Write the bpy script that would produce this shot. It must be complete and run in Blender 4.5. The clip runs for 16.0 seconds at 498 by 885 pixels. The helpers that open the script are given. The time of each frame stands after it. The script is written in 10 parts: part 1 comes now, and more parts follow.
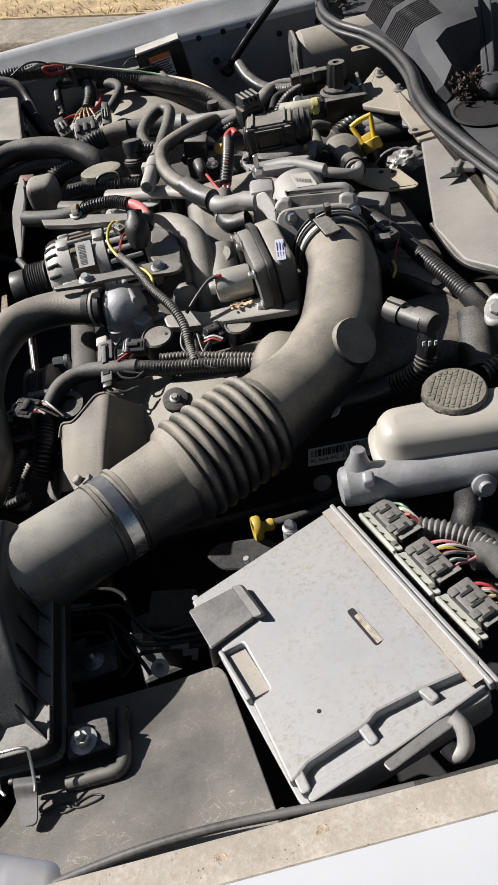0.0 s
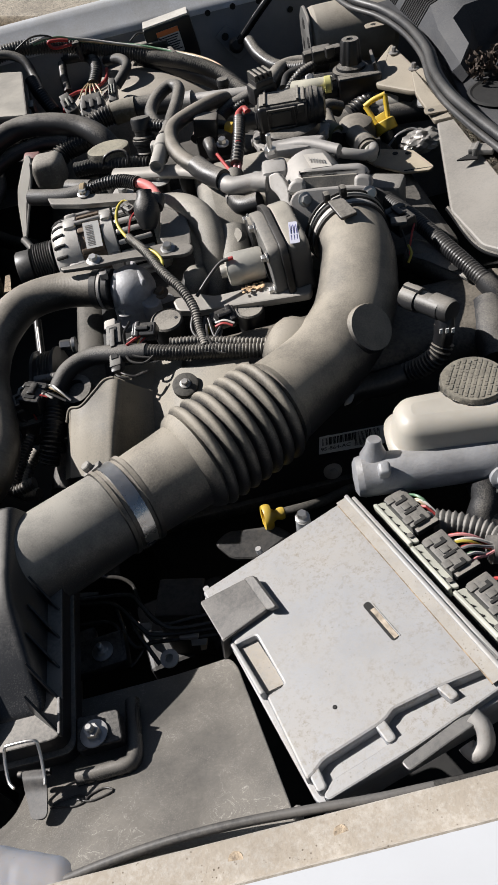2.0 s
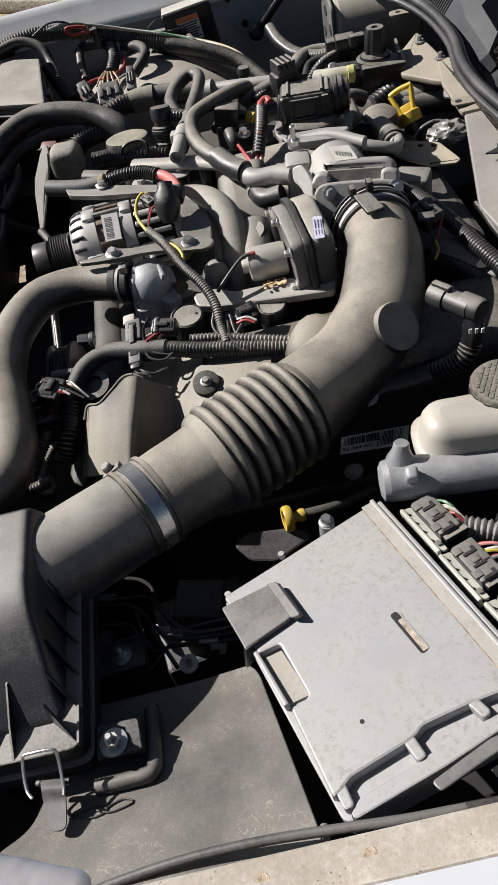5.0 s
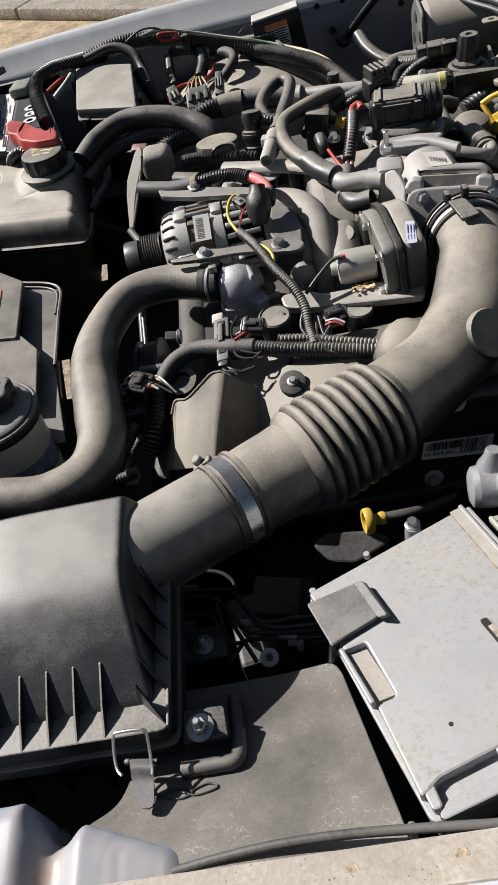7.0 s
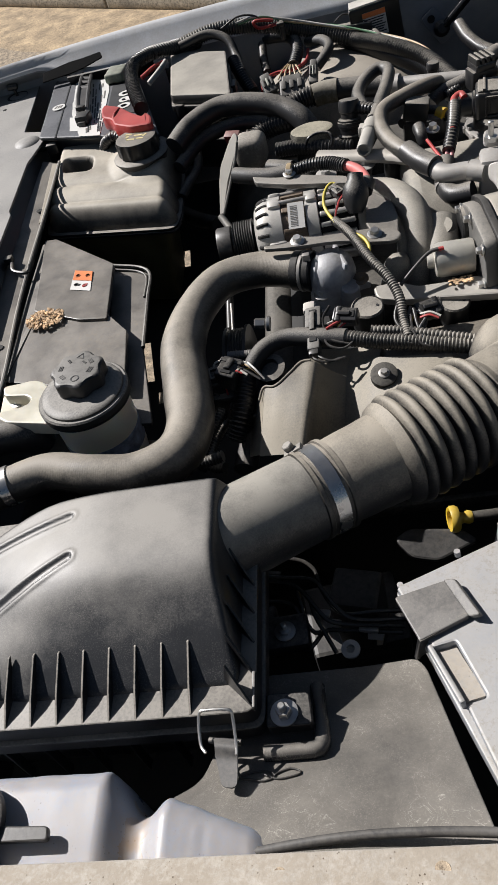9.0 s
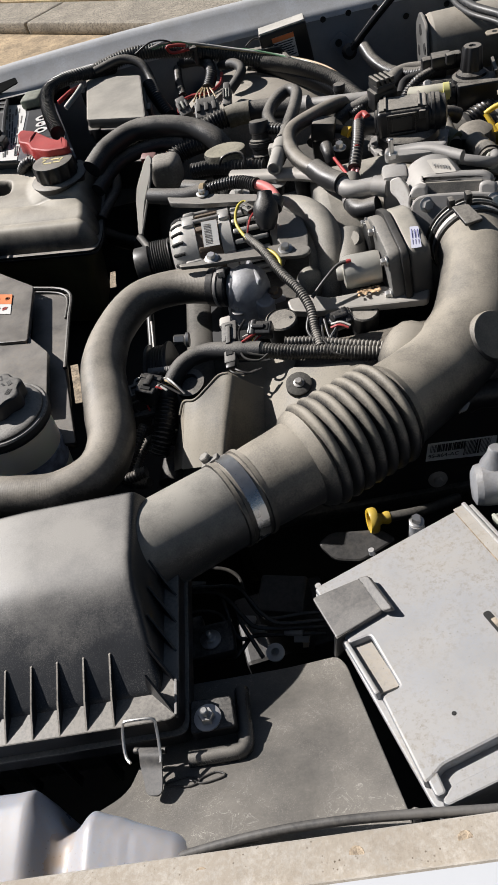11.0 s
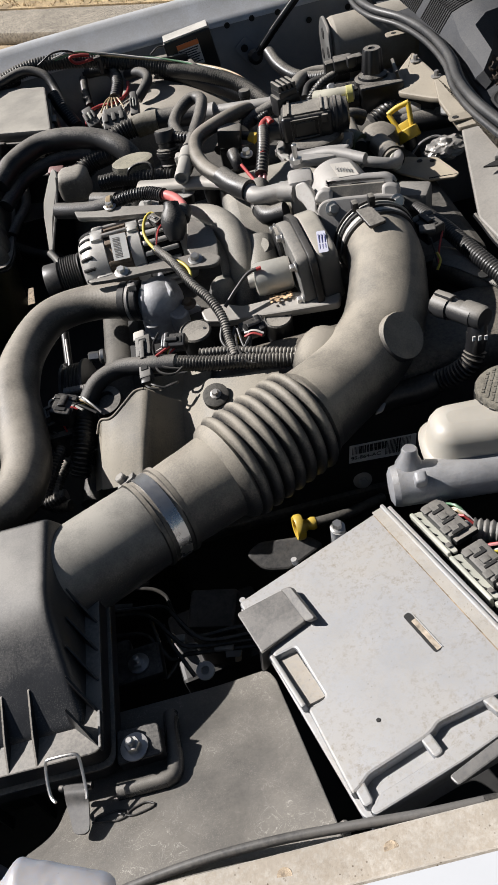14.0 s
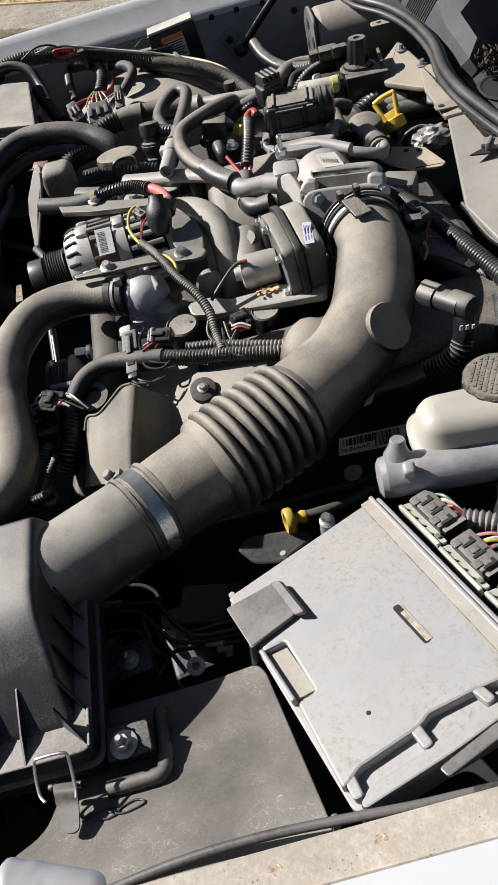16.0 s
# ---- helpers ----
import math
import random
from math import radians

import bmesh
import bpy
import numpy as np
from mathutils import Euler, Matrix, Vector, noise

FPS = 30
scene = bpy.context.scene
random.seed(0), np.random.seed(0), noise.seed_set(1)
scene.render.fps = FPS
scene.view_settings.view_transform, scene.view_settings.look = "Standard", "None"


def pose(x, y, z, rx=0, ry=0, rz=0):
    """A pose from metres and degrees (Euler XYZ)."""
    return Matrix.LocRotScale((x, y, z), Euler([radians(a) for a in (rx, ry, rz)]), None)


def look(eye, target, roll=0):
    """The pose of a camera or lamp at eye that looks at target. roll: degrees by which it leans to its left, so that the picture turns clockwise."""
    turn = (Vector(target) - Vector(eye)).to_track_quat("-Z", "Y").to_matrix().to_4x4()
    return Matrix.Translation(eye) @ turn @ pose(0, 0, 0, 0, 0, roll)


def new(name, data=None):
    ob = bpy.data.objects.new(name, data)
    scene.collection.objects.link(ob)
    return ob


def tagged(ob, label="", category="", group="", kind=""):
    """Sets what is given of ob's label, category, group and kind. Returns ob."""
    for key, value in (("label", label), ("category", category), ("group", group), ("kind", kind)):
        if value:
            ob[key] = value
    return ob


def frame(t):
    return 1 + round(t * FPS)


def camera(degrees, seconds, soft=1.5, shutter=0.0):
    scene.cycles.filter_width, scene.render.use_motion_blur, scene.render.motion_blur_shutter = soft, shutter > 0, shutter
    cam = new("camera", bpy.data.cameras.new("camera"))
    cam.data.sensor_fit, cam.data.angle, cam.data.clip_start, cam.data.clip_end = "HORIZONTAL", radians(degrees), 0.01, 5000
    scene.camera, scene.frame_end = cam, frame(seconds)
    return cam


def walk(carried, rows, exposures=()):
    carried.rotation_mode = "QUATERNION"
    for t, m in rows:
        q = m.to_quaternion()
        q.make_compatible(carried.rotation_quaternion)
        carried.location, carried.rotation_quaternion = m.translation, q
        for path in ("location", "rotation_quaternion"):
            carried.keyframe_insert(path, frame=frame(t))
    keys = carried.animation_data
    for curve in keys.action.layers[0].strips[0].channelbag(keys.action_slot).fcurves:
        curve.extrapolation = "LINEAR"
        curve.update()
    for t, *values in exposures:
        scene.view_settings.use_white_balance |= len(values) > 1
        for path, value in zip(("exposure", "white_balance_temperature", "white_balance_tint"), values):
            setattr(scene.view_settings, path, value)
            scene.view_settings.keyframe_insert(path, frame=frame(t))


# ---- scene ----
cam = camera(37.9, 16.0, 0.9)
METRES, EYE, TILT, LEAN, TURN = 0.27, 1.44, -46.493, 10.452, -10.820
ROWS = [
    (0.0, 0.0, 0.0, 0.0, -0.0, -0.0, -0.0),
    (0.5, -0.0156, 0.0432, 0.0182, 0.04, -0.42, -0.13),
    (1.0, -0.0469, 0.0571, 0.027, -0.04, -0.71, -0.35),
    (1.5, -0.0592, 0.0523, 0.0242, -0.1, -0.99, -0.51),
    (2.0, -0.0519, 0.0576, 0.0201, -0.07, -1.38, -0.64),
    (2.5, -0.0547, 0.1073, 0.0424, 0.09, -1.9, -0.75),
    (3.0, -0.0684, 0.1289, 0.0549, 0.19, -2.31, -0.92),
    (3.5, -0.0869, 0.1506, 0.0698, 0.36, -2.61, -1.07),
    (6.0, -0.1231, 0.0898, 0.0491, 1.28, -1.72, -1.81),
    (6.5, -0.1554, 0.0776, 0.0395, 2.73, -1.68, -2.49),
    (7.0, -0.2304, 0.0794, 0.028, 4.99, -1.95, -3.7),
    (7.5, -0.2989, 0.0815, 0.0141, 7.56, -2.39, -5.14),
    (8.0, -0.3689, 0.0839, 0.0103, 10.09, -3.01, -6.59),
    (10.5, -0.2721, 0.0337, -0.0319, 6.96, -2.04, -5.3),
    (11.0, -0.2316, 0.0245, -0.0184, 5.37, -1.1, -3.91),
    (11.5, -0.1859, 0.0297, 0.015, 3.95, -0.47, -2.69),
    (12.0, -0.1492, 0.0416, 0.0294, 2.85, -0.29, -1.68),
    (12.5, -0.1267, 0.0471, 0.0258, 2.12, -0.37, -0.95),
    (13.0, -0.1211, 0.0697, 0.0323, 1.7, -0.6, -0.5),
    (13.5, -0.127, 0.0778, 0.0352, 1.31, -0.72, -0.26),
    (14.0, -0.1221, 0.0657, 0.0257, 1.08, -0.71, -0.06),
    (14.5, -0.1187, 0.0607, 0.0242, 0.88, -0.71, 0.15),
    (15.0, -0.1098, 0.0634, 0.027, 0.81, -0.77, 0.41),
    (15.5, -0.1004, 0.0784, 0.0249, 0.75, -0.95, 0.67),
    (16.0, -0.0918, 0.0855, 0.0197, 0.72, -1.1, 0.89),
]
walk(cam, [(t, pose(0, 0, EYE, TILT, LEAN, TURN) @ pose(METRES * x, METRES * y, METRES * z, 90 + pitch, roll, yaw)) for t, x, y, z, yaw, pitch, roll in ROWS],
     [(0.0, 0.62), (2.0, 0.61), (3.0, 0.48), (3.5, 0.59), (6.0, 0.61), (7.0, 0.64), (8.0, 0.52), (10.5, 0.57), (12.0, 0.61), (13.5, 0.63), (15.0, 0.71), (16.0, 0.72)])

# ---- daylight: clear sky, sun from the front passenger side ----
SUN_FROM = Vector((-0.69, 0.36, 0.64)).normalized()
world = bpy.data.worlds.new("sky")
scene.world = world
world.use_nodes = True
sky = world.node_tree.nodes.new("ShaderNodeTexSky")
sky.sky_type = "NISHITA"
sky.sun_disc = False
sky.sun_elevation = math.asin(SUN_FROM.z)
sky.sun_rotation = math.atan2(SUN_FROM.x, SUN_FROM.y)
world.node_tree.links.new(sky.outputs[0], world.node_tree.nodes["Background"].inputs[0])
world.node_tree.nodes["Background"].inputs[1].default_value = 0.024
sun_data = bpy.data.lights.new("sun", "SUN")
sun_data.energy = 5.0
sun_data.angle = radians(0.5)
sun_data.color = (1.0, 0.972, 0.965)
sun = new("sun", sun_data)
sun.matrix_world = look(SUN_FROM * 20, (0, 0, 0))

# ---- mesh helpers ----
ORIGIN = {}


def thing(name, at, label, category, group="", kind=""):
    """An empty at the base of a thing, which parents its parts."""
    ob = new(name)
    ob.empty_display_size = 0.02
    ob.location = at
    ORIGIN[ob] = Vector(at)
    return tagged(ob, label, category, group, kind)


def part(name, bm, material, parent=None, label="", smooth=True, sharp=38):
    """Links a bmesh in world places as one mesh object under a thing or a part."""
    bmesh.ops.recalc_face_normals(bm, faces=bm.faces)
    o = ORIGIN.get(parent, Vector((0, 0, 0)))
    bm.transform(Matrix.Translation(-o))
    me = bpy.data.meshes.new(name)
    if smooth:
        lim = radians(sharp)
        for f in bm.faces:
            f.smooth = len(f.verts) < 6
        for e in bm.edges:
            if len(e.link_faces) == 2:
                g = sorted(f.calc_area() for f in e.link_faces)
                if e.calc_face_angle(0) > lim or (g[1] > 14 * g[0] and e.calc_face_angle(0) > 0.12):
                    e.smooth = False
    bm.to_mesh(me)
    bm.free()
    me.materials.append(material)
    ob = new(name, me)
    if parent:
        ob.parent = parent
        ORIGIN[ob] = o
    if label:
        ob["label"] = label
    return ob


def solid(name, bm, material, label, category, group="", kind="", **kw):
    """A thing of one mesh, with its origin at its base."""
    vs = [v.co for v in bm.verts]
    lo = Vector([min(v[i] for v in vs) for i in range(3)])
    hi = Vector([max(v[i] for v in vs) for i in range(3)])
    base = Vector(((lo.x + hi.x) / 2, (lo.y + hi.y) / 2, lo.z))
    bm.transform(Matrix.Translation(-base))
    ob = part(name, bm, material, **kw)
    ob.location = base
    ORIGIN[ob] = base
    return tagged(ob, label, category, group, kind)


def axes(at, xdir, zhint=(0, 0, 1)):
    """A pose at a place with its x axis along xdir and its z axis near zhint."""
    x = Vector(xdir).normalized()
    y = Vector(zhint).cross(x).normalized()
    z = x.cross(y)
    m = Matrix((x, y, z)).transposed().to_4x4()
    m.translation = Vector(at)
    return m


def zaxis(at, zdir, xhint=(1, 0, 0)):
    """A pose at a place with its z axis along zdir."""
    z = Vector(zdir).normalized()
    y = z.cross(Vector(xhint)).normalized()
    x = y.cross(z)
    m = Matrix((x, y, z)).transposed().to_4x4()
    m.translation = Vector(at)
    return m


def merge(*bms):
    out = bmesh.new()
    for b in bms:
        me = bpy.data.meshes.new("tmp")
        b.to_mesh(me)
        b.free()
        out.from_mesh(me)
        bpy.data.meshes.remove(me)
    return out


def box(sx, sy, sz, m=None, bevel=0.002, seg=2, base=True):
    """A bevelled block; base: it stands on its pose, else it is centred."""
    bm = bmesh.new()
    bmesh.ops.create_cube(bm, size=1)
    bm.transform(Matrix.Translation((0, 0, sz / 2 if base else 0)) @ Matrix.Diagonal((sx, sy, sz, 1)))
    if bevel:
        bmesh.ops.bevel(bm, geom=bm.edges[:], offset=min(bevel, sx * 0.45, sy * 0.45, sz * 0.45), segments=seg, affect="EDGES", profile=0.5)
        bmesh.ops.remove_doubles(bm, verts=bm.verts[:], dist=bevel * 0.2)
    if m:
        bm.transform(m)
    return bm


def prism(outline, z0, z1, m=None, bevel=0.002, seg=2):
    """An outline in the pose's plane, drawn out from z0 to z1, with bevelled edges."""
    bm = bmesh.new()
    vs = [bm.verts.new((x, y, z0)) for x, y in outline]
    f = bm.faces.new(vs)
    r = bmesh.ops.extrude_face_region(bm, geom=[f])
    bmesh.ops.translate(bm, verts=[v for v in r["geom"] if isinstance(v, bmesh.types.BMVert)], vec=(0, 0, z1 - z0))
    bmesh.ops.recalc_face_normals(bm, faces=bm.faces)
    if bevel:
        es = [e for e in bm.edges if len(e.link_faces) == 2 and e.calc_face_angle(0) > 0.55]
        bmesh.ops.bevel(bm, geom=es, offset=bevel, segments=seg, affect="EDGES", profile=0.5)
        bmesh.ops.remove_doubles(bm, verts=bm.verts[:], dist=bevel * 0.2)
    if m:
        bm.transform(m)
    return bm


def rounded(pts, r, n=4):
    """An outline with its corners rounded."""
    out = []
    k = len(pts)
    for i in range(k):
        p, a, b = Vector(pts[i]), Vector(pts[i - 1]), Vector(pts[(i + 1) % k])
        u, v = (a - p), (b - p)
        d = min(r, u.length * 0.45, v.length * 0.45)
        s, e = p + u.normalized() * d, p + v.normalized() * d
        for j in range(n + 1):
            t = j / n
            out.append(tuple((1 - t) ** 2 * s + 2 * t * (1 - t) * p + t * t * e))
    return out


def rect(x0, x1, y0, y1, r=0.01, n=4):
    return rounded([(x0, y0), (x1, y0), (x1, y1), (x0, y1)], r, n)


def lathe(profile, n=24, m=None, wave=None):
    """A profile of (radius, height) turned round the pose's z axis. wave: (count, depth, from, to) of grip flutes."""
    bm = bmesh.new()
    rings = []
    for r, z in profile:
        if r < 1e-5:
            rings.append([bm.verts.new((0, 0, z))])
            continue
        ring = []
        for i in range(n):
            a = 2 * math.pi * i / n
            q = r
            if wave and wave[2] <= z <= wave[3]:
                q = r * (1 - wave[1] * (0.5 + 0.5 * math.cos(wave[0] * a)))
            ring.append(bm.verts.new((q * math.cos(a), q * math.sin(a), z)))
        rings.append(ring)
    for a, b in zip(rings, rings[1:]):
        if len(a) == 1 and len(b) == 1:
            continue
        for i in range(n):
            j = (i + 1) % n
            if len(a) == 1:
                bm.faces.new((a[0], b[i], b[j]))
            elif len(b) == 1:
                bm.faces.new((a[i], a[j], b[0]))
            else:
                bm.faces.new((a[i], a[j], b[j], b[i]))
    for ring, flip in ((rings[0], True), (rings[-1], False)):
        if len(ring) > 1:
            bm.faces.new(ring[::-1] if flip else ring)
    if m:
        bm.transform(m)
    return bm


def disc(r, h, m=None, n=20, bevel=0.001):
    b = min(bevel, h * 0.4, r * 0.4)
    return lathe([(r, 0), (r, h - b), (r - b, h), (0, h)], n, m)


def spline(pts, step):
    """Even points along a smooth line through pts, each with its share (0 to 1) of the way."""
    p = [Vector(q) for q in pts]
    if len(p) == 2:
        n = max(2, int((p[1] - p[0]).length / step))
        return [p[0].lerp(p[1], i / n) for i in range(n + 1)]
    p = [2 * p[0] - p[1]] + p + [2 * p[-1] - p[-2]]
    fine = []
    for i in range(1, len(p) - 2):
        a, b, c, d = p[i - 1:i + 3]
        ta = max((b - a).length, 1e-6) ** 0.5
        tb = max((c - b).length, 1e-6) ** 0.5
        tc = max((d - c).length, 1e-6) ** 0.5
        m1 = ((b - a) / ta - (c - a) / (ta + tb) + (c - b) / tb) * tb
        m2 = ((c - b) / tb - (d - b) / (tb + tc) + (d - c) / tc) * tb
        for k in range(24):
            t = k / 24
            fine.append((2 * t ** 3 - 3 * t * t + 1) * b + (t ** 3 - 2 * t * t + t) * m1 + (3 * t * t - 2 * t ** 3) * c + (t ** 3 - t * t) * m2)
    fine.append(p[-2])
    dist = [0.0]
    for a, b in zip(fine, fine[1:]):
        dist.append(dist[-1] + (b - a).length)
    n = max(2, int(round(dist[-1] / step)))
    out, k = [], 0
    for i in range(n + 1):
        s = dist[-1] * i / n
        while k < len(fine) - 2 and dist[k + 1] < s:
            k += 1
        w = (s - dist[k]) / max(dist[k + 1] - dist[k], 1e-9)
        out.append(fine[k].lerp(fine[k + 1], w))
    return out


def tube(pts, r, n=12, step=None, ridge=None, cap=True, flat=1.0):
    """A hose along a smooth line. r: a radius, or a list spread evenly along it. ridge: (pitch, depth) of a corrugated hose."""
    r0 = r if isinstance(r, (int, float)) else max(r)
    if ridge:
        step = ridge[0] / 4
    line = spline(pts, step or max(r0 * 0.6, 0.003))
    bm = bmesh.new()
    rings = []
    side = None
    k = len(line)
    for i, c in enumerate(line):
        d = (line[min(i + 1, k - 1)] - line[max(i - 1, 0)]).normalized()
        if side is None:
            side = d.orthogonal().normalized()
            if flat != 1.0:
                side = Vector((0, 0, 1)).cross(d).normalized()
        side = (side - d * side.dot(d)).normalized()
        up = d.cross(side)
        w = i / (k - 1)
        if isinstance(r, (int, float)):
            q = r
        else:
            f = w * (len(r) - 1)
            j = min(int(f), len(r) - 2)
            u = f - j
            u = u * u * (3 - 2 * u)
            q = r[j] + (r[j + 1] - r[j]) * u
        if ridge:
            q *= 1 - ridge[1] * (0, 0.15, 1, 1)[i % 4]
        rings.append([bm.verts.new(c + (side * math.cos(2 * math.pi * s / n) + up * math.sin(2 * math.pi * s / n) * flat) * q) for s in range(n)])
    for a, b in zip(rings, rings[1:]):
        for s in range(n):
            z = (s + 1) % n
            bm.faces.new((a[s], a[z], b[z], b[s]))
    if cap:
        bm.faces.new(rings[0][::-1])
        bm.faces.new(rings[-1])
    return bm


def loft(rings, cap0=True, cap1=True, closed=True):
    """A skin over rings of equal count."""
    bm = bmesh.new()
    vs = [[bm.verts.new(p) for p in ring] for ring in rings]
    n = len(rings[0])
    for a, b in zip(vs, vs[1:]):
        for i in range(n if closed else n - 1):
            j = (i + 1) % n
            bm.faces.new((a[i], a[j], b[j], b[i]))
    if cap0:
        bm.faces.new(vs[0][::-1])
    if cap1:
        bm.faces.new(vs[-1])
    return bm


def sheet(rows, thick=0.0015):
    """A pressed sheet through rows of points, with a thickness."""
    bm = loft(rows, False, False, False)
    bmesh.ops.recalc_face_normals(bm, faces=bm.faces)
    bmesh.ops.solidify(bm, geom=bm.faces[:], thickness=thick)
    return bm


def hexbolt(at, zdir=(0, 0, 1), r=0.006, h=0.005, washer=0.010):
    m = zaxis(at, zdir, (0.9, 0.3, 0.1))
    a = lathe([(washer, 0), (washer, 0.0015), (washer * 0.8, 0.0022), (0, 0.0022)], 20, m)
    b = lathe([(r, 0.002), (r, 0.002 + h * 0.8), (r * 0.86, 0.002 + h), (0, 0.002 + h)], 6, m)
    return merge(a, b)


def bolt_part(parent, at, zdir=(0, 0, 1), r=0.006, h=0.005, washer=0.010, mat=None):
    return part("bolt", hexbolt(at, zdir, r, h, washer), mat or STEEL, parent, sharp=30)


def hose(name, pts, r, material, label, category="hose", ridge=None, n=12, group="", **kw):
    return solid(name, tube(pts, r, n, ridge=ridge, **kw), material, label, category, group, sharp=60)


def plate(pts, thick, r=0.004, bevel=0.0012, up=(0, 0, 1)):
    """A flat plate whose upper face runs through the corners given."""
    p = [Vector(q) for q in pts]
    c = sum(p, Vector()) / len(p)
    nrm = Vector((0, 0, 0))
    for i in range(len(p)):
        nrm += (p[i - 1] - c).cross(p[i] - c)
    nrm.normalize()
    if nrm.dot(Vector(up)) < 0:
        nrm = -nrm
    m = zaxis(c, nrm)
    inv = m.inverted()
    o = [tuple((inv @ q)[:2]) for q in p]
    if sum(o[i - 1][0] * o[i][1] - o[i][0] * o[i - 1][1] for i in range(len(o))) < 0:
        o = o[::-1]
    return prism(rounded(o, max(r, 2.6 * bevel)) if r else o, -thick, 0, m, bevel)


def side_prism(outline, width, m, bevel=0.003, seg=2):
    """An outline in the pose's y-z plane, drawn out along its x axis, centred."""
    b = prism(outline, -width / 2, width / 2, None, bevel, seg)
    b.transform(m @ Matrix(((0, 0, 1, 0), (1, 0, 0, 0), (0, 1, 0, 0), (0, 0, 0, 1))))
    return b


def ease(a, b, v):
    u = min(1.0, max(0.0, (v - a) / (b - a)))
    return u * u * (3 - 2 * u)


def skin(rows, k):
    """A finer net of points, smoothly laid through rows of points."""
    def along(p):
        q = [Vector(v) for v in p]
        q = [2 * q[0] - q[1]] + q + [2 * q[-1] - q[-2]]
        out = []
        for a, b, c, d in zip(q, q[1:], q[2:], q[3:]):
            for i in range(k):
                t = i / k
                out.append(0.5 * (2 * b + (c - a) * t + (2 * a - 5 * b + 4 * c - d) * t * t + (3 * b - a - 3 * c + d) * t ** 3))
        return out + [q[-2]]
    fine = [along(r) for r in rows]
    return [list(r) for r in zip(*[along(c) for c in zip(*fine)])]

# ---- materials ----
DUST = (0.39, 0.355, 0.30)


def surface(name, base, rough=0.6, dust=0.0, metal=0.0, grain=300.0, bump=0.15, patch=14.0, vary=0.25, speck=0.0, coat=0.0, dust_col=DUST, settle=0.15, scratch=0.0, trans=0.0, lie=(-0.1, 0.8), stip=1.7, mottle=0.0, fleck=0.0, gravel=0.0):
    """A worn surface: base colour with blotches, fine grain relief, and dust that settles on what faces up."""
    mat = bpy.data.materials.new(name)
    mat.use_nodes = True
    nt = mat.node_tree
    N, L = nt.nodes, nt.links
    bsdf = N["Principled BSDF"]
    co = N.new("ShaderNodeTexCoord")

    def tex(scale, detail=4.0, rough_=0.6):
        t = N.new("ShaderNodeTexNoise")
        t.inputs["Scale"].default_value = scale
        t.inputs["Detail"].default_value = detail
        t.inputs["Roughness"].default_value = rough_
        L.new(co.outputs["Object"], t.inputs["Vector"])
        return t.outputs["Fac"]

    def ramp(src, a, b, lo=0.0, hi=1.0):
        m = N.new("ShaderNodeMapRange")
        for i, v in enumerate((a, b, lo, hi)):
            m.inputs[i + 1].default_value = v
        L.new(src, m.inputs[0])
        return m.outputs[0]

    def math_(op, a, b):
        m = N.new("ShaderNodeMath")
        m.operation = op
        for i, v in enumerate((a, b)):
            if isinstance(v, (int, float)):
                m.inputs[i].default_value = v
            else:
                L.new(v, m.inputs[i])
        return m.outputs[0]

    def mix(fac, a, b):
        m = N.new("ShaderNodeMix")
        m.data_type = "RGBA"
        for sock, v in ((m.inputs[0], fac), (m.inputs[6], a), (m.inputs[7], b)):
            if isinstance(v, (int, float)):
                sock.default_value = v
            elif isinstance(v, tuple):
                sock.default_value = (*v[:3], 1)
            else:
                L.new(v, sock)
        return m.outputs[2]

    big = tex(patch)
    fine = tex(grain, 3.0)
    col = mix(ramp(big, 0.35, 0.68), tuple(c * (1 - vary) for c in base), tuple(min(1, c * (1 + vary)) for c in base))
    rgh = ramp(big, 0.3, 0.7, max(0.02, rough - 0.08), min(1, rough + 0.08))
    if dust > 0:
        geo = N.new("ShaderNodeNewGeometry")
        sep = N.new("ShaderNodeSeparateXYZ")
        L.new(geo.outputs["Normal"], sep.inputs[0])
        up = ramp(sep.outputs[2], lie[0], lie[1], settle, 1.0)
        stipple = math_("MULTIPLY", math_("SUBTRACT", tex(grain * 0.9, 3.0, 0.75), 0.5), stip)
        blotch = math_("MULTIPLY", math_("SUBTRACT", tex(patch * 1.6, 5.0), 0.5), 1.5)
        amount = math_("MULTIPLY", ramp(math_("ADD", math_("ADD", up, stipple), blotch), 0.18, 1.15), dust)
        col = mix(amount, col, dust_col)
        rgh = math_("ADD", rgh, math_("MULTIPLY", amount, 0.3))
    if mottle > 0:
        spots = math_("MULTIPLY", ramp(tex(170.0, 7.0, 0.8), 0.50, 0.66), ramp(tex(13.0, 4.0), 0.36, 0.62))
        col = mix(math_("MULTIPLY", spots, mottle), col, (0.20, 0.165, 0.12))
        pale = math_("MULTIPLY", ramp(tex(9.0, 5.0, 0.7), 0.5, 0.7), mottle * 0.45)
        col = mix(pale, col, dust_col)
    if gravel > 0:
        grit = math_("MULTIPLY", ramp(tex(70.0, 6.0, 0.9), 0.49, 0.57), gravel)
        col = mix(grit, col, tuple(c * 0.30 for c in base))
        pale = math_("MULTIPLY", ramp(tex(31.0, 6.0, 0.85), 0.54, 0.66), gravel * 0.8)
        col = mix(pale, col, tuple(min(1, c * 1.7) for c in base))
    if fleck > 0:
        dots = math_("MULTIPLY", ramp(tex(950.0, 2.0, 0.5), 0.53, 0.66), ramp(tex(16.0, 5.0, 0.7), 0.38, 0.60))
        col = mix(math_("MULTIPLY", dots, fleck), col, dust_col)
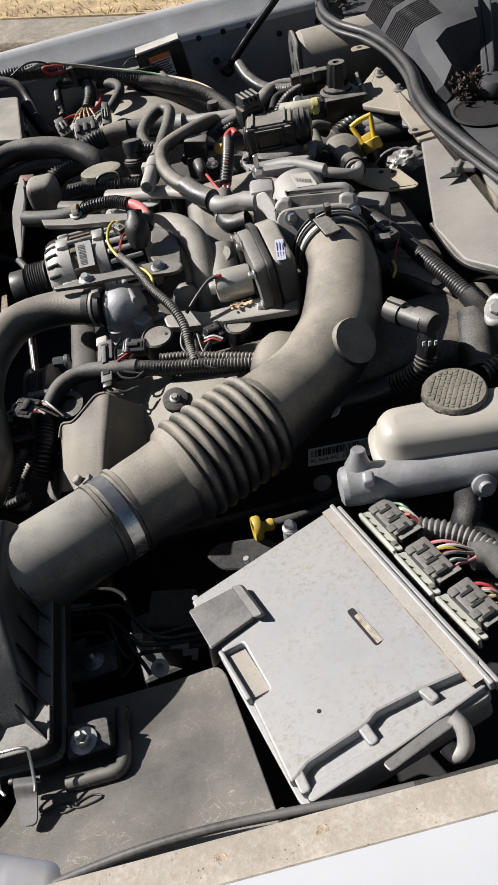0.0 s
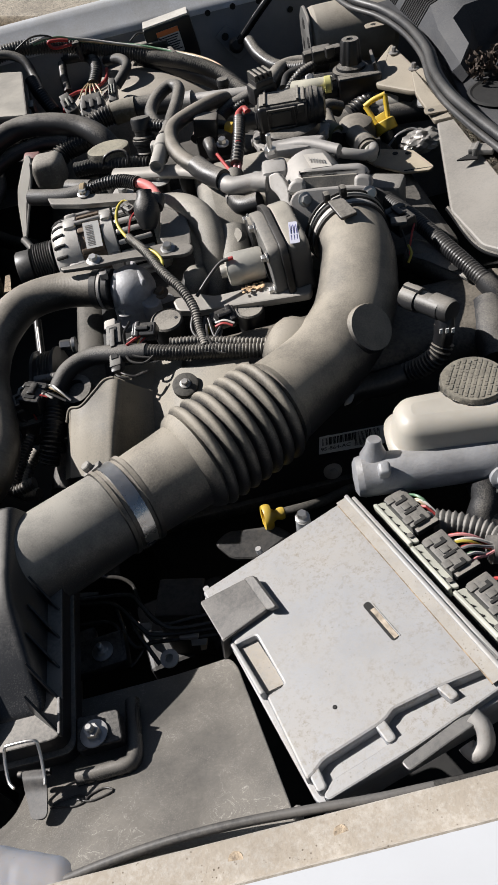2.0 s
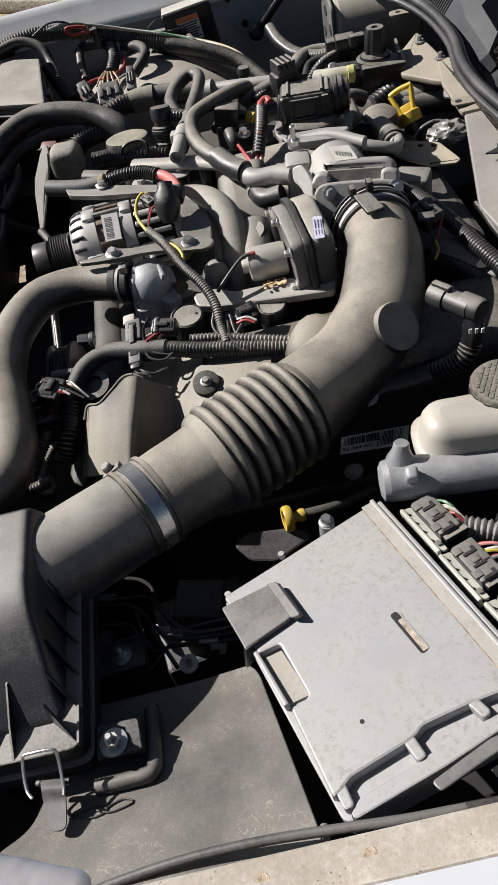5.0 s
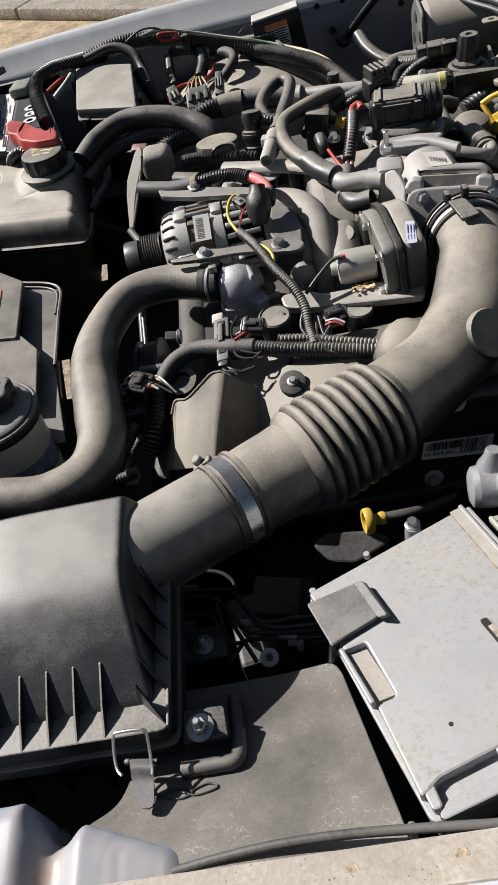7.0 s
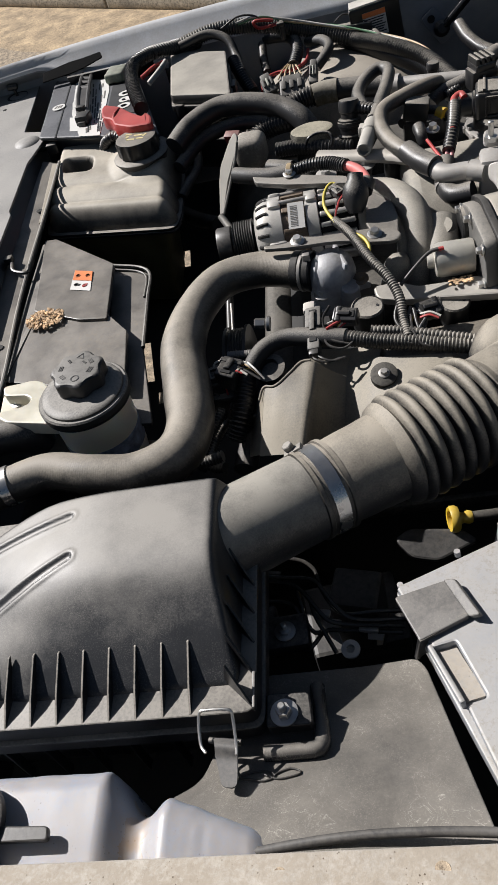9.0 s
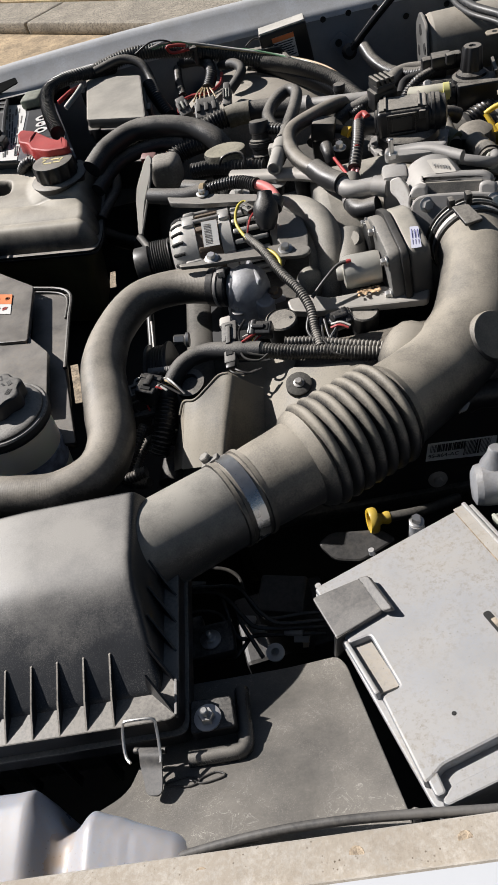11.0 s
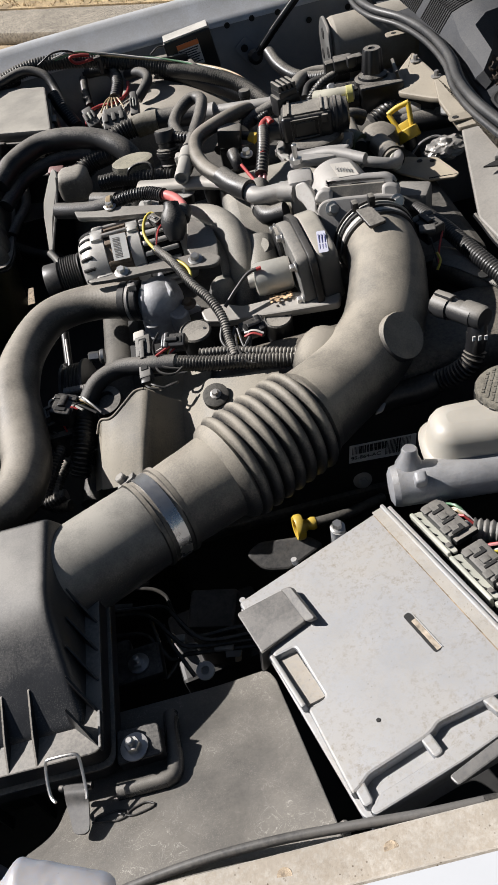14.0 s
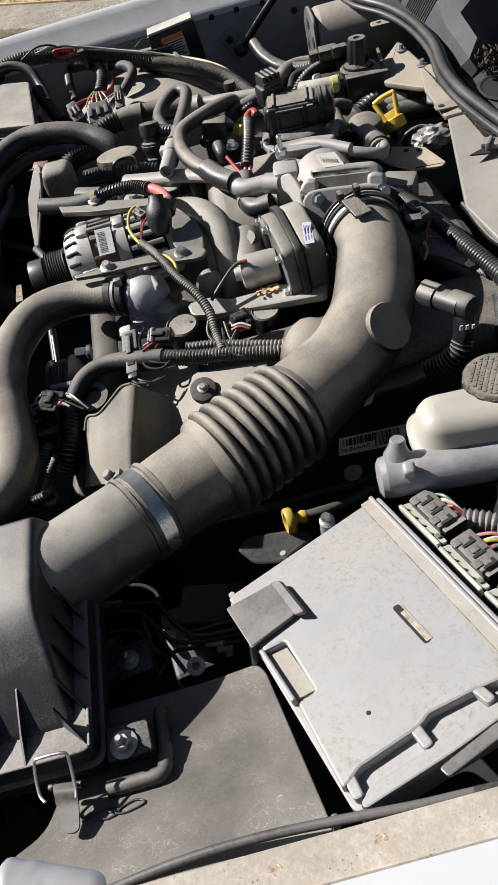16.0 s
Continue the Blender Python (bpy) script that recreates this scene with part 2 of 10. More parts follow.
    if speck > 0:
        v = N.new("ShaderNodeTexVoronoi")
        v.inputs["Scale"].default_value = 260.0
        L.new(co.outputs["Object"], v.inputs["Vector"])
        dots = math_("MULTIPLY", ramp(v.outputs["Distance"], 0.12, 0.2, 1.0, 0.0), ramp(tex(40.0), 0.5, 0.62))
        col = mix(math_("MULTIPLY", dots, speck), col, (0.10, 0.075, 0.05))
    if scratch > 0:
        w = N.new("ShaderNodeTexNoise")
        w.inputs["Scale"].default_value = 30.0
        w.inputs["Detail"].default_value = 6.0
        w.inputs["Distortion"].default_value = 4.0
        L.new(co.outputs["Object"], w.inputs["Vector"])
        line = math_("MULTIPLY", ramp(w.outputs["Fac"], 0.495, 0.503, 0.0, 1.0), ramp(w.outputs["Fac"], 0.503, 0.511, 1.0, 0.0))
        line = math_("MULTIPLY", line, ramp(tex(11.0), 0.45, 0.6))
        col = mix(math_("MULTIPLY", line, scratch), col, (0.5, 0.47, 0.42))
    L.new(col, bsdf.inputs["Base Color"])
    L.new(rgh, bsdf.inputs["Roughness"])
    bsdf.inputs["Metallic"].default_value = metal
    bsdf.inputs["Coat Weight"].default_value = coat
    if trans:
        bsdf.inputs["Subsurface Weight"].default_value = trans
        bsdf.inputs["Subsurface Radius"].default_value = (0.02, 0.015, 0.01)
    if bump:
        b = N.new("ShaderNodeBump")
        b.inputs["Strength"].default_value = bump
        b.inputs["Distance"].default_value = 0.0007
        L.new(fine, b.inputs["Height"])
        L.new(b.outputs[0], bsdf.inputs["Normal"])
    return mat


INTAKE = surface("dusty_intake_plastic", (0.024, 0.024, 0.025), 0.46, dust=0.80, grain=560, bump=0.5, stip=0.8, settle=-0.35, lie=(-0.2, 0.75), dust_col=(0.355, 0.315, 0.25))
PLASTIC = surface("black_plastic", (0.011, 0.011, 0.012), 0.36, dust=0.58, grain=400, bump=0.15, stip=1.2, settle=-0.60, lie=(0.42, 1.0))
PLASTIC_DUSTY = surface("dusty_black_plastic", (0.017, 0.017, 0.017), 0.42, dust=0.80, stip=1.2, settle=-0.55, lie=(0.15, 0.95), grain=450, bump=0.2)
AIRBOX = surface("grey_black_airbox_plastic", (0.029, 0.030, 0.032), 0.36, dust=0.72, grain=620, bump=0.12, stip=0.5, settle=-0.30, patch=9, dust_col=(0.365, 0.34, 0.30), fleck=0.20, scratch=0.05, lie=(0.80, 1.0))
COVER = surface("worn_black_cover", (0.045, 0.045, 0.045), 0.30, mottle=0.12, dust=0.55, stip=0.35, settle=-0.05, lie=(0.5, 1.05), vary=0.3, grain=420, bump=0.10, patch=7, scratch=0.8, fleck=0.28)
RUBBER = surface("dusty_black_rubber", (0.015, 0.015, 0.016), 0.42, dust=0.54, settle=-0.50, lie=(0.15, 1.0), grain=500, bump=0.2)
RUBBER_CLEAN = surface("black_rubber", (0.014, 0.014, 0.015), 0.38, dust=0.14, settle=-0.3, bump=0.1)
HOSE_DUSTY = surface("brown_dusted_rubber", (0.030, 0.028, 0.025), 0.40, stip=0.7, dust=0.76, settle=-0.30, lie=(-0.1, 0.9), dust_col=(0.36, 0.32, 0.26), grain=420, bump=0.2)
CONDUIT = surface("split_conduit", (0.011, 0.011, 0.012), 0.36, dust=0.62, stip=1.2, settle=-0.6, lie=(0.30, 1.0), bump=0.1)
TAPE = surface("cloth_tape", (0.012, 0.012, 0.013), 0.6, dust=0.42, settle=-0.55, lie=(0.30, 1.0), grain=700, bump=0.6)
ALLOY = surface("cast_aluminium", (0.35, 0.34, 0.33), 0.5, mottle=0.35, dust=0.45, metal=0.3, grain=600, bump=0.3, vary=0.18, settle=0.3)
ALLOY_BRIGHT = surface("bright_aluminium", (0.50, 0.49, 0.465), 0.42, dust=0.42, metal=0.4, grain=600, bump=0.35, vary=0.2, mottle=0.25, fleck=0.2)
MODULE = surface("module_aluminium", (0.300, 0.312, 0.332), 0.50, mottle=0.75, dust=0.48, settle=-0.32, stip=1.3, metal=0.25, grain=420, bump=0.12, vary=0.08, speck=0.35, patch=15, dust_col=(0.36, 0.325, 0.27))
STEEL = surface("zinc_steel", (0.55, 0.54, 0.52), 0.32, dust=0.2, metal=0.9, bump=0.1)
STEEL_GREY = surface("grey_steel", (0.30, 0.29, 0.28), 0.45, dust=0.35, metal=0.6, bump=0.15)
STRAP = surface("bright_steel_band", (0.62, 0.61, 0.60), 0.26, dust=0.42, metal=0.95, bump=0.03, settle=-0.3, lie=(0.2, 1.0))
INTAKE_PALE = surface("grey_dusted_stub", (0.026, 0.027, 0.029), 0.40, dust=0.80, grain=700, bump=0.35, stip=0.7, settle=-0.40, lie=(-0.1, 0.75), dust_col=(0.37, 0.345, 0.295), fleck=0.2)
BRACKET = surface("dusty_steel_bracket", (0.14, 0.137, 0.13), 0.5, dust=0.5, metal=0.2, bump=0.15, settle=0.0)
MANIFOLD = surface("grey_manifold_plastic", (0.060, 0.060, 0.060), 0.45, dust=0.78, stip=0.7, settle=-0.35, lie=(-0.1, 0.85), grain=600, bump=0.3, dust_col=(0.40, 0.365, 0.30), fleck=0.15)
DARK_BRACKET = surface("grimy_steel_bracket", (0.085, 0.083, 0.08), 0.45, dust=0.52, metal=0.3, bump=0.2, settle=-0.1, stip=1.0, mottle=0.2)
IRON = surface("dark_iron", (0.025, 0.024, 0.022), 0.6, dust=0.25, metal=0.3, grain=250, bump=0.4)
# near-black: deep shade put into the colour of holes, gaps and hidden parts
VOID = surface("void_shade_black", (0.006, 0.006, 0.006), 0.8, dust=0.03, grain=120, bump=0.3)
PAINT = surface("white_car_paint", (0.53, 0.54, 0.55), 0.18, dust=0.05, bump=0.0, vary=0.02, coat=0.6)
PAINT_DUSTY = surface("dusty_white_paint", (0.56, 0.575, 0.60), 0.4, dust=0.50, bump=0.05, vary=0.08, speck=0.3, mottle=0.18, dust_col=(0.36, 0.335, 0.29))
FLANGE = surface("dust_caked_flange", (0.50, 0.465, 0.41), 0.7, mottle=0.4, dust=0.75, bump=0.5, grain=300, speck=0.9, vary=0.18, dust_col=(0.32, 0.268, 0.205), patch=34)
WELD = surface("rusty_weld_spot", (0.42, 0.33, 0.23), 0.8, grain=700, bump=1.0, vary=0.4, patch=220, speck=0.5)
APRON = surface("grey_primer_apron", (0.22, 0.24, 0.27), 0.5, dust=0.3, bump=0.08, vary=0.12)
COWL = surface("beige_dusted_cowl_metal", (0.22, 0.192, 0.15), 0.5, dust=0.6, bump=0.15, patch=7, mottle=0.15, dust_col=(0.36, 0.315, 0.245))
COWL_PLASTIC = surface("weathered_cowl_plastic", (0.024, 0.027, 0.033), 0.70, dust=0.08, bump=0.15, patch=8, mottle=0.08, fleck=0.1)
SEAL = surface("rubber_seal", (0.018, 0.020, 0.024), 0.45, dust=0.15, bump=0.25, grain=500, fleck=0.12)
NATURAL = surface("natural_white_plastic", (0.40, 0.375, 0.325), 0.42, dust=0.15, bump=0.05, vary=0.10, patch=16, trans=0.12, dust_col=(0.45, 0.38, 0.28))
WASHER = surface("milky_washer_plastic", (0.295, 0.33, 0.395), 0.32, dust=0.40, settle=-0.35, bump=0.06, vary=0.05, patch=20, trans=0.3, speck=0.5, dust_col=(0.42, 0.32, 0.21))
# orange-brown run-off stain down the crease of the washer bottle
nt = WASHER.node_tree
shader = nt.nodes["Principled BSDF"]
place, split = nt.nodes.new("ShaderNodeTexCoord"), nt.nodes.new("ShaderNodeSeparateXYZ")
nt.links.new(place.outputs["Object"], split.inputs[0])
wander = nt.nodes.new("ShaderNodeTexNoise")
wander.inputs["Scale"].default_value, wander.inputs["Detail"].default_value = 45.0, 6.0
nt.links.new(place.outputs["Object"], wander.inputs["Vector"])
off = nt.nodes.new("ShaderNodeMath")
off.operation, off.inputs[1].default_value = "MULTIPLY_ADD", 0.03
nt.links.new(wander.outputs["Fac"], off.inputs[0])
nt.links.new(split.outputs[0], off.inputs[2])
band = nt.nodes.new("ShaderNodeMath")
band.operation, band.inputs[1].default_value, band.inputs[2].default_value = "COMPARE", 0.014, 0.008
nt.links.new(off.outputs[0], band.inputs[0])
fade = nt.nodes.new("ShaderNodeMapRange")
fade.inputs[1].default_value, fade.inputs[2].default_value, fade.inputs[4].default_value = 0.38, 0.62, 0.55
nt.links.new(wander.outputs["Fac"], fade.inputs[0])
both = nt.nodes.new("ShaderNodeMath")
both.operation = "MULTIPLY"
nt.links.new(band.outputs[0], both.inputs[0])
nt.links.new(fade.outputs[0], both.inputs[1])
tint = nt.nodes.new("ShaderNodeMix")
tint.data_type = "RGBA"
tint.inputs[7].default_value = (0.34, 0.22, 0.11, 1)
nt.links.new(both.outputs[0], tint.inputs[0])
nt.links.new(shader.inputs["Base Color"].links[0].from_socket, tint.inputs[6])
nt.links.new(tint.outputs[2], shader.inputs["Base Color"])
YELLOW = surface("yellow_plastic", (0.62, 0.42, 0.03), 0.4, dust=0.18, bump=0.05)
YELLOW_PALE = surface("pale_yellow_tape", (0.62, 0.58, 0.18), 0.6, dust=0.3)
RED = surface("red_rubber", (0.36, 0.020, 0.018), 0.45, dust=0.16, bump=0.05)
PINK = surface("faded_pink_red_sleeve", (0.62, 0.14, 0.13), 0.5, dust=0.2)
WHITE = surface("white_paper", (0.62, 0.61, 0.58), 0.6, dust=0.12, bump=0.0, vary=0.05)
INK = surface("black_print", (0.03, 0.03, 0.03), 0.6, bump=0.0)
ORANGE = surface("orange_print", (0.80, 0.22, 0.06), 0.5, dust=0.08, bump=0.0)
COPPER = surface("rusty_copper", (0.15, 0.105, 0.07), 0.6, dust=0.2, metal=0.4, bump=0.3)
CREAM = surface("cream_connector_plastic", (0.44, 0.45, 0.38), 0.45, dust=0.35, bump=0.05)
GREY_PLUG = surface("grey_connector_plastic", (0.058, 0.058, 0.057), 0.5, dust=0.34, settle=-0.2, bump=0.08)
FOIL = surface("crumpled_foil", (0.42, 0.40, 0.37), 0.42, metal=0.6, grain=160, bump=1.0, vary=0.3, dust=0.2)
LEAF = surface("dead_leaf", (0.060, 0.042, 0.030), 0.8, vary=0.5, patch=60)
NUTTY = surface("rusty_crumbs", (0.56, 0.38, 0.22), 0.8, vary=0.5, patch=140)
GLASS_DARK = surface("windscreen_glass", (0.02, 0.025, 0.03), 0.05, dust=0.1, bump=0.0)
GROUND = surface("sandy_road", (0.31, 0.245, 0.170), 0.9, grain=70, bump=1.0, patch=30.0, vary=0.5, speck=0.5, mottle=0.2, gravel=0.75)
PEBBLE = surface("roadside_gravel", (0.36, 0.29, 0.20), 0.9, grain=200, bump=0.4, patch=9.0, vary=0.6)
GRASS = surface("dry_grass_soil", (0.47, 0.345, 0.19), 0.95, grain=60, bump=1.0, patch=5.0, vary=0.45, gravel=0.7)
DIRT = surface("ochre_dirt", (0.40, 0.30, 0.185), 0.95, grain=60, bump=1.0, patch=7.0, vary=0.4, gravel=0.7)
CONCRETE = surface("weathered_concrete", (0.30, 0.262, 0.205), 0.9, grain=55, bump=0.8, patch=6.0, vary=0.3, mottle=0.2, speck=0.6, gravel=0.9)
WIRE = {k: surface("wire_" + k, c, 0.4, dust=0.12, bump=0.0) for k, c in {
    "black": (0.015, 0.015, 0.016), "red": (0.42, 0.03, 0.03), "yellow": (0.60, 0.48, 0.06), "white": (0.55, 0.53, 0.48),
    "pink": (0.55, 0.22, 0.22), "green": (0.10, 0.22, 0.12), "tan": (0.40, 0.30, 0.17), "grey": (0.2, 0.2, 0.2)}.items()}
PLUG_BLACK = surface("clean_black_plug", (0.012, 0.012, 0.013), 0.4, dust=0.35, settle=-0.7, lie=(0.75, 1.05), bump=0.1)
CONDUIT_TAN = surface("tan_dusted_conduit", (0.016, 0.016, 0.016), 0.4, dust=0.80, settle=-0.45, lie=(0.0, 0.9), bump=0.1)
TIMING = surface("tan_dusted_cover", (0.022, 0.022, 0.022), 0.46, dust=0.74, stip=0.9, settle=-0.3, lie=(-0.7, 0.35), dust_col=(0.345, 0.305, 0.235), grain=500, bump=0.2, patch=10)
LABEL_TAN = surface("dusty_paper_label", (0.48, 0.45, 0.40), 0.6, dust=0.2, vary=0.08, bump=0.0)
BLUE_PRINT = surface("blue_print", (0.10, 0.10, 0.22), 0.6, bump=0.0)
STRIP_TAN = surface("tan_dirt_on_aluminium", (0.32, 0.312, 0.295), 0.55, dust=0.5, speck=0.6, mottle=0.6, vary=0.15, patch=40, dust_col=(0.36, 0.315, 0.25))
SHROUD = surface("tan_dusted_shroud", (0.022, 0.022, 0.024), 0.32, dust=0.46, settle=-0.45, stip=0.9, mottle=0.8, patch=15, dust_col=(0.36, 0.325, 0.275), grain=800, bump=0.15, lie=(0.0, 0.9))
LID_DUSTY = surface("dusty_lid", (0.035, 0.034, 0.033), 0.42, dust=0.75, settle=-0.35, patch=12, dust_col=(0.33, 0.31, 0.275), grain=400, bump=0.15, lie=(0.2, 0.95))
BATTERY = surface("battery_case", (0.030, 0.031, 0.034), 0.38, dust=0.38, settle=-0.1, patch=9, dust_col=(0.30, 0.30, 0.31), bump=0.1)
FADED_PRINT = surface("faded_yellow_print", (0.50, 0.43, 0.22), 0.6, vary=0.4, patch=90, bump=0.0)
BROWN_PRINT = surface("brown_print", (0.35, 0.10, 0.03), 0.6, bump=0.0)

# ---- ground, kerb ----
def flat_sheet(x0, x1, y0, y1, z, nx=2, ny=2, rough=0.0):
    rows = [[(x0 + (x1 - x0) * i / nx, y0 + (y1 - y0) * j / ny, z + rough * noise.noise((i * 0.7, j * 0.7, 3))) for i in range(nx + 1)] for j in range(ny + 1)]
    return loft(rows, False, False, False)


ground = tagged(part("ground", flat_sheet(-60, 60, -60, 60, 0), GROUND), "sandy tan roadside ground", "ground", kind="structure")
KERB_AT = Vector((-1.37, 5.95, 0))
kerb_pose = axes(KERB_AT, (1.0, -0.8, 0))
kerb = thing("pavement", KERB_AT, "weathered concrete kerb and strip beside the road", "kerb", kind="structure")
for k in range(-4, 5):
    part("kerb_stone", box(2.99, 0.43, 0.085, kerb_pose @ pose(k * 3.0 + 1.2, 0.215, 0), 0.015), CONCRETE, kerb)
grass = tagged(part("verge", box(30, 14, 0.09, kerb_pose @ pose(0, 7.435, 0), 0), GRASS), "dry grass and soil verge behind the kerb", "ground", kind="structure")
tufts = bmesh.new()
rng = random.Random(4)
for k in range(9000):
    u, v = rng.uniform(-6, 6), 0.45 + 3.2 * rng.random() ** 1.5
    p = kerb_pose @ Vector((u, v, 0.088))
    a, h, w = rng.uniform(0, 6.28), rng.uniform(0.015, 0.045), rng.uniform(0.003, 0.006)
    d = Vector((math.cos(a), math.sin(a), 0))
    lean = Vector((rng.uniform(-0.05, 0.05), rng.uniform(-0.05, 0.05), h))
    tufts.faces.new([tufts.verts.new(q) for q in (p - d * w, p + d * w, p + lean)])
tagged(part("dry_grass", tufts, GRASS), "straw-coloured dry grass blades", "grass", kind="stuff")

rows = []
for i in range(61):
    u = -6 + 0.2 * i
    e = 0.72 + 0.30 * noise.noise((u * 1.3, 2.0, 0)) + 0.12 * noise.noise((u * 5.0, 7.0, 0))
    rows.append([tuple(kerb_pose @ Vector((u, -e * k, 0.004 * (1 - k ** 4)))) for k in (0.0, 0.3, 0.6, 0.85, 1.0)])
tagged(part("dirt_strip", loft(rows, False, False, False), DIRT), "ochre dirt and dry chaff drifted along the kerb", "ground", kind="structure")
rng = random.Random(17)
stones, stone_faces = [], []
for k in range(9000):
    q = kerb_pose @ Vector((rng.uniform(-2.6, 2.4), -0.02 - 3.4 * rng.random() ** 1.4, 0))
    r0 = rng.uniform(0.002, 0.007)
    n0 = len(stones)
    a = rng.uniform(0, 6.28)
    for i in range(5):
        w = r0 * rng.uniform(0.7, 1.2)
        stones.append((q.x + w * math.cos(a + i * 1.257), q.y + w * math.sin(a + i * 1.257), -0.001))
    stones.append((q.x + 0.2 * r0, q.y, r0 * rng.uniform(0.2, 0.45)))
    stone_faces += [(n0 + i, n0 + (i + 1) % 5, n0 + 5) for i in range(5)]
gravel_mesh = bpy.data.meshes.new("gravel")
gravel_mesh.from_pydata(stones, [], stone_faces)
gravel_mesh.materials.append(PEBBLE)
tagged(new("gravel", gravel_mesh), "loose tan gravel lying on the sandy roadside", "gravel", kind="stuff")

# ---- body of the car: fenders, aprons, cowl, radiator support ----
XS = [-1.05, -0.95, -0.90, -0.86, -0.82, -0.78, -0.74, -0.71, -0.68, -0.65, -0.62, -0.58, -0.55, -0.50, -0.45, -0.3, -0.1, 0.1, 0.3, 0.5, 0.75, 1.1, 1.6]


def far_edge(x):
    s = max(0.0, -0.25 - x)
    return 1.855 - 0.11 * s * s - 0.015 * s, 0.970 - 0.026 * s * s - 0.012 * max(0.0, x)


rows = []
for x in XS:
    y, z = far_edge(x)
    f = 1 - 0.72 * ease(-0.62, -0.74, x)
    h = 1 - 0.55 * ease(-0.62, -0.74, x)
    rows.append([(x, y - 0.054 * f, z - 0.058 * h), (x, y - 0.052 * f, z - 0.048 * h), (x, y - 0.043 * f, z - 0.041 * h), (x, y - 0.013 * f, z - 0.0125), (x, y - 0.006 * f, z - 0.004), (x, y + 0.006, z),
                 (x, y + 0.03, z - 0.010), (x, y + 0.07, z - 0.05), (x, y + 0.10, z - 0.14), (x, y + 0.11, z - 0.3), (x, y + 0.10, z - 0.62)])
fender_far = tagged(part("fender_far", sheet(rows, 0.002), PAINT_DUSTY, sharp=50), "dusty white painted front fender on the passenger side", "car fender", kind="structure")
rows = []
for x in XS:
    y, z = far_edge(x)
    f = 1 - 0.72 * ease(-0.62, -0.74, x)
    g = 0.075 * ease(-0.64, -0.74, x)
    rows.append([(x, y - 0.050 * f + 0.002, z - 0.056 + 0.030 * g / 0.075), (x, y - 0.050 + g, z - 0.10 + 0.05 * g / 0.075), (x, y - 0.045 + g, z - 0.30), (x, y - 0.03 + g, 0.43 if -0.72 < x < -0.40 else 0.29)])
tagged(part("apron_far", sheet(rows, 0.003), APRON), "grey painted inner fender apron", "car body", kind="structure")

rows = []
for x in [-0.9, -0.6, -0.3, 0.0, 0.3, 0.6, 1.2]:
    rows.append([(x, 0.129, 0.936), (x, 0.118, 0.9385), (x, 0.105, 0.941), (x, 0.06, 0.943), (x, 0.0, 0.936), (x, -0.06, 0.905), (x, -0.10, 0.83), (x, -0.11, 0.65), (x, -0.10, 0.33)])
tagged(part("fender_near", sheet(rows, 0.002), PAINT), "clean glossy white painted front fender on the driver side", "car fender", kind="structure")
rows = []
for i in range(45):
    x = -0.9 + 0.05 * i
    w = 0.0012 * noise.noise((x * 9, 0, 0))
    rows.append([(x, 0.131, 0.933), (x, 0.133, 0.929 + w), (x, 0.150, 0.926 + w), (x, 0.1585, 0.925 + w), (x, 0.160, 0.922), (x, 0.160, 0.900)])
flange = tagged(part("fender_flange", sheet(rows, 0.0015), FLANGE), "dust-caked beige fender flange inside the hood opening", "car fender", kind="structure")
for k, x in enumerate((-0.19, -0.088, -0.019, 0.062, 0.15)):
    part("weld_spot", disc(0.0050, 0.0003, zaxis((x, 0.146, 0.9262), (0, 0.06, 1)), 16, 0.0002), WELD, flange)
# near-side apron: shade is put into its colour
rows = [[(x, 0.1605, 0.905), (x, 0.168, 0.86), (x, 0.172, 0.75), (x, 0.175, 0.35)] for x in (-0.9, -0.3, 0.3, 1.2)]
tagged(part("apron_near", sheet(rows, 0.003), VOID), "inner fender apron on the driver side, near-black for shade", "car body", kind="structure")

# near-black sheets and boxes stand for the shade round the engine; undertray is added
tagged(part("firewall", box(0.02, 1.68, 0.58, pose(0.78, 1.0, 0.30), 0.003), VOID), "firewall behind the engine, near-black for shade", "car body", kind="structure")
tagged(part("undertray", merge(box(1.62, 1.10, 0.01, pose(-0.01, 0.71, 0.30), 0.002), box(1.20, 0.62, 0.01, pose(0.20, 1.57, 0.30), 0.002)), VOID), "added undertray beneath the engine, near-black for shade", "car body", kind="structure")
tagged(part("front_crossmember", box(0.10, 0.90, 0.12, pose(-0.52, 0.64, 0.36), 0.01), VOID), "crossmember under the radiator, near-black for shade", "car body", kind="structure")
rows = [[(-0.98, y, 0.90), (-1.02, y, 0.80), (-1.06, y, 0.6), (-1.05, y, 0.3)] for y in (-0.08, 0.4, 0.98, 1.5, 1.95)]
tagged(part("front_bumper", sheet(rows, 0.004), PAINT), "white painted front bumper skin", "car body", kind="structure")

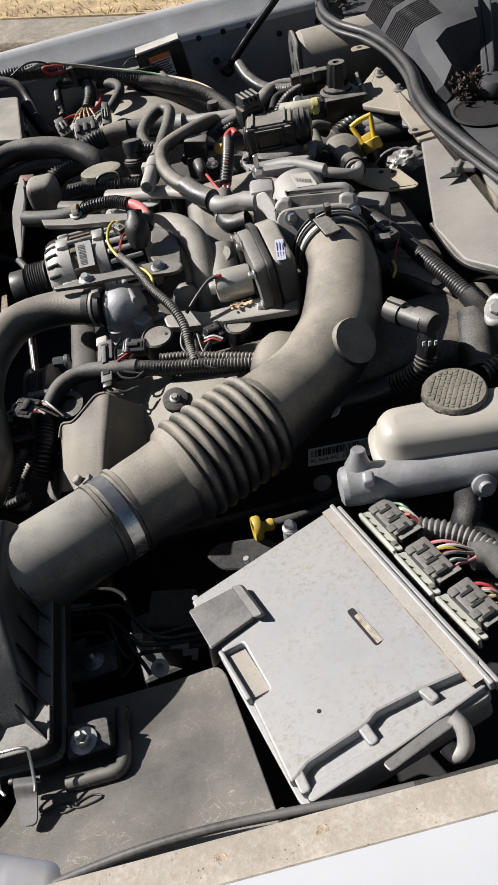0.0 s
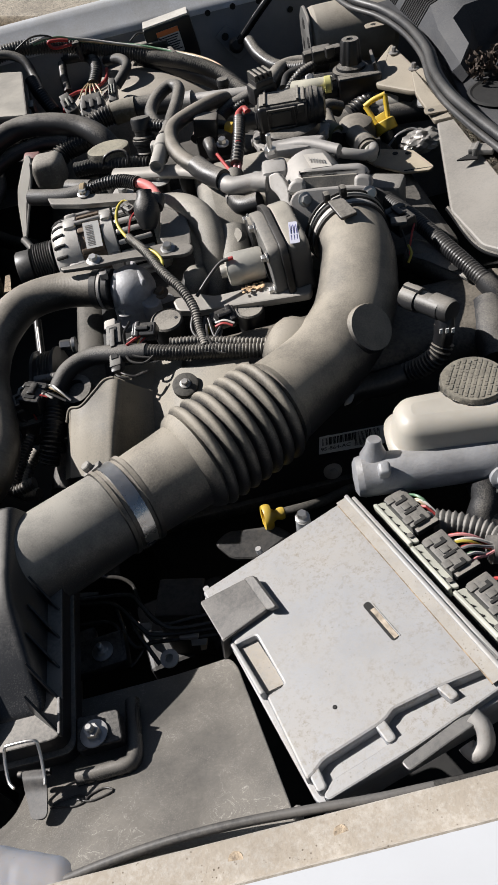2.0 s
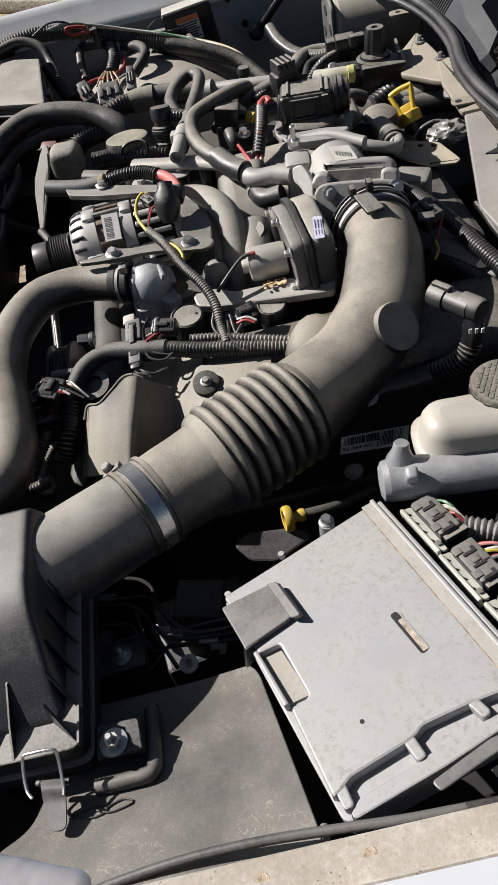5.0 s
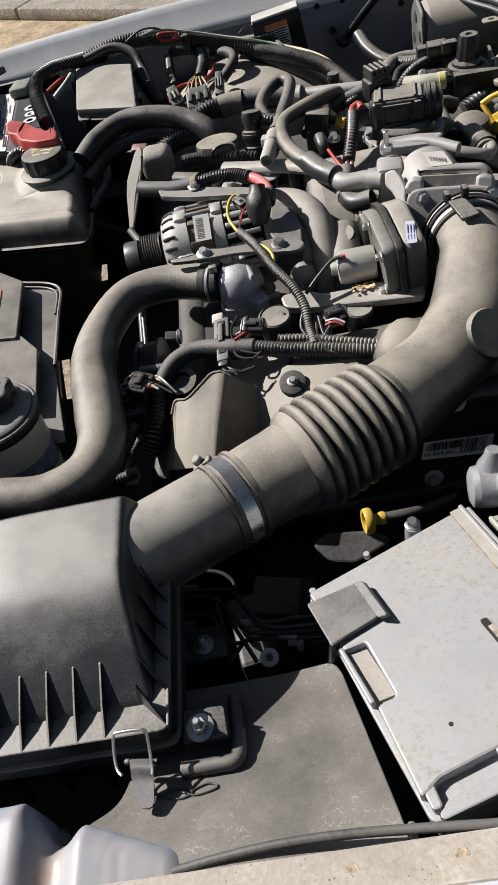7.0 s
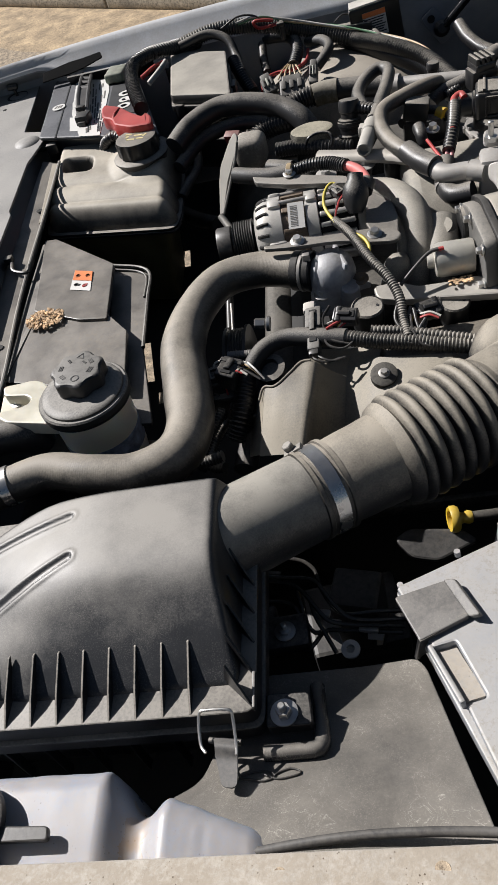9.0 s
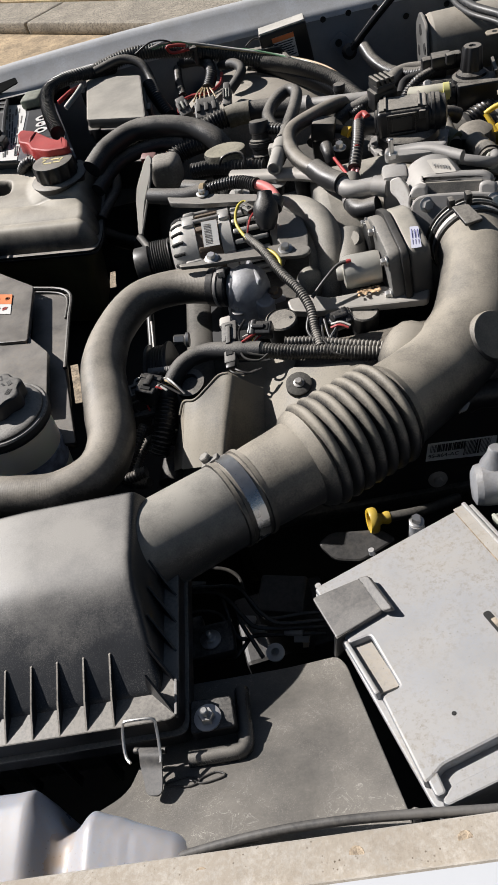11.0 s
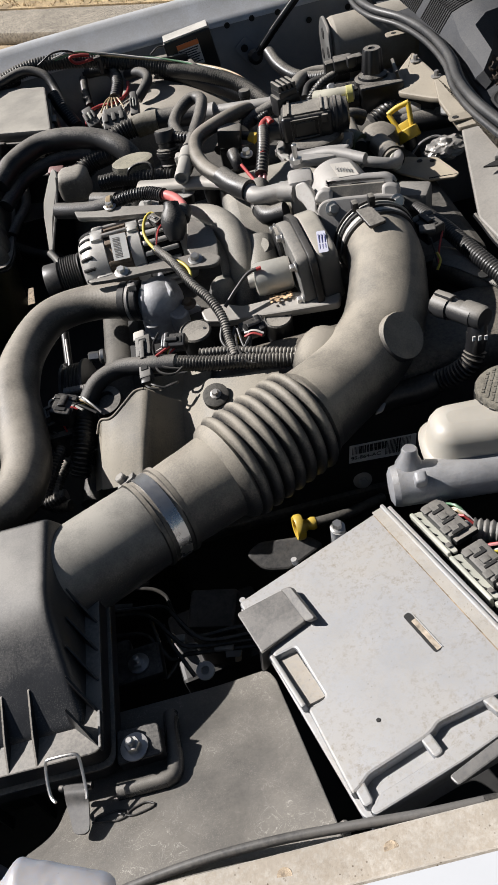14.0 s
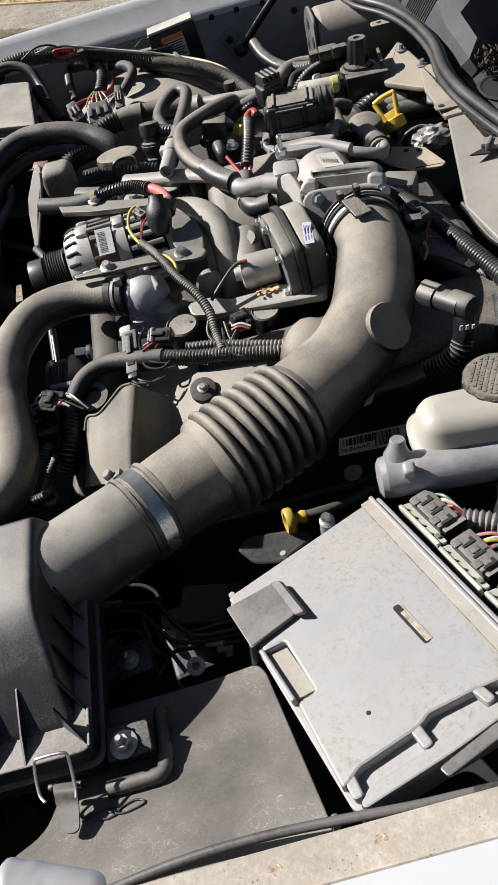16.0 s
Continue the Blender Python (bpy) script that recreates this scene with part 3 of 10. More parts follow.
# added sheet, near-black for shade; its slits leave bright ground showing
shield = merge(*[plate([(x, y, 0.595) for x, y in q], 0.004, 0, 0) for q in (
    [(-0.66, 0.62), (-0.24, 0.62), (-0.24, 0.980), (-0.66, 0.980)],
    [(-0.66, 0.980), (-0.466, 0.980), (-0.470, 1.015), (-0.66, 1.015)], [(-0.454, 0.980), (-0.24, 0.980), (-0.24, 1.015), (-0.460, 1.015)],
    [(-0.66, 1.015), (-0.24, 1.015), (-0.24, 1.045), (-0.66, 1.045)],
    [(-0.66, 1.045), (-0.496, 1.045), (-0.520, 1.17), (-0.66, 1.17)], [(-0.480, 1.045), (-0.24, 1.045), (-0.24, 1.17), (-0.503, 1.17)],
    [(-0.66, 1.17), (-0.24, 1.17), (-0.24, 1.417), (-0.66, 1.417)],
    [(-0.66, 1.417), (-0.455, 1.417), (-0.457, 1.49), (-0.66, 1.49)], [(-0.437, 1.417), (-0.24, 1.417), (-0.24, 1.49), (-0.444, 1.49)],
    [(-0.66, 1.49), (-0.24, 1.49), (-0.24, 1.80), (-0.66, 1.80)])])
tagged(part("gap_sheet", shield, VOID), "added sheet below the tank, near-black for shade, with narrow gaps onto the ground", "car body", kind="structure")

# wheel arch liner on the far side
rows = []
for j in range(9):
    y = 1.42 + 0.045 * j
    w = math.sin(min(1.0, (j + 0.6) / 3.2) * math.pi / 2)
    rows.append([(-0.055 + 0.28 * math.cos(a), y, 0.52 + (0.345 * w) * math.sin(a) ** 0.8 + 0.004 * noise.noise((a * 3, y * 20, 0))) for a in [math.pi * (0.03 + 0.94 * i / 28) for i in range(29)]])
tagged(part("wheelhouse_far", sheet(rows, 0.003), surface("dusty_wheelhouse_liner", (0.045, 0.043, 0.04), 0.5, dust=0.78, stip=0.8, mottle=0.2, settle=-0.2, lie=(-0.2, 0.7), dust_col=(0.42, 0.375, 0.31), grain=400, patch=9)), "dusty black wheelhouse on the passenger side", "wheelhouse", kind="structure")

# ---- air intake: airbox, tube, throttle inlet ----
AB = thing("air_filter_box", (-0.36, 0.38, 0.72), "grey-black plastic air filter box, dusty on top, ribbed side", "air box")


LID_T = [(-0.02, 0.890), (0.02, 0.896), (0.38, 0.915), (0.72, 0.9295), (0.90, 0.9370), (1.0, 0.9402), (1.10, 0.9425), (1.25, 0.9437), (1.5, 0.9442), (9.0, 0.9442)]
GROOVES = ((Vector((-0.3875, 0.4519, 0.9390)), Vector((-0.4826, 0.4319, 0.9260))), (Vector((-0.3811, 0.4050, 0.9390)), Vector((-0.4630, 0.3647, 0.9260))))


def lid_step(t):
    for (a, za), (b, zb) in zip(LID_T, LID_T[1:]):
        if t <= b or b > 8:
            return za + (zb - za) * max(0.0, (t - a) / (b - a))


def lid_z(x, y):
    """The air box lid's height: sloping front, steep end, drooping towards the far corner, two sunk grooves."""
    ts = ((y - 0.292 - 0.02 * ease(-0.40, -0.56, x)) / 0.087, (-0.2270 - x) / 0.016, (0.487 - 0.03 * ease(-0.40, -0.52, x) - y) / 0.010, (x + 0.58) / 0.05)
    t = -math.log(sum(math.exp(-9.0 * min(3.0, v)) for v in ts)) / 9.0
    z = sum(lid_step(t + 0.045 * k) for k in (-3, -2, -1, 0, 1, 2, 3)) / 7 if t > 0.2 else lid_step(t)
    if 0.06 < t <= 0.2:
        w = (t - 0.06) / 0.14
        z = z * (1 - w) + w * sum(lid_step(t + 0.045 * k * w) for k in (-3, -2, -1, 0, 1, 2, 3)) / 7
    z -= min(1.0, max(0.0, t)) * (1.25 * max(0.0, -0.335 - x) ** 2)
    for a, b in GROOVES:
        ab, p = (b - a).xy, Vector((x, y)) - a.xy
        s = min(1.0, max(0.0, p.dot(ab) / ab.length_squared))
        d = (p - ab * s).length
        z -= 0.0021 * (1 - ease(0.0008, 0.0058, d)) - 0.0010 * math.exp(-((d - 0.0062) / 0.0016) ** 2)
    return z


gx = [-0.582 + 0.0024 * i for i in range(141)] + [-0.245 + 0.001 * i for i in range(20)]
gy = [0.277 + 0.0022 * i for i in range(90)] + [0.4755 + 0.001 * i for i in range(13)]
lid = loft([[(x, y, lid_z(x, y)) for x in gx] for y in gy], False, False, False)
lid_ob = part("lid", lid, AIRBOX, AB, "dust-greyed lid with moulded grooves", sharp=70)
part("lid_flange", prism(rect(-0.57, -0.2135, 0.268, 0.492, 0.012), 0.872, 0.893, None, 0.0012), PLASTIC, AB)
part("seam_rim", prism(rect(-0.57, -0.2105, 0.2640, 0.494, 0.012), 0.854, 0.8705, None, 0.0012), PLASTIC, AB)
part("lower_body", loft([[(x, y, z) for x, y in rect(-0.56 + i, -0.222 - i, 0.275 + i, 0.48 - i, 0.02)] for z, i in ((0.73, 0.03), (0.80, 0.012), (0.854, 0.0))]), PLASTIC, AB)
for k in range(13):
    x = -0.268 - 0.0232 * k
    f = prism([(0.001, -0.001), (0.030, -0.001), (0.058, 0.0215), (0.0545, 0.0230), (0.022, 0.0118), (0.001, 0.001)], -0.0010, 0.0010, None, 0.0004, 1)
    f.transform(Matrix(((0, 0, 1, x), (1, 0, 0, 0.2685), (0, 1, 0, 0.892), (0, 0, 0, 1))))
    part("rib", f, PLASTIC_DUSTY, AB)
for y in (0.272, 0.300, 0.328, 0.356, 0.384):
    foot, top, root = Vector((-0.2145, y, 0.892)), Vector((-0.2330, y + 0.024, 0.922)), Vector((-0.2400, y + 0.026, 0.892))
    part("end_rib", plate([foot, top, root], 0.002, 0, 0.0004, tuple((foot - top).cross(root - top))), PLASTIC, AB)
part("corner_lip", prism(rounded([(-0.2160, 0.2690), (-0.2135, 0.2690), (-0.2135, 0.300), (-0.2160, 0.300)], 0.0008, 2), 0.892, 0.899, None, 0.0006), AIRBOX, AB)
for k in range(8):
    part("body_rib", box(0.0022, 0.010, 0.085, pose(-0.262 - 0.040 * k, 0.278, 0.770), 0.0006), PLASTIC, AB)
# wire latch and its steel tongue
w = [(-0.2560, 0.2424, 0.8835), (-0.2600, 0.2479, 0.8833), (-0.2604, 0.2673, 0.8940), (-0.2581, 0.2698, 0.8980), (-0.2521, 0.2699, 0.8990), (-0.2359, 0.2692, 0.8990), (-0.2330, 0.2681, 0.8980), (-0.2325, 0.2646, 0.8940), (-0.2307, 0.2434, 0.8855), (-0.2307, 0.2384, 0.8854)]
part("latch_wire", tube(w, 0.0013, 8, 0.002), STEEL, AB, "bent steel latch wire")
tongue = [[(-0.2517, 0.2554, 0.8802), (-0.2315, 0.2516, 0.8820)], [(-0.2493, 0.2478, 0.8834), (-0.2299, 0.2442, 0.8852)], [(-0.2495, 0.2409, 0.8787), (-0.2311, 0.2376, 0.8803)],
          [(-0.2472, 0.2326, 0.8779), (-0.2310, 0.2294, 0.8795)], [(-0.2452, 0.2242, 0.8775), (-0.2312, 0.2217, 0.8788)], [(-0.2437, 0.2200, 0.8780), (-0.2322, 0.2180, 0.8790)], [(-0.2405, 0.2176, 0.8785), (-0.2350, 0.2167, 0.8792)]]
part("latch_tongue", sheet(skin(tongue, 4), 0.0015), surface("dull_latch_steel", (0.035, 0.035, 0.037), 0.55, dust=0.22, settle=-0.2), AB, "dull grey steel latch tongue")
part("latch_pin", tube([(-0.2556, 0.2550, 0.8760), (-0.2286, 0.2506, 0.8781)], 0.0028, 10), PLASTIC, AB)

fa, fb_ = Vector((0.1285, 0.8543, 0.9550)), Vector((0.2062, 0.8285, 0.9550))
fx = (fb_ - fa).normalized()
fz = Vector((0.10, -0.86, 0.35)).normalized()
fm = axes((fa + fb_) / 2, fx, fz)
bore = fm @ Vector((0.010, -0.040, 0))
bz = (Vector((0.10, -0.90, 0.10)).normalized() + (Vector((0.1644, 0.7431, 0.9120)) - bore).normalized()).normalized()
TUBE = thing("air_intake_tube", (0.0, 0.55, 0.80), "dusty black plastic air intake tube with bellows and steel clamp", "air intake")
P = [Vector(q) for q in ((-0.2595, 0.4340, 0.8920), (-0.1520, 0.4936, 0.8820), (-0.0718, 0.5282, 0.8850), (0.0189, 0.5735, 0.8850), (0.0845, 0.6242, 0.8820), (0.1360, 0.6772, 0.8920), (0.1644, 0.7431, 0.9120))] + [bore + bz * 0.030, bore + bz * 0.010]
d_in = (P[1] - P[0]).normalized()
part("inlet_stub", tube([P[0] - d_in * 0.02, P[1] - d_in * 0.004], [0.0475, 0.046, 0.0455], 40, 0.004), INTAKE_PALE, TUBE, sharp=60)
part("front_sleeve", tube([P[1], P[2]], [0.044, 0.046, 0.048], 40, 0.004), INTAKE, TUBE, sharp=60)
clamp_m = zaxis(P[1], d_in)
part("rubber_lip", lathe([(0.045, -0.017), (0.0478, -0.016), (0.0478, -0.012), (0.0465, -0.011), (0.0465, 0.011), (0.0485, 0.012), (0.0485, 0.0165), (0.044, 0.018)], 48, clamp_m), HOSE_DUSTY, TUBE)
clamp = part("hose_clamp", lathe([(0.0468, -0.0075), (0.0478, -0.007), (0.0478, 0.007), (0.0468, 0.0075)], 48, clamp_m), STRAP, TUBE, "bright steel worm-drive clamp")
c_at = Vector((-0.1793, 0.5230, 0.9240))
part("clamp_screw", merge(lathe([(0.0035, -0.012), (0.0035, -0.002), (0.0060, -0.002), (0.0060, 0.003), (0.0050, 0.004), (0, 0.004)], 6, zaxis(c_at + Vector((0.002, -0.002, -0.003)), (-0.35, 0.10, 0.8))), box(0.02, 0.012, 0.006, zaxis(c_at + Vector((0.008, -0.006, -0.009)), (-0.4, 0.3, 0.8)), 0.001)), BRACKET, clamp)
# bellows
dirb = (P[3] - P[2]).normalized()
L_b = (P[3] - P[2]).length
prof = [(0.047, -0.014), (0.053, -0.009), (0.0560, -0.002)]
for k in range(7):
    z = L_b * (k + 0.1) / 7
    q = L_b / 7
    prof += [(0.0525 + 0.0068 * math.sin(math.pi * i / 8) ** 0.6, z + q * 0.80 * i / 8) for i in range(9)] + [(0.0490, z + q * 0.85), (0.0490, z + q * 0.95)]
prof += [(0.053, L_b + 0.003), (0.048, L_b + 0.012)]
part("bellows", lathe(prof, 48, zaxis(P[2], dirb)), INTAKE, TUBE, "ribbed flexible bellows", sharp=32)
part("elbow", tube([P[3] - dirb * 0.004, P[4], P[5], P[6], P[7], P[8]], [0.050, 0.0475, 0.048, 0.048, 0.046, 0.0445], 44, 0.005), INTAKE, TUBE, sharp=60)
cap_at = Vector((0.1440, 0.6265, 0.9150))
part("resonator_boss", lathe([(0.033, -0.045), (0.0285, -0.03), (0.0275, 0.001), (0.0265, 0.0035), (0, 0.004)], 36, zaxis(cap_at, (0.42, -0.52, 0.62))), INTAKE, TUBE, "flat round boss on the elbow")
part("side_lobe", lathe([(0.040, -0.02), (0.0385, 0.0), (0.036, 0.010), (0.030, 0.019), (0.020, 0.025), (0.009, 0.0275), (0, 0.028)], 36, zaxis((0.0555, 0.6600, 0.8870), (-0.75, 0.45, 0.35))), INTAKE, TUBE, sharp=60)

# ---- black cover beside the fender, with bracket and bolts ----
SL = Vector((0, 0.389, 0.921)).normalized()
cv = [Vector(q) for q in ((-0.2361, 0.3333, 0.8193), (-0.1294, 0.3351, 0.8197), (-0.0826, 0.3400, 0.8182), (-0.0753, 0.3270, 0.8238), (-0.0486, 0.1771, 0.8874), (-0.0474, 0.1516, 0.8982), (-0.1694, 0.1573, 0.8943), (-0.2746, 0.1568, 0.8933), (-0.2938, 0.2101, 0.8706), (-0.2642, 0.2272, 0.8637))]
cm = zaxis(cv[0], SL)
ci = cm.inverted()
out = [tuple((ci @ p)[:2]) for p in cv]
a2 = sum(out[i - 1][0] * out[i][1] - out[i][0] * out[i - 1][1] for i in range(len(out)))
if a2 < 0:
    out = out[::-1]
COV = thing("splash_cover", (-0.1, 0.28, 0.80), "scratched dusty black plastic splash cover beside the fender", "cover panel")
part("panel", prism(rounded(out, 0.012), -0.004, 0.0, cm, 0.0012), COVER, COV)
part("bead", tube([(-0.1719, 0.3118, 0.8334), (-0.1695, 0.2846, 0.8449), (-0.1669, 0.2540, 0.8579), (-0.1690, 0.2492, 0.8599), (-0.1850, 0.2477, 0.8603), (-0.2136, 0.2479, 0.8599)], 0.0068, 12, 0.004), COVER, COV)
part("bead_low", tube([(-0.0449, 0.1775, 0.8894), (-0.0453, 0.1504, 0.9009)], 0.003, 8), COVER, COV)
for pts in ([(-0.234, 0.228), (-0.223, 0.2265), (-0.213, 0.2245), (-0.204, 0.228), (-0.211, 0.2330), (-0.222, 0.2325), (-0.232, 0.2300)], [(-0.213, 0.2300), (-0.203, 0.2258), (-0.194, 0.2265), (-0.1835, 0.2300), (-0.191, 0.2340), (-0.201, 0.2315), (-0.206, 0.2285)]):
    hose("cover_wire", [(x, y, 0.8203 + (0.3333 - y) * 0.4224) for x, y in pts], 0.0008, WIRE["black"], "thin black wire loop lying on the cover", "wire", n=7)
BR = thing("airbox_bracket", (-0.1961, 0.2634, 0.8680), "black plastic bracket tab bolted beside the air box", "bracket")
bm_ = [Vector(q) for q in ((-0.2096, 0.2918, 0.8720), (-0.1743, 0.2906, 0.8720), (-0.1718, 0.2639, 0.8720), (-0.2099, 0.2632, 0.8720))]
part("tab", prism(rounded([(p.x, p.y) for p in bm_][::-1], 0.004), 0.858, 0.872, None, 0.001), PLUG_BLACK, BR)
m_ = zaxis((-0.1945, 0.2738, 0.8730), (0, 0, 1))
part("washer", lathe([(0.0115, 0), (0.0115, 0.0015), (0.004, 0.002)], 28, m_), STEEL, BR)
part("nut", lathe([(0.0068, 0.0015), (0.0068, 0.007), (0.006, 0.0085), (0, 0.0085)], 6, m_), STEEL, BR)
part("stud", disc(0.0033, 0.016, m_, 12), STEEL, BR)
BR2 = thing("lower_bracket", (-0.2110, 0.3899, 0.8000), "black bracket with a bolt below the intake tube", "bracket")
part("tab", merge(box(0.052, 0.036, 0.018, pose(-0.207, 0.383, 0.791, 0, 0, 4), 0.004), box(0.030, 0.05, 0.012, pose(-0.226, 0.392, 0.789, 0, 0, 8), 0.004)), PLUG_BLACK, BR2)
m_ = zaxis((-0.2034, 0.3808, 0.8110), (0, 0, 1))
part("washer", lathe([(0.0105, 0), (0.0105, 0.0015), (0.004, 0.002)], 28, m_), STEEL, BR2)
part("nut", lathe([(0.0062, 0.0015), (0.0062, 0.006), (0, 0.007)], 6, m_), STEEL, BR2)
part("stud", disc(0.003, 0.014, m_, 12), STEEL, BR2)

# ---- engine control module in its aluminium case ----
A, B, C = Vector((-0.0938, 0.3917, 0.8564)), Vector((-0.0314, 0.1778, 0.8963)), Vector((0.1236, 0.2154, 0.9121))
u = (A - B).normalized()
pm = axes(B, -u, Vector((-0.135, 0.144, 0.98)))
pi_ = pm.inverted()


def on_module(p, h=0.0):
    q = pi_ @ Vector(p)
    return (q.x, q.y)


MOD = thing("engine_control_module", (0.03, 0.31, 0.83), "oxidised aluminium engine control module, dusty, with three plugs", "control module")
D = Vector((0.0604, 0.4459, 0.8696))
corners = [on_module(p) for p in (A, B, C, D)]
mo = []
for x, y in corners:
    mo.append((x, y))
a2 = sum(mo[i - 1][0] * mo[i][1] - mo[i][0] * mo[i - 1][1] for i in range(4))
ring = mo if a2 > 0 else mo[::-1]
cx, cy = sum(p[0] for p in ring) / 4, sum(p[1] for p in ring) / 4


def inset(k):
    return [(cx + (x - cx) * k, cy + (y - cy) * k) for x, y in ring]


part("base_case", prism(rounded(inset(1.0), 0.008), -0.040, -0.012, pm, 0.002), MODULE, MOD)
part("rim", prism(rounded(inset(1.012), 0.008), -0.020, -0.009, pm, 0.0015), MODULE, MOD)
lid_px = [(-0.0922, 0.3896, 0.8569), (0.0593, 0.4415, 0.8701), (0.1256, 0.2358, 0.9094), (0.1185, 0.2335, 0.9087), (0.0849, 0.2303, 0.9046), (0.0759, 0.2297, 0.9034), (0.0391, 0.2237, 0.8993), (0.0337, 0.2190, 0.8992), (0.0256, 0.2153, 0.8986), (-0.0193, 0.2025, 0.8943), (-0.0283, 0.1951, 0.8942), (-0.0346, 0.1920, 0.8938), (-0.0519, 0.2657, 0.8806), (-0.0355, 0.2707, 0.8821), (-0.0503, 0.3240, 0.8723), (-0.0696, 0.3208, 0.8701)]
lo_ = [on_module(p) for p in lid_px]
if sum(lo_[i - 1][0] * lo_[i][1] - lo_[i][0] * lo_[i - 1][1] for i in range(len(lo_))) < 0:
    lo_ = lo_[::-1]
part("lid", prism(rounded(lo_, 0.003, 3), -0.011, 0.0, pm, 0.0022), MODULE, MOD)


def ledge(pts, h, name="ledge_pad"):
    o = [on_module(p) for p in pts]
    if sum(o[i - 1][0] * o[i][1] - o[i][0] * o[i - 1][1] for i in range(len(o))) < 0:
        o = o[::-1]
    return part(name, prism(rounded(o, 0.003, 3), -0.012, h, pm, 0.0015), MODULE, MOD)


ledge([(-0.0267, 0.1796, 0.8967), (-0.0167, 0.1897, 0.8966), (0.0233, 0.2003, 0.9005), (0.0449, 0.2077, 0.9024), (0.0766, 0.2160, 0.9055), (0.0919, 0.2190, 0.9072), (0.1145, 0.2241, 0.9096), (0.1223, 0.2183, 0.9115), (0.0463, 0.1939, 0.9046), (-0.0226, 0.1759, 0.8978)], -0.003)
nz = (pm.to_3x3() @ Vector((0, 0, 1))).normalized()
for a, b in (((0.0270, 0.2171, 0.8975), (0.0314, 0.2033, 0.8991)), ((0.0782, 0.2313, 0.9025), (0.0837, 0.2201, 0.9039)), ((-0.0280, 0.1971, 0.8929), (-0.0252, 0.1843, 0.8931))):
    a, b = Vector(a), Vector(b)
    ex = (b - a).normalized()
    a, ey = a - ex * 0.004, ex.cross(nz) * 0.0046
    ledge([a - ey, a + ey, b + ey * 0.9, b + ex * 0.002 + ey * 0.5, b + ex * 0.002 - ey * 0.5, b - ey * 0.9], -0.0008, "finger")
dl = (C - D).normalized()
od = dl.cross(nz).normalized()
if od.dot(C - B) < 0:
    od = -od
edge = (C - D).length
part("edge_rail", box(edge * 1.0, 0.0046, 0.010, axes(D.lerp(C, 0.5) + od * 0.0022 - nz * 0.0085, dl, nz), 0.0016), MODULE, MOD)
part("outer_rail", box(edge * 0.98, 0.0050, 0.012, axes(D.lerp(C, 0.51) + od * 0.0070 - nz * 0.0130, dl, nz), 0.0016), MODULE, MOD)
part("edge_strip", box(edge * 0.96, 0.0105, 0.0008, axes(D.lerp(C, 0.49) - od * 0.0045 - nz * 0.0004, dl, nz), 0.0002), STRIP_TAN, MOD, "tan dirt along the edge")
part("rail_groove", box(edge * 0.94, 0.0009, 0.001, axes(D.lerp(C, 0.5) - od * 0.0101 - nz * 0.0006, dl, nz), 0), surface("rust_line", (0.28, 0.21, 0.14), 0.8, vary=0.5, patch=120), MOD, "rust-stained groove")
s0, s1 = Vector((0.0467, 0.3171, 0.8866)), Vector((0.0588, 0.2792, 0.8938))
sd, sn = (s1 - s0).normalized(), (s1 - s0).cross(nz).normalized()
if sn.dot(od) < 0:
    sn = -sn
slot = part("slot", prism(rect(-(s1 - s0).length / 2 - 0.003, (s1 - s0).length / 2 + 0.001, -0.0030, 0.0036, 0.003), -0.0015, 0.0004, axes(s0.lerp(s1, 0.5), sd, nz), 0), VOID, MOD, "sand-filled slot")
part("sand", box((s1 - s0).length * 0.86, 0.0042, 0.0006, axes(s0.lerp(s1, 0.57) + sn * 0.0016 + nz * 0.0002, sd, nz), 0.0002), surface("sandy_slot", (0.36, 0.30, 0.23), 0.8, vary=0.5, patch=140), slot)
part("slot_lip", tube([s0 + sn * 0.0046 + sd * 0.002, s1 + sn * 0.0046], 0.0007, 6), MODULE, MOD)
# sunk pocket with a raised border
pk = [Vector(q) for q in ((-0.0700, 0.3240, 0.8706), (-0.0520, 0.3252, 0.8729), (-0.0363, 0.2758, 0.8823), (-0.0535, 0.2726, 0.8804))]
part("pocket_floor", plate([p_ - nz * 0.0078 for p_ in pk], 0.003, 0.002, 0, tuple(nz)), surface("sandy_pocket", (0.26, 0.25, 0.235), 0.6, dust=0.6, speck=0.8, mottle=0.9, stip=2.2, vary=0.12, patch=60, dust_col=(0.36, 0.31, 0.24)), MOD, "sandy floor of the pocket")
pa, pb = Vector((-0.0726, 0.3262, 0.8690)), Vector((-0.0543, 0.2690, 0.8800))
part("pocket_wall", box((pb - pa).length, 0.0046, 0.010, axes(pa.lerp(pb, 0.5) - nz * 0.0105, pb - pa, nz), 0.0016), MODULE, MOD)
part("hole", disc(0.0018, 0.0006, zaxis(Vector((-0.0015, 0.2390, 0.8914)), nz), 10), VOID, MOD)
for q in ((-0.0320, 0.4199, 0.8546), (-0.0879, 0.3919, 0.8531)):
    part("edge_tab", tube([Vector(q) - nz * 0.003, Vector(q) + nz * 0.003], 0.0030, 12), MODULE, MOD)
GREY_HOLD = surface("grey_hold_down", (0.075, 0.075, 0.077), 0.42, dust=0.27, settle=0.0, scratch=0.2, fleck=0.15)
HB = thing("module_hold_down", (-0.0637, 0.3539, 0.8701), "grey plastic hold-down plate clipped on the module", "bracket")
part("plate", plate([(-0.0950, 0.3744, 0.8649), (-0.0496, 0.3835, 0.8698), (-0.0355, 0.3427, 0.8777), (-0.0791, 0.3258, 0.8742)], 0.005, 0.003), GREY_HOLD, HB)
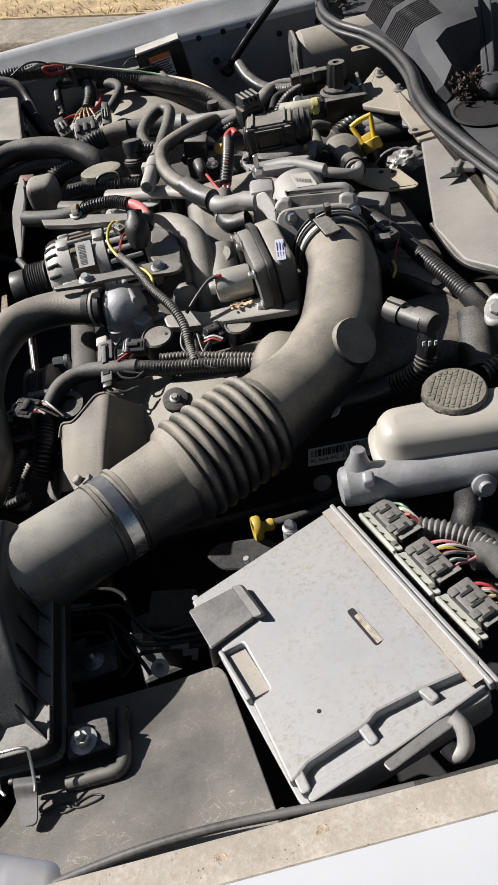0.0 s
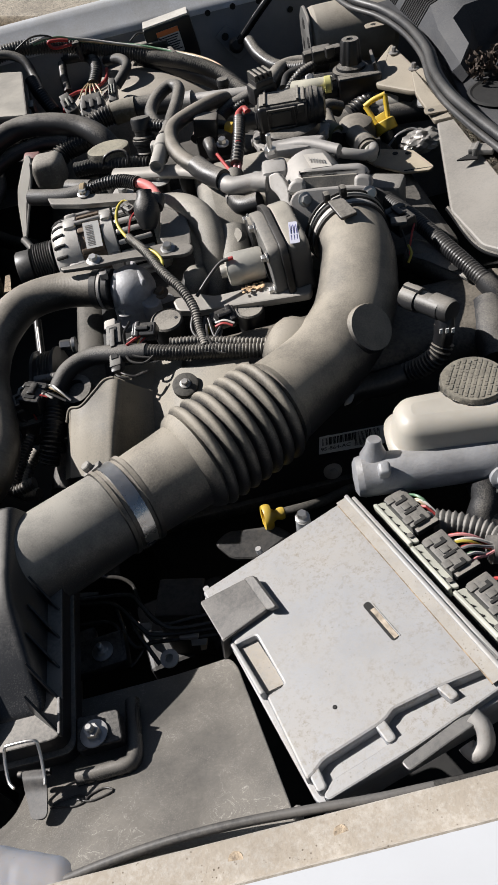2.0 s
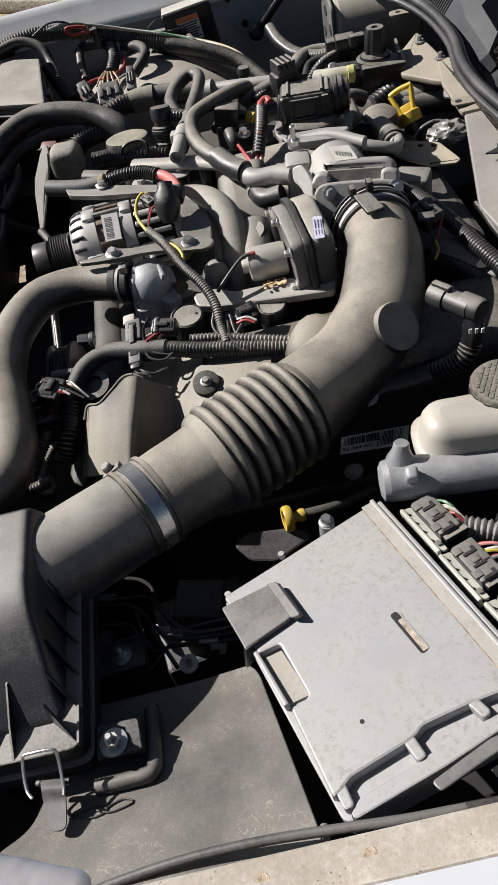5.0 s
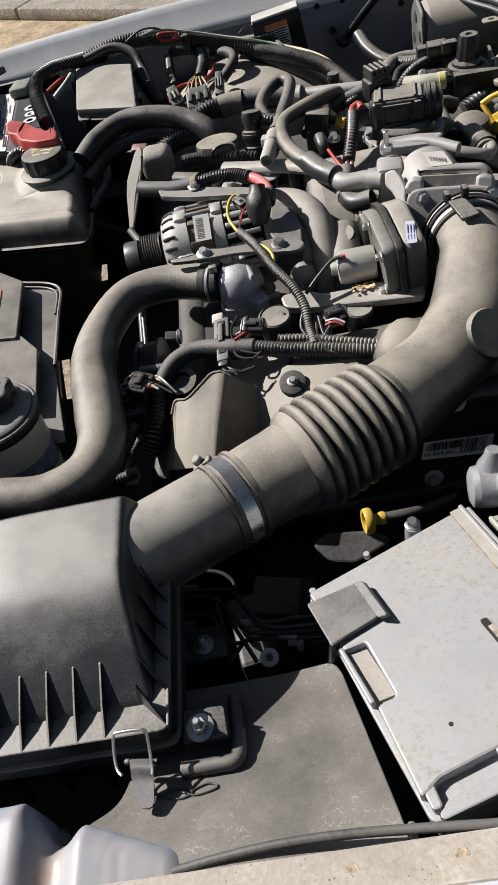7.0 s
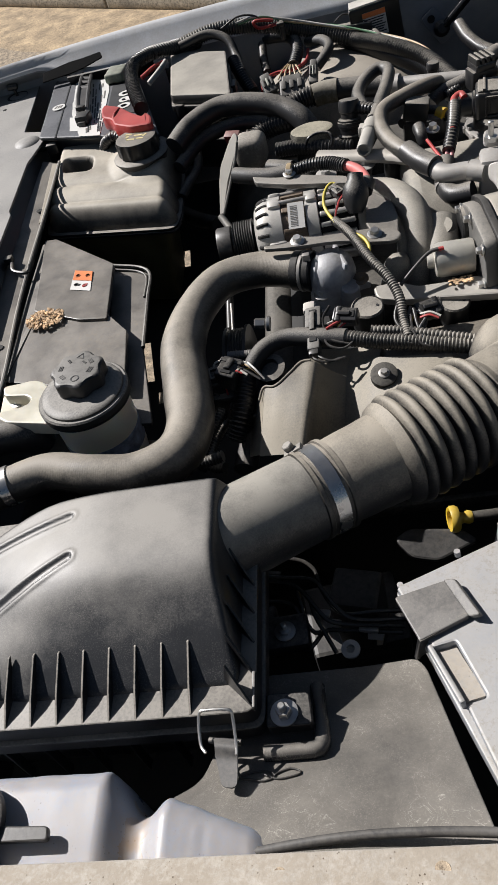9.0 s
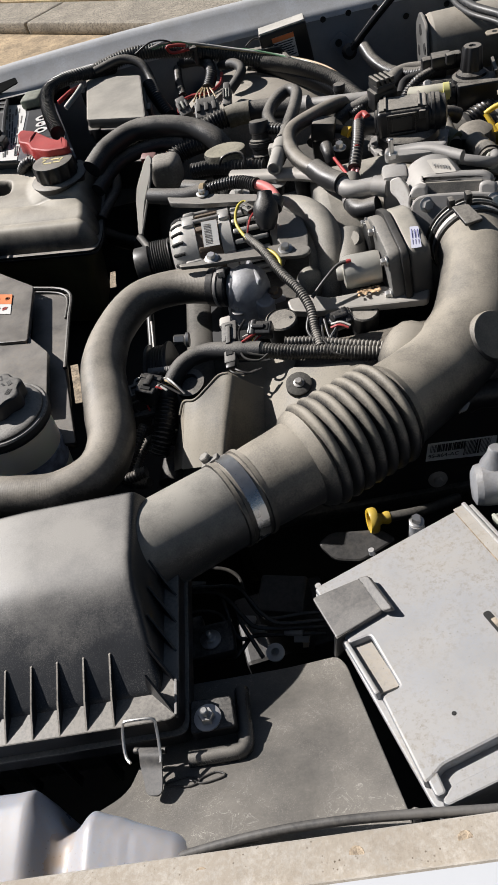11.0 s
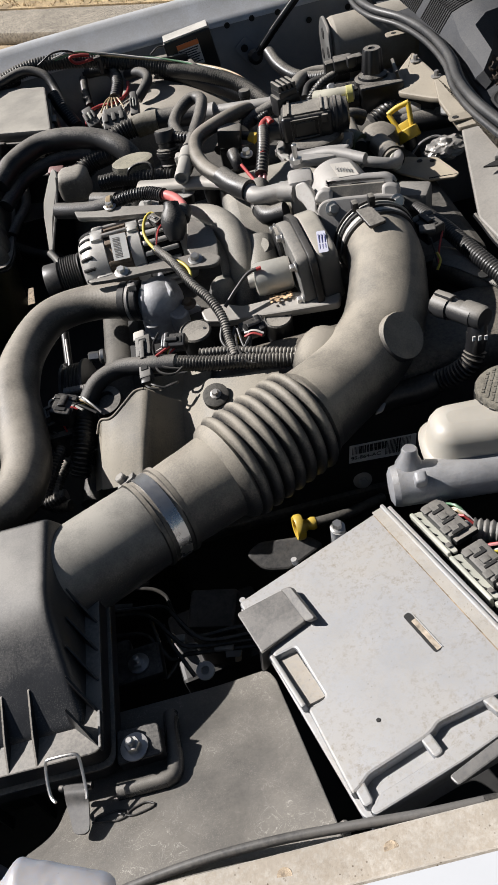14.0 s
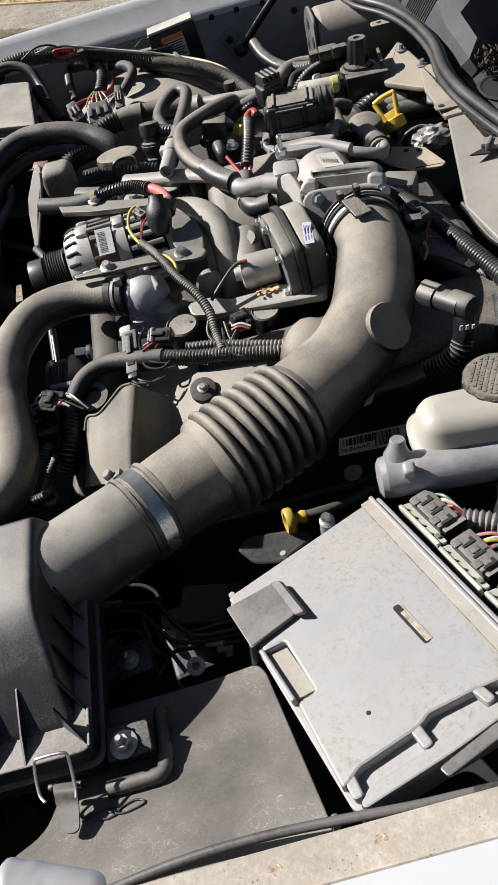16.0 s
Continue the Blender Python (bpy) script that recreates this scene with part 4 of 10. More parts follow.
part("raised_edge", plate([(-0.0516, 0.3837, 0.8705), (-0.0422, 0.3801, 0.8774), (-0.0278, 0.3380, 0.8855), (-0.0367, 0.3406, 0.8788)], 0.006, 0.002), GREY_HOLD, HB)
part("skirt", plate([(-0.0794, 0.3253, 0.8732), (-0.0357, 0.3422, 0.8767), (-0.0367, 0.3447, 0.8630), (-0.0834, 0.3256, 0.8369)], 0.004, 0.001, 0.0006, (-0.3, -1, 0.2)), PLASTIC, HB)
ST = thing("module_strap", (0.0622, 0.1977, 0.8750), "grey flat steel strap with a curved end lug", "bracket")
part("strap", plate([(0.0317, 0.1843, 0.9081), (0.0792, 0.2017, 0.9121), (0.0897, 0.2029, 0.9133), (0.0916, 0.1951, 0.9147), (0.0719, 0.1888, 0.9129), (0.0357, 0.1764, 0.9098)], 0.003, 0.002), surface("grey_strap", (0.105, 0.105, 0.105), 0.4, dust=0.25, metal=0.3, settle=0.1), ST)
part("lug", tube([(0.0891, 0.2014, 0.9114), (0.0940, 0.1926, 0.9093), (0.0923, 0.1835, 0.9002), (0.0843, 0.1817, 0.8932), (0.0812, 0.1889, 0.8938)], 0.0065, 12, 0.004), ALLOY, ST)
bn = thing("module_nut", (0.0168, 0.4482, 0.8450), "zinc bolt on an aluminium standoff", "bolt")
part("standoff", lathe([(0.010, -0.03), (0.0075, -0.004), (0.0075, 0.0)], 18, zaxis((0.0172, 0.4457, 0.8520), (0, 0, 1))), MODULE, bn)
part("head", hexbolt((0.0175, 0.4470, 0.8520), (0, 0, 1), 0.0052, 0.006, 0.0075), STEEL, bn)

# plugs of the module
for k, (p, q) in enumerate((((0.0822, 0.4333, 0.8622), (0.0988, 0.3709, 0.8737)), ((0.0975, 0.3700, 0.8736), (0.1125, 0.3121, 0.8841)), ((0.1142, 0.3114, 0.8845), (0.1305, 0.2567, 0.8947)))):
    p, q = Vector(p), Vector(q)
    ln = (q - p).length
    t_ = thing("module_plug", p.lerp(q, 0.5), "dark grey wide plug with cream lock frame and coloured wires", "connector", "module plugs")
    m = axes(p.lerp(q, 0.5) + od * 0.004, q - p, nz)
    oy = 1 if (m.to_3x3() @ Vector((0, 1, 0))).dot(od) > 0 else -1
    fr_ = part("lock_frame", merge(box(ln * 0.96, 0.004, 0.012, m @ pose(0, 0.001 * oy, -0.012), 0.0012), prism(rounded([(-ln * 0.48, -0.002), (ln * 0.40, -0.002), (ln * 0.48, 0.002), (ln * 0.48, 0.006), (-ln * 0.44, 0.0085), (-ln * 0.48, 0.006)] if oy > 0 else [(-ln * 0.48, 0.002), (-ln * 0.48, -0.006), (-ln * 0.44, -0.0085), (ln * 0.48, -0.006), (ln * 0.48, -0.002), (ln * 0.40, 0.002)], 0.002), -0.002, 0.001, m @ pose(0, 0.0040 * oy, -0.0035, -14 * oy, 0, 0), 0.0008)), CREAM, t_, "cream lock frame")
    for j in range(4):
        part("cut_out", prism([(-ln * 0.05, -0.0016), (ln * 0.04, -0.0016), (ln * 0.055, 0.0016), (-ln * 0.01, 0.0002)], 0, 0.0012, m @ pose(ln * (-0.36 + 0.20 * j), 0.0035 * oy, -0.0026, -14 * oy, 0, 8), 0), VOID, t_)
    part("pad", box(ln * 0.09, 0.0045, 0.0012, m @ pose(ln * 0.34, 0.0062 * oy, -0.0022, -14 * oy, 0, 0), 0.0004), GREY_PLUG, t_)
    part("body", box(ln * 0.74, 0.022, 0.015, m @ pose(-ln * 0.05, 0.021 * oy, -0.010), 0.002), GREY_PLUG, t_, "dark grey plug body")
    for j in range(3):
        part("tooth", box(ln * 0.13, 0.008, 0.002, m @ pose(ln * (-0.30 + 0.24 * j), (0.012 + 0.008 * (j % 2)) * oy, 0.0045), 0.0008), GREY_PLUG, t_)
        part("notch", box(ln * 0.10, 0.003, 0.0012, m @ pose(ln * (-0.22 + 0.24 * j), (0.025 - 0.006 * (j % 2)) * oy, 0.0048), 0), VOID, t_)
        part("notch", box(ln * 0.025, 0.008, 0.0012, m @ pose(ln * (-0.20 + 0.24 * j), (0.020 + 0.006 * (j % 2)) * oy, 0.0046), 0), VOID, t_)
        part("slot", box(ln * 0.05, 0.012, 0.002, m @ pose(ln * (-0.18 + 0.24 * j), 0.020 * oy, 0.0042), 0.0005), VOID, t_)
    part("lever", box(ln * 0.10, 0.024, 0.006, m @ pose(ln * 0.36, 0.024 * oy, -0.004), 0.0012), PLASTIC, t_)
    outs = ((0.1371, 0.3985, 0.8620), (0.1698, 0.3480, 0.8680), (0.1738, 0.2904, 0.8750))[k]
    for j in range(9):
        a = m @ Vector((ln * (-0.34 + 0.075 * j), 0.032 * oy, -0.002 + 0.004 * (j % 2)))
        b = Vector(outs) + Vector((0.0, 0.010 * (0.5 - j / 9), 0.004 * (j % 3)))
        mid = a.lerp(b, 0.55) + Vector((0, 0, 0.010 - 0.0015 * j))
        part("wire", tube([a, a.lerp(mid, 0.5) + Vector((0, 0, 0.003)), mid, b], 0.0014, 6, 0.006), WIRE[(("yellow", "green", "white", "tan", "grey", "red", "yellow", "white", "black"), ("red", "pink", "white", "yellow", "red", "grey", "green", "white", "pink"), ("red", "red", "pink", "white", "yellow", "tan", "green", "yellow", "red"))[k][j]], t_)
hose("module_conduit", [(0.1356, 0.3990, 0.8620), (0.1576, 0.3868, 0.8620), (0.1784, 0.3705, 0.8600), (0.1953, 0.3473, 0.8600)], 0.0112, surface("grey_conduit", (0.13, 0.13, 0.125), 0.5, dust=0.4), "grey corrugated conduit from the module", "wire harness", ridge=(0.0055, 0.16), n=16)
hose("module_conduit_tape", [(0.1677, 0.3506, 0.8680), (0.1794, 0.3482, 0.8660), (0.1960, 0.3314, 0.8600)], 0.013, surface("grey_conduit_tape", (0.11, 0.105, 0.10), 0.6, dust=0.4), "grey taped harness from the module", "wire harness", n=16)
hose("lower_module_harness", [(0.1683, 0.3378, 0.8400), (0.1836, 0.3299, 0.8400), (0.1973, 0.3135, 0.8400)], 0.006, TAPE, "thin black taped harness", "wire harness", n=10)
hose("brake_line", [(0.1261, 0.4524, 0.8500), (0.1202, 0.4437, 0.8350), (0.1131, 0.4351, 0.8200)], 0.0045, STEEL_GREY, "wound steel brake line", "pipe", ridge=(0.003, 0.12), n=10)
hose("master_harness", [(0.1917, 0.4300, 0.8600), (0.1915, 0.4146, 0.8500), (0.1828, 0.4037, 0.8400), (0.1948, 0.3930, 0.8300), (0.2101, 0.3743, 0.8200)], 0.014, TAPE, "black taped lead below the master cylinder", "wire harness", n=14)
solid("master_plug", merge(box(0.014, 0.012, 0.02, pose(*Vector((0.1934, 0.4217, 0.8450)), 20, 0, 20), 0.002)), CREAM, "small pale plug below the master cylinder", "connector")

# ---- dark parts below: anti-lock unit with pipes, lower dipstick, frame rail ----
# rail coloured near-black in place of the shade it sits in
tagged(part("frame_rail", box(1.5, 0.16, 0.16, pose(0.05, 0.30, 0.50), 0.01), VOID), "chassis frame rail, its shade put into near-black colour", "frame rail", kind="structure")
CASTING = surface("grimy_dark_casting", (0.016, 0.016, 0.017), 0.55, dust=0.12, grain=200, bump=0.4)
PIPE_BLACK = surface("glossy_pipe_coating", (0.012, 0.012, 0.013), 0.16, dust=0.12, bump=0.0)
ABS = thing("brake_pressure_unit", (-0.1522, 0.5165, 0.6600), "black anti-lock brake unit in the shade", "brake unit")
part("block", box(0.056, 0.050, 0.10, pose(-0.1370, 0.4760, 0.6250, 0, 0, -14), 0.004), CASTING, ABS)
part("lower_block", box(0.12, 0.10, 0.05, pose(-0.1473, 0.4990, 0.5800, 0, 0, 8), 0.006), CASTING, ABS)
for pts in ([(-0.2295, 0.4535, 0.8000), (-0.2047, 0.4495, 0.8000), (-0.1741, 0.4423, 0.8000), (-0.1659, 0.4311, 0.7970), (-0.1530, 0.4129, 0.7900), (-0.1389, 0.4022, 0.7860), (-0.0869, 0.3995, 0.7800)],
            [(-0.2307, 0.4519, 0.7950), (-0.1986, 0.4436, 0.7950), (-0.1876, 0.4350, 0.7920), (-0.1743, 0.4173, 0.7850), (-0.1644, 0.4064, 0.7800), (-0.1496, 0.4018, 0.7780), (-0.0892, 0.3966, 0.7720)],
            [(-0.2115, 0.4826, 0.7900), (-0.1861, 0.4739, 0.7900), (-0.1746, 0.4628, 0.7880), (-0.1689, 0.4412, 0.7850), (-0.1516, 0.4140, 0.7800), (-0.1118, 0.4122, 0.7780), (-0.0862, 0.4117, 0.7750)],
            [(-0.2335, 0.4327, 0.7850), (-0.2045, 0.4276, 0.7850), (-0.1948, 0.4189, 0.7820), (-0.1942, 0.3994, 0.7720), (-0.1902, 0.3824, 0.7650), (-0.1809, 0.3906, 0.7640), (-0.1695, 0.4031, 0.7640), (-0.1448, 0.4007, 0.7650), (-0.0912, 0.3925, 0.7660)],
            [(-0.1947, 0.4430, 0.7880), (-0.1913, 0.4267, 0.7820), (-0.1880, 0.4107, 0.7760), (-0.1802, 0.3997, 0.7700), (-0.1735, 0.3991, 0.7700)],
            [(-0.1819, 0.4325, 0.7850), (-0.1779, 0.4148, 0.7780), (-0.1672, 0.3937, 0.7680), (-0.1599, 0.3795, 0.7600)]):
    hose("brake_pipe", pts, 0.0023, PIPE_BLACK, "thin black brake pipe", "pipe", n=9, group="brake pipes")
solid("pipe_bracket", plate([(-0.2401, 0.4567, 0.8000), (-0.2294, 0.4620, 0.8000), (-0.2088, 0.4578, 0.8000), (-0.2101, 0.4547, 0.8000), (-0.2282, 0.4566, 0.8000), (-0.2414, 0.4510, 0.7900)], 0.002, 0, 0.0003), BRACKET, "small tan-dusted steel pipe bracket", "bracket")
solid("pipe_plate", plate([(-0.1861, 0.4406, 0.7520), (-0.1792, 0.4393, 0.7520), (-0.1692, 0.4199, 0.7500), (-0.1577, 0.4070, 0.7500), (-0.1540, 0.3951, 0.7450), (-0.1656, 0.4051, 0.7450)], 0.002, 0, 0.0003), ALLOY_BRIGHT, "pale alloy plate behind the brake pipes", "bracket")
solid("pipe_plate", plate([(-0.1274, 0.4090, 0.7450), (-0.1088, 0.4070, 0.7450), (-0.1135, 0.3994, 0.7400), (-0.1283, 0.4023, 0.7400)], 0.002, 0, 0.0003), ALLOY_BRIGHT, "pale alloy plate below the brake pipes", "bracket")
solid("eyelet_bracket", lathe([(0.0042, 0), (0.0092, 0.0005), (0.0092, 0.003), (0.0042, 0.0035), (0.0042, 0)], 24, zaxis((-0.1430, 0.3665, 0.7900), (0, -0.2, 1))), ALLOY_BRIGHT, "pale ring eyelet bracket", "bracket")
solid("tan_tag", plate([(-0.1189, 0.4064, 0.7400), (-0.1100, 0.4066, 0.7400), (-0.1139, 0.3967, 0.7350), (-0.1201, 0.3971, 0.7350)], 0.001, 0.001, 0), WIRE["tan"], "small tan paper tag", "tag")
for q, w in (((-0.1720, 0.4194, 0.7700), 0.02), ((-0.1594, 0.4090, 0.7650), 0.016), ((-0.1248, 0.3989, 0.7650), 0.02)):
    solid("pipe_sleeve", box(w, 0.008, 0.006, pose(*Vector(q), 0, 0, -12), 0.002), ALLOY_BRIGHT, "pale sleeve on a brake pipe", "sleeve", group="pipe sleeves")
OD = thing("engine_dipstick", (-0.0168, 0.5654, 0.7000), "yellow ring handle of the engine dipstick", "dipstick")
om_ = zaxis((-0.0168, 0.5354, 0.7500), (-0.96, -0.10, 0.10))
part("ring", lathe([(0.0105, -0.004), (0.014, -0.0045), (0.0155, -0.002), (0.0155, 0.003), (0.014, 0.0055), (0.0105, 0.005), (0.0105, -0.004)], 32, om_), YELLOW, OD)
part("stem", lathe([(0.007, -0.020), (0.008, -0.016), (0.006, -0.010), (0.009, -0.004), (0.004, -0.003)], 18, om_), YELLOW, OD)
part("tube", tube([om_ @ Vector((0, 0, -0.018)), om_ @ Vector((0.0, 0.0, -0.06)), om_ @ Vector((-0.05, 0, -0.12))], 0.006, 12), IRON, OD)
MB = thing("engine_mount_bracket", (-0.0461, 0.5485, 0.6800), "dark cast engine mount bracket in the shade", "bracket")
part("web", plate([(-0.0872, 0.5274, 0.7350), (-0.0683, 0.5373, 0.7400), (-0.0101, 0.5285, 0.7400), (0.0068, 0.5137, 0.7350), (-0.0398, 0.4981, 0.7250), (-0.0696, 0.5060, 0.7250)], 0.012, 0.006, 0.003), CASTING, MB)

# ---- brake master cylinder and its reservoir; washer bottle ----
CYLINDER = surface("pale_cast_cylinder", (0.29, 0.298, 0.315), 0.45, dust=0.32, metal=0.25, grain=420, bump=0.4, vary=0.22, patch=30, mottle=0.35, fleck=0.15, settle=-0.2)
MC = thing("brake_master_cylinder", (0.17, 0.46, 0.80), "grey cast brake master cylinder with milky fluid reservoir", "master cylinder")
ma, mb = Vector((0.0850, 0.4625, 0.8720)), Vector((0.2587, 0.4400, 0.8720))
md = (mb - ma).normalized()
part("barrel", tube([ma, mb], [0.021, 0.0215, 0.022], 28, 0.01), CYLINDER, MC)
part("end_plug", lathe([(0.021, 0), (0.0195, 0.006), (0.014, 0.009), (0, 0.010)], 28, zaxis(ma, -md)), CYLINDER, MC)
part("port_boss", merge(lathe([(0.016, -0.02), (0.0135, 0.002), (0.0085, 0.013), (0.0075, 0.020), (0.0065, 0.0215), (0, 0.0215)], 24, zaxis(ma + md * 0.014 + Vector((0, 0.010, 0.016)), (0.12, 0.15, 1))), box(0.012, 0.013, 0.016, axes(ma + md * 0.018 + Vector((0, -0.011, 0.014)), md, (0, -0.35, 1)), 0.0035, 3)), CYLINDER, MC)
part("port_boss", lathe([(0.012, -0.01), (0.012, 0.008), (0.007, 0.010), (0.007, 0.016), (0, 0.016)], 16, zaxis(ma + md * 0.125 + Vector((0, -0.020, -0.004)), (0, -0.8, 0.35))), CYLINDER, MC)
rm = axes((0.1975, 0.4801, 0.8850), md)
part("reservoir", loft([[tuple(rm @ Vector((x, y, z))) for x, y in rounded([(-0.075 + g, -0.028 + g), (0.085 - g, -0.034 + g), (0.085 - g, 0.034 - g), (-0.075 + g, 0.028 - g)], 0.028, 7)] for z, g in
                              ((-0.012, 0.010), (-0.006, 0.002), (-0.002, -0.001), (-0.001, -0.006), (0.002, -0.006), (0.003, -0.001), (0.005, 0.0005), (0.024, 0.003), (0.032, 0.007), (0.036, 0.014), (0.037, 0.020))]), NATURAL, MC, "milky plastic brake fluid reservoir", sharp=60)
part("outlet", lathe([(0.009, -0.03), (0.009, 0.0)], 12, rm @ pose(-0.03, 0, -0.008)), RUBBER_CLEAN, MC)
part("outlet", lathe([(0.009, -0.03), (0.009, 0.0)], 12, rm @ pose(0.04, 0, -0.008)), RUBBER_CLEAN, MC)
bc = Vector((0.2102, 0.5020, 0.9280))
part("neck", lathe([(0.027, -0.02), (0.027, 0.0)], 28, zaxis(bc - Vector((0, 0, 0.010)), (0, 0, 1))), NATURAL, MC)
cap_m = zaxis(bc, (0.0, 0.0, 1))
bcap = part("cap", lathe([(0.029, -0.016), (0.032, -0.015), (0.032, -0.003), (0.030, 0.0), (0, 0.0005)], 56, cap_m), surface("dusty_cap_plastic", (0.05, 0.047, 0.04), 0.5, dust=0.72, dust_col=(0.30, 0.27, 0.21)), MC, "ribbed black cap with moulded warning lines")
CAP_PRINT = surface("worn_cap_relief", (0.07, 0.065, 0.055), 0.6, dust=0.5, dust_col=(0.30, 0.27, 0.21))
rng = random.Random(21)
for k in range(10):
    w = 0.054 * math.sqrt(max(0.05, 1 - ((k - 4.5) / 5.4) ** 2))
    x = -w / 2
    while x < w / 2 - 0.002:
        b = min(rng.uniform(0.0022, 0.0085), w / 2 - x)
        part("print_bar", box(b, 0.0024, 0.0005, cap_m @ pose(0, 0, 0, 0, 0, 58) @ pose(x + b / 2, 0.0225 - 0.0050 * k, 0.0003), 0), CAP_PRINT, bcap)
        x += b + 0.0011
for k in range(14):
    a = 2 * math.pi * (k + 0.5) / 14
    part("grip_tooth", box(0.0042, 0.0070, 0.011, cap_m @ pose(0.0305 * math.cos(a), 0.0305 * math.sin(a), -0.0145, 0, 0, math.degrees(a)), 0.0012), PLASTIC_DUSTY, bcap)

WB = thing("washer_bottle", (-0.30, 0.19, 0.78), "milky white washer fluid bottle with black cap, dust-stained", "washer bottle")

def smooth(a, b, v):
    u = min(1.0, max(0.0, (v - a) / (b - a)))
    return u * u * (3 - 2 * u)


rows = []
for i in range(121):
    x = -0.54 + 0.3455 * i / 120
    lobe = 1 - smooth(-0.328, -0.302, x)
    second = smooth(-0.300, -0.278, x)
    end = max(0.0, (x + 0.222) / 0.0275)
    fall = 1 - math.sqrt(max(0.0, 1 - end * end))
    top = 0.8945 + 0.0165 * lobe + 0.0085 * second - 0.16 * max(0.0, x + 0.279) * second - 0.030 * fall
    back = 0.1990 + 0.029 * lobe + 0.010 * second - 0.34 * max(0.0, x + 0.279) - 0.016 * fall
    r_ = 0.018
    prof = [(0.150, top - 0.005), (0.157, top - 0.001), (0.162 if back - r_ > 0.163 else back - r_ - 0.001, top)] + [(back - r_ + r_ * math.sin(a), top - r_ + r_ * math.cos(a)) for a in (0, 0.26, 0.52, 0.78, 1.04, 1.3, 1.57)] + [(back + 0.001, top - 0.05), (back, 0.74)]
    rows.append([(x, y + 0.0008 * noise.noise((x * 60, y * 60, 1)), z + 0.0006 * noise.noise((x * 50, y * 50, 5)) + 0.0007 * second * noise.noise((x * 190, y * 190, 9))) for y, z in prof])
part("bottle", sheet(rows, 0.002), WASHER, WB, sharp=75)
wc = Vector((-0.4290, 0.1867, 0.9180))
part("neck", lathe([(0.030, -0.02), (0.030, 0.0)], 28, zaxis(wc, (0, 0, 1))), WASHER, WB)
wcap = part("cap", lathe([(0.031, 0), (0.034, 0.001), (0.034, 0.008), (0.0315, 0.010), (0.024, 0.0105), (0.022, 0.0085), (0, 0.0085)], 48, zaxis(wc, (0, 0, 1))), PLASTIC_DUSTY, WB, "black snap cap with yellow lettering")
part("cap_tab", plate([(-0.4000, 0.1855, 0.9230), (-0.3590, 0.1840, 0.9230), (-0.3575, 0.1742, 0.9230), (-0.3980, 0.1742, 0.9230)], 0.006, 0.0012), RUBBER_CLEAN, wcap)
for i, ch in enumerate("WASHER FLUID"):
    if ch == " ":
        continue
    cu = bpy.data.curves.new("letter", "FONT")
    cu.body, cu.size, cu.extrude, cu.align_x, cu.align_y = ch, 0.0085, 0.0002, "CENTER", "CENTER"
    tmp = bpy.data.objects.new("letter", cu)
    me = bpy.data.meshes.new_from_object(tmp)
    bpy.data.objects.remove(tmp)
    ang = math.radians(112 - 17.5 * i)
    lm = Matrix.Translation(wc + Vector((0.0275 * math.cos(ang), 0.0275 * math.sin(ang), 0.0104))) @ pose(0, 0, 0, 0, 0, math.degrees(ang) - 90)
    bl = bmesh.new()
    bl.from_mesh(me)
    bl.transform(lm)
    part("letter", bl, YELLOW_PALE, wcap, smooth=False)
HOSE_GREY = surface("faded_grey_rubber", (0.040, 0.040, 0.042), 0.45, dust=0.2, settle=-0.2, bump=0.1)
hose("fender_hose", [(-0.2772, 0.1584, 0.8880), (-0.2080, 0.1705, 0.8880), (-0.1485, 0.1756, 0.8920), (-0.0895, 0.1749, 0.8970), (-0.0364, 0.1705, 0.9020), (0.0112, 0.1660, 0.9060), (0.0487, 0.1642, 0.9080)], 0.0034, HOSE_GREY, "thin grey-black rubber hose along the fender", n=14)
hose("fender_hose_thin", [(0.0487, 0.1642, 0.9080), (0.0742, 0.1633, 0.9080), (0.1149, 0.1647, 0.9050), (0.1605, 0.1664, 0.9000)], 0.0036, RUBBER_CLEAN, "thin black tube continuing along the fender", n=10)

# ---- front of the bay: coolant tank, fuse box, battery, radiator support, reservoirs ----
TANK_PLASTIC = surface("tan_dusted_tank_plastic", (0.05, 0.048, 0.045), 0.42, dust=0.90, settle=-0.05, stip=0.5, patch=8, dust_col=(0.46, 0.415, 0.335), grain=500, bump=0.1, lie=(-0.1, 0.7))
TKM = Matrix(((0.971, -0.04, 0, -0.500), (-0.239, 1.0, 0, 1.223), (0, 0, 1, 0.72), (0, 0, 0, 1)))
TANK = thing("coolant_tank", (-0.49, 1.35, 0.66), "tan-dusted dark grey plastic coolant expansion tank with black cap", "coolant tank")
neck = Vector((-0.4460, 1.3560, 0.8900))
TANK_Y = (0.003, 0.040, 0.094, 0.252)


def tank_top(x, y):
    """Three low lobes stepping up to the back, with a pocket sunk into one side."""
    z = 0.124 + 0.008 * ease(0.0, 0.040, y) + 0.008 * ease(0.030, 0.100, y) + 0.012 * ease(0.09, 0.24, y)
    for a, b in zip(TANK_Y, TANK_Y[1:]):
        if a <= y <= b:
            z += 0.0085 * min(1.0, math.sin(math.pi * (y - a) / (b - a)) * (1.0 if b < 0.2 else 2.4)) ** 0.5
    z += 0.012 * (1 - ease(0.046, 0.080, math.hypot(x - 0.0616, y - 0.1477)))
    a = 1 - ease(0.78, 1.06, ((abs(x + 0.084) / 0.034) ** 4 + (abs(y - 0.160) / 0.026) ** 4) ** 0.25)
    return z - 0.036 * a


def arch(d, r):
    s = 1 - min(1.0, max(0.0, d / r))
    return math.sqrt(max(0.0, 1 - s * s))


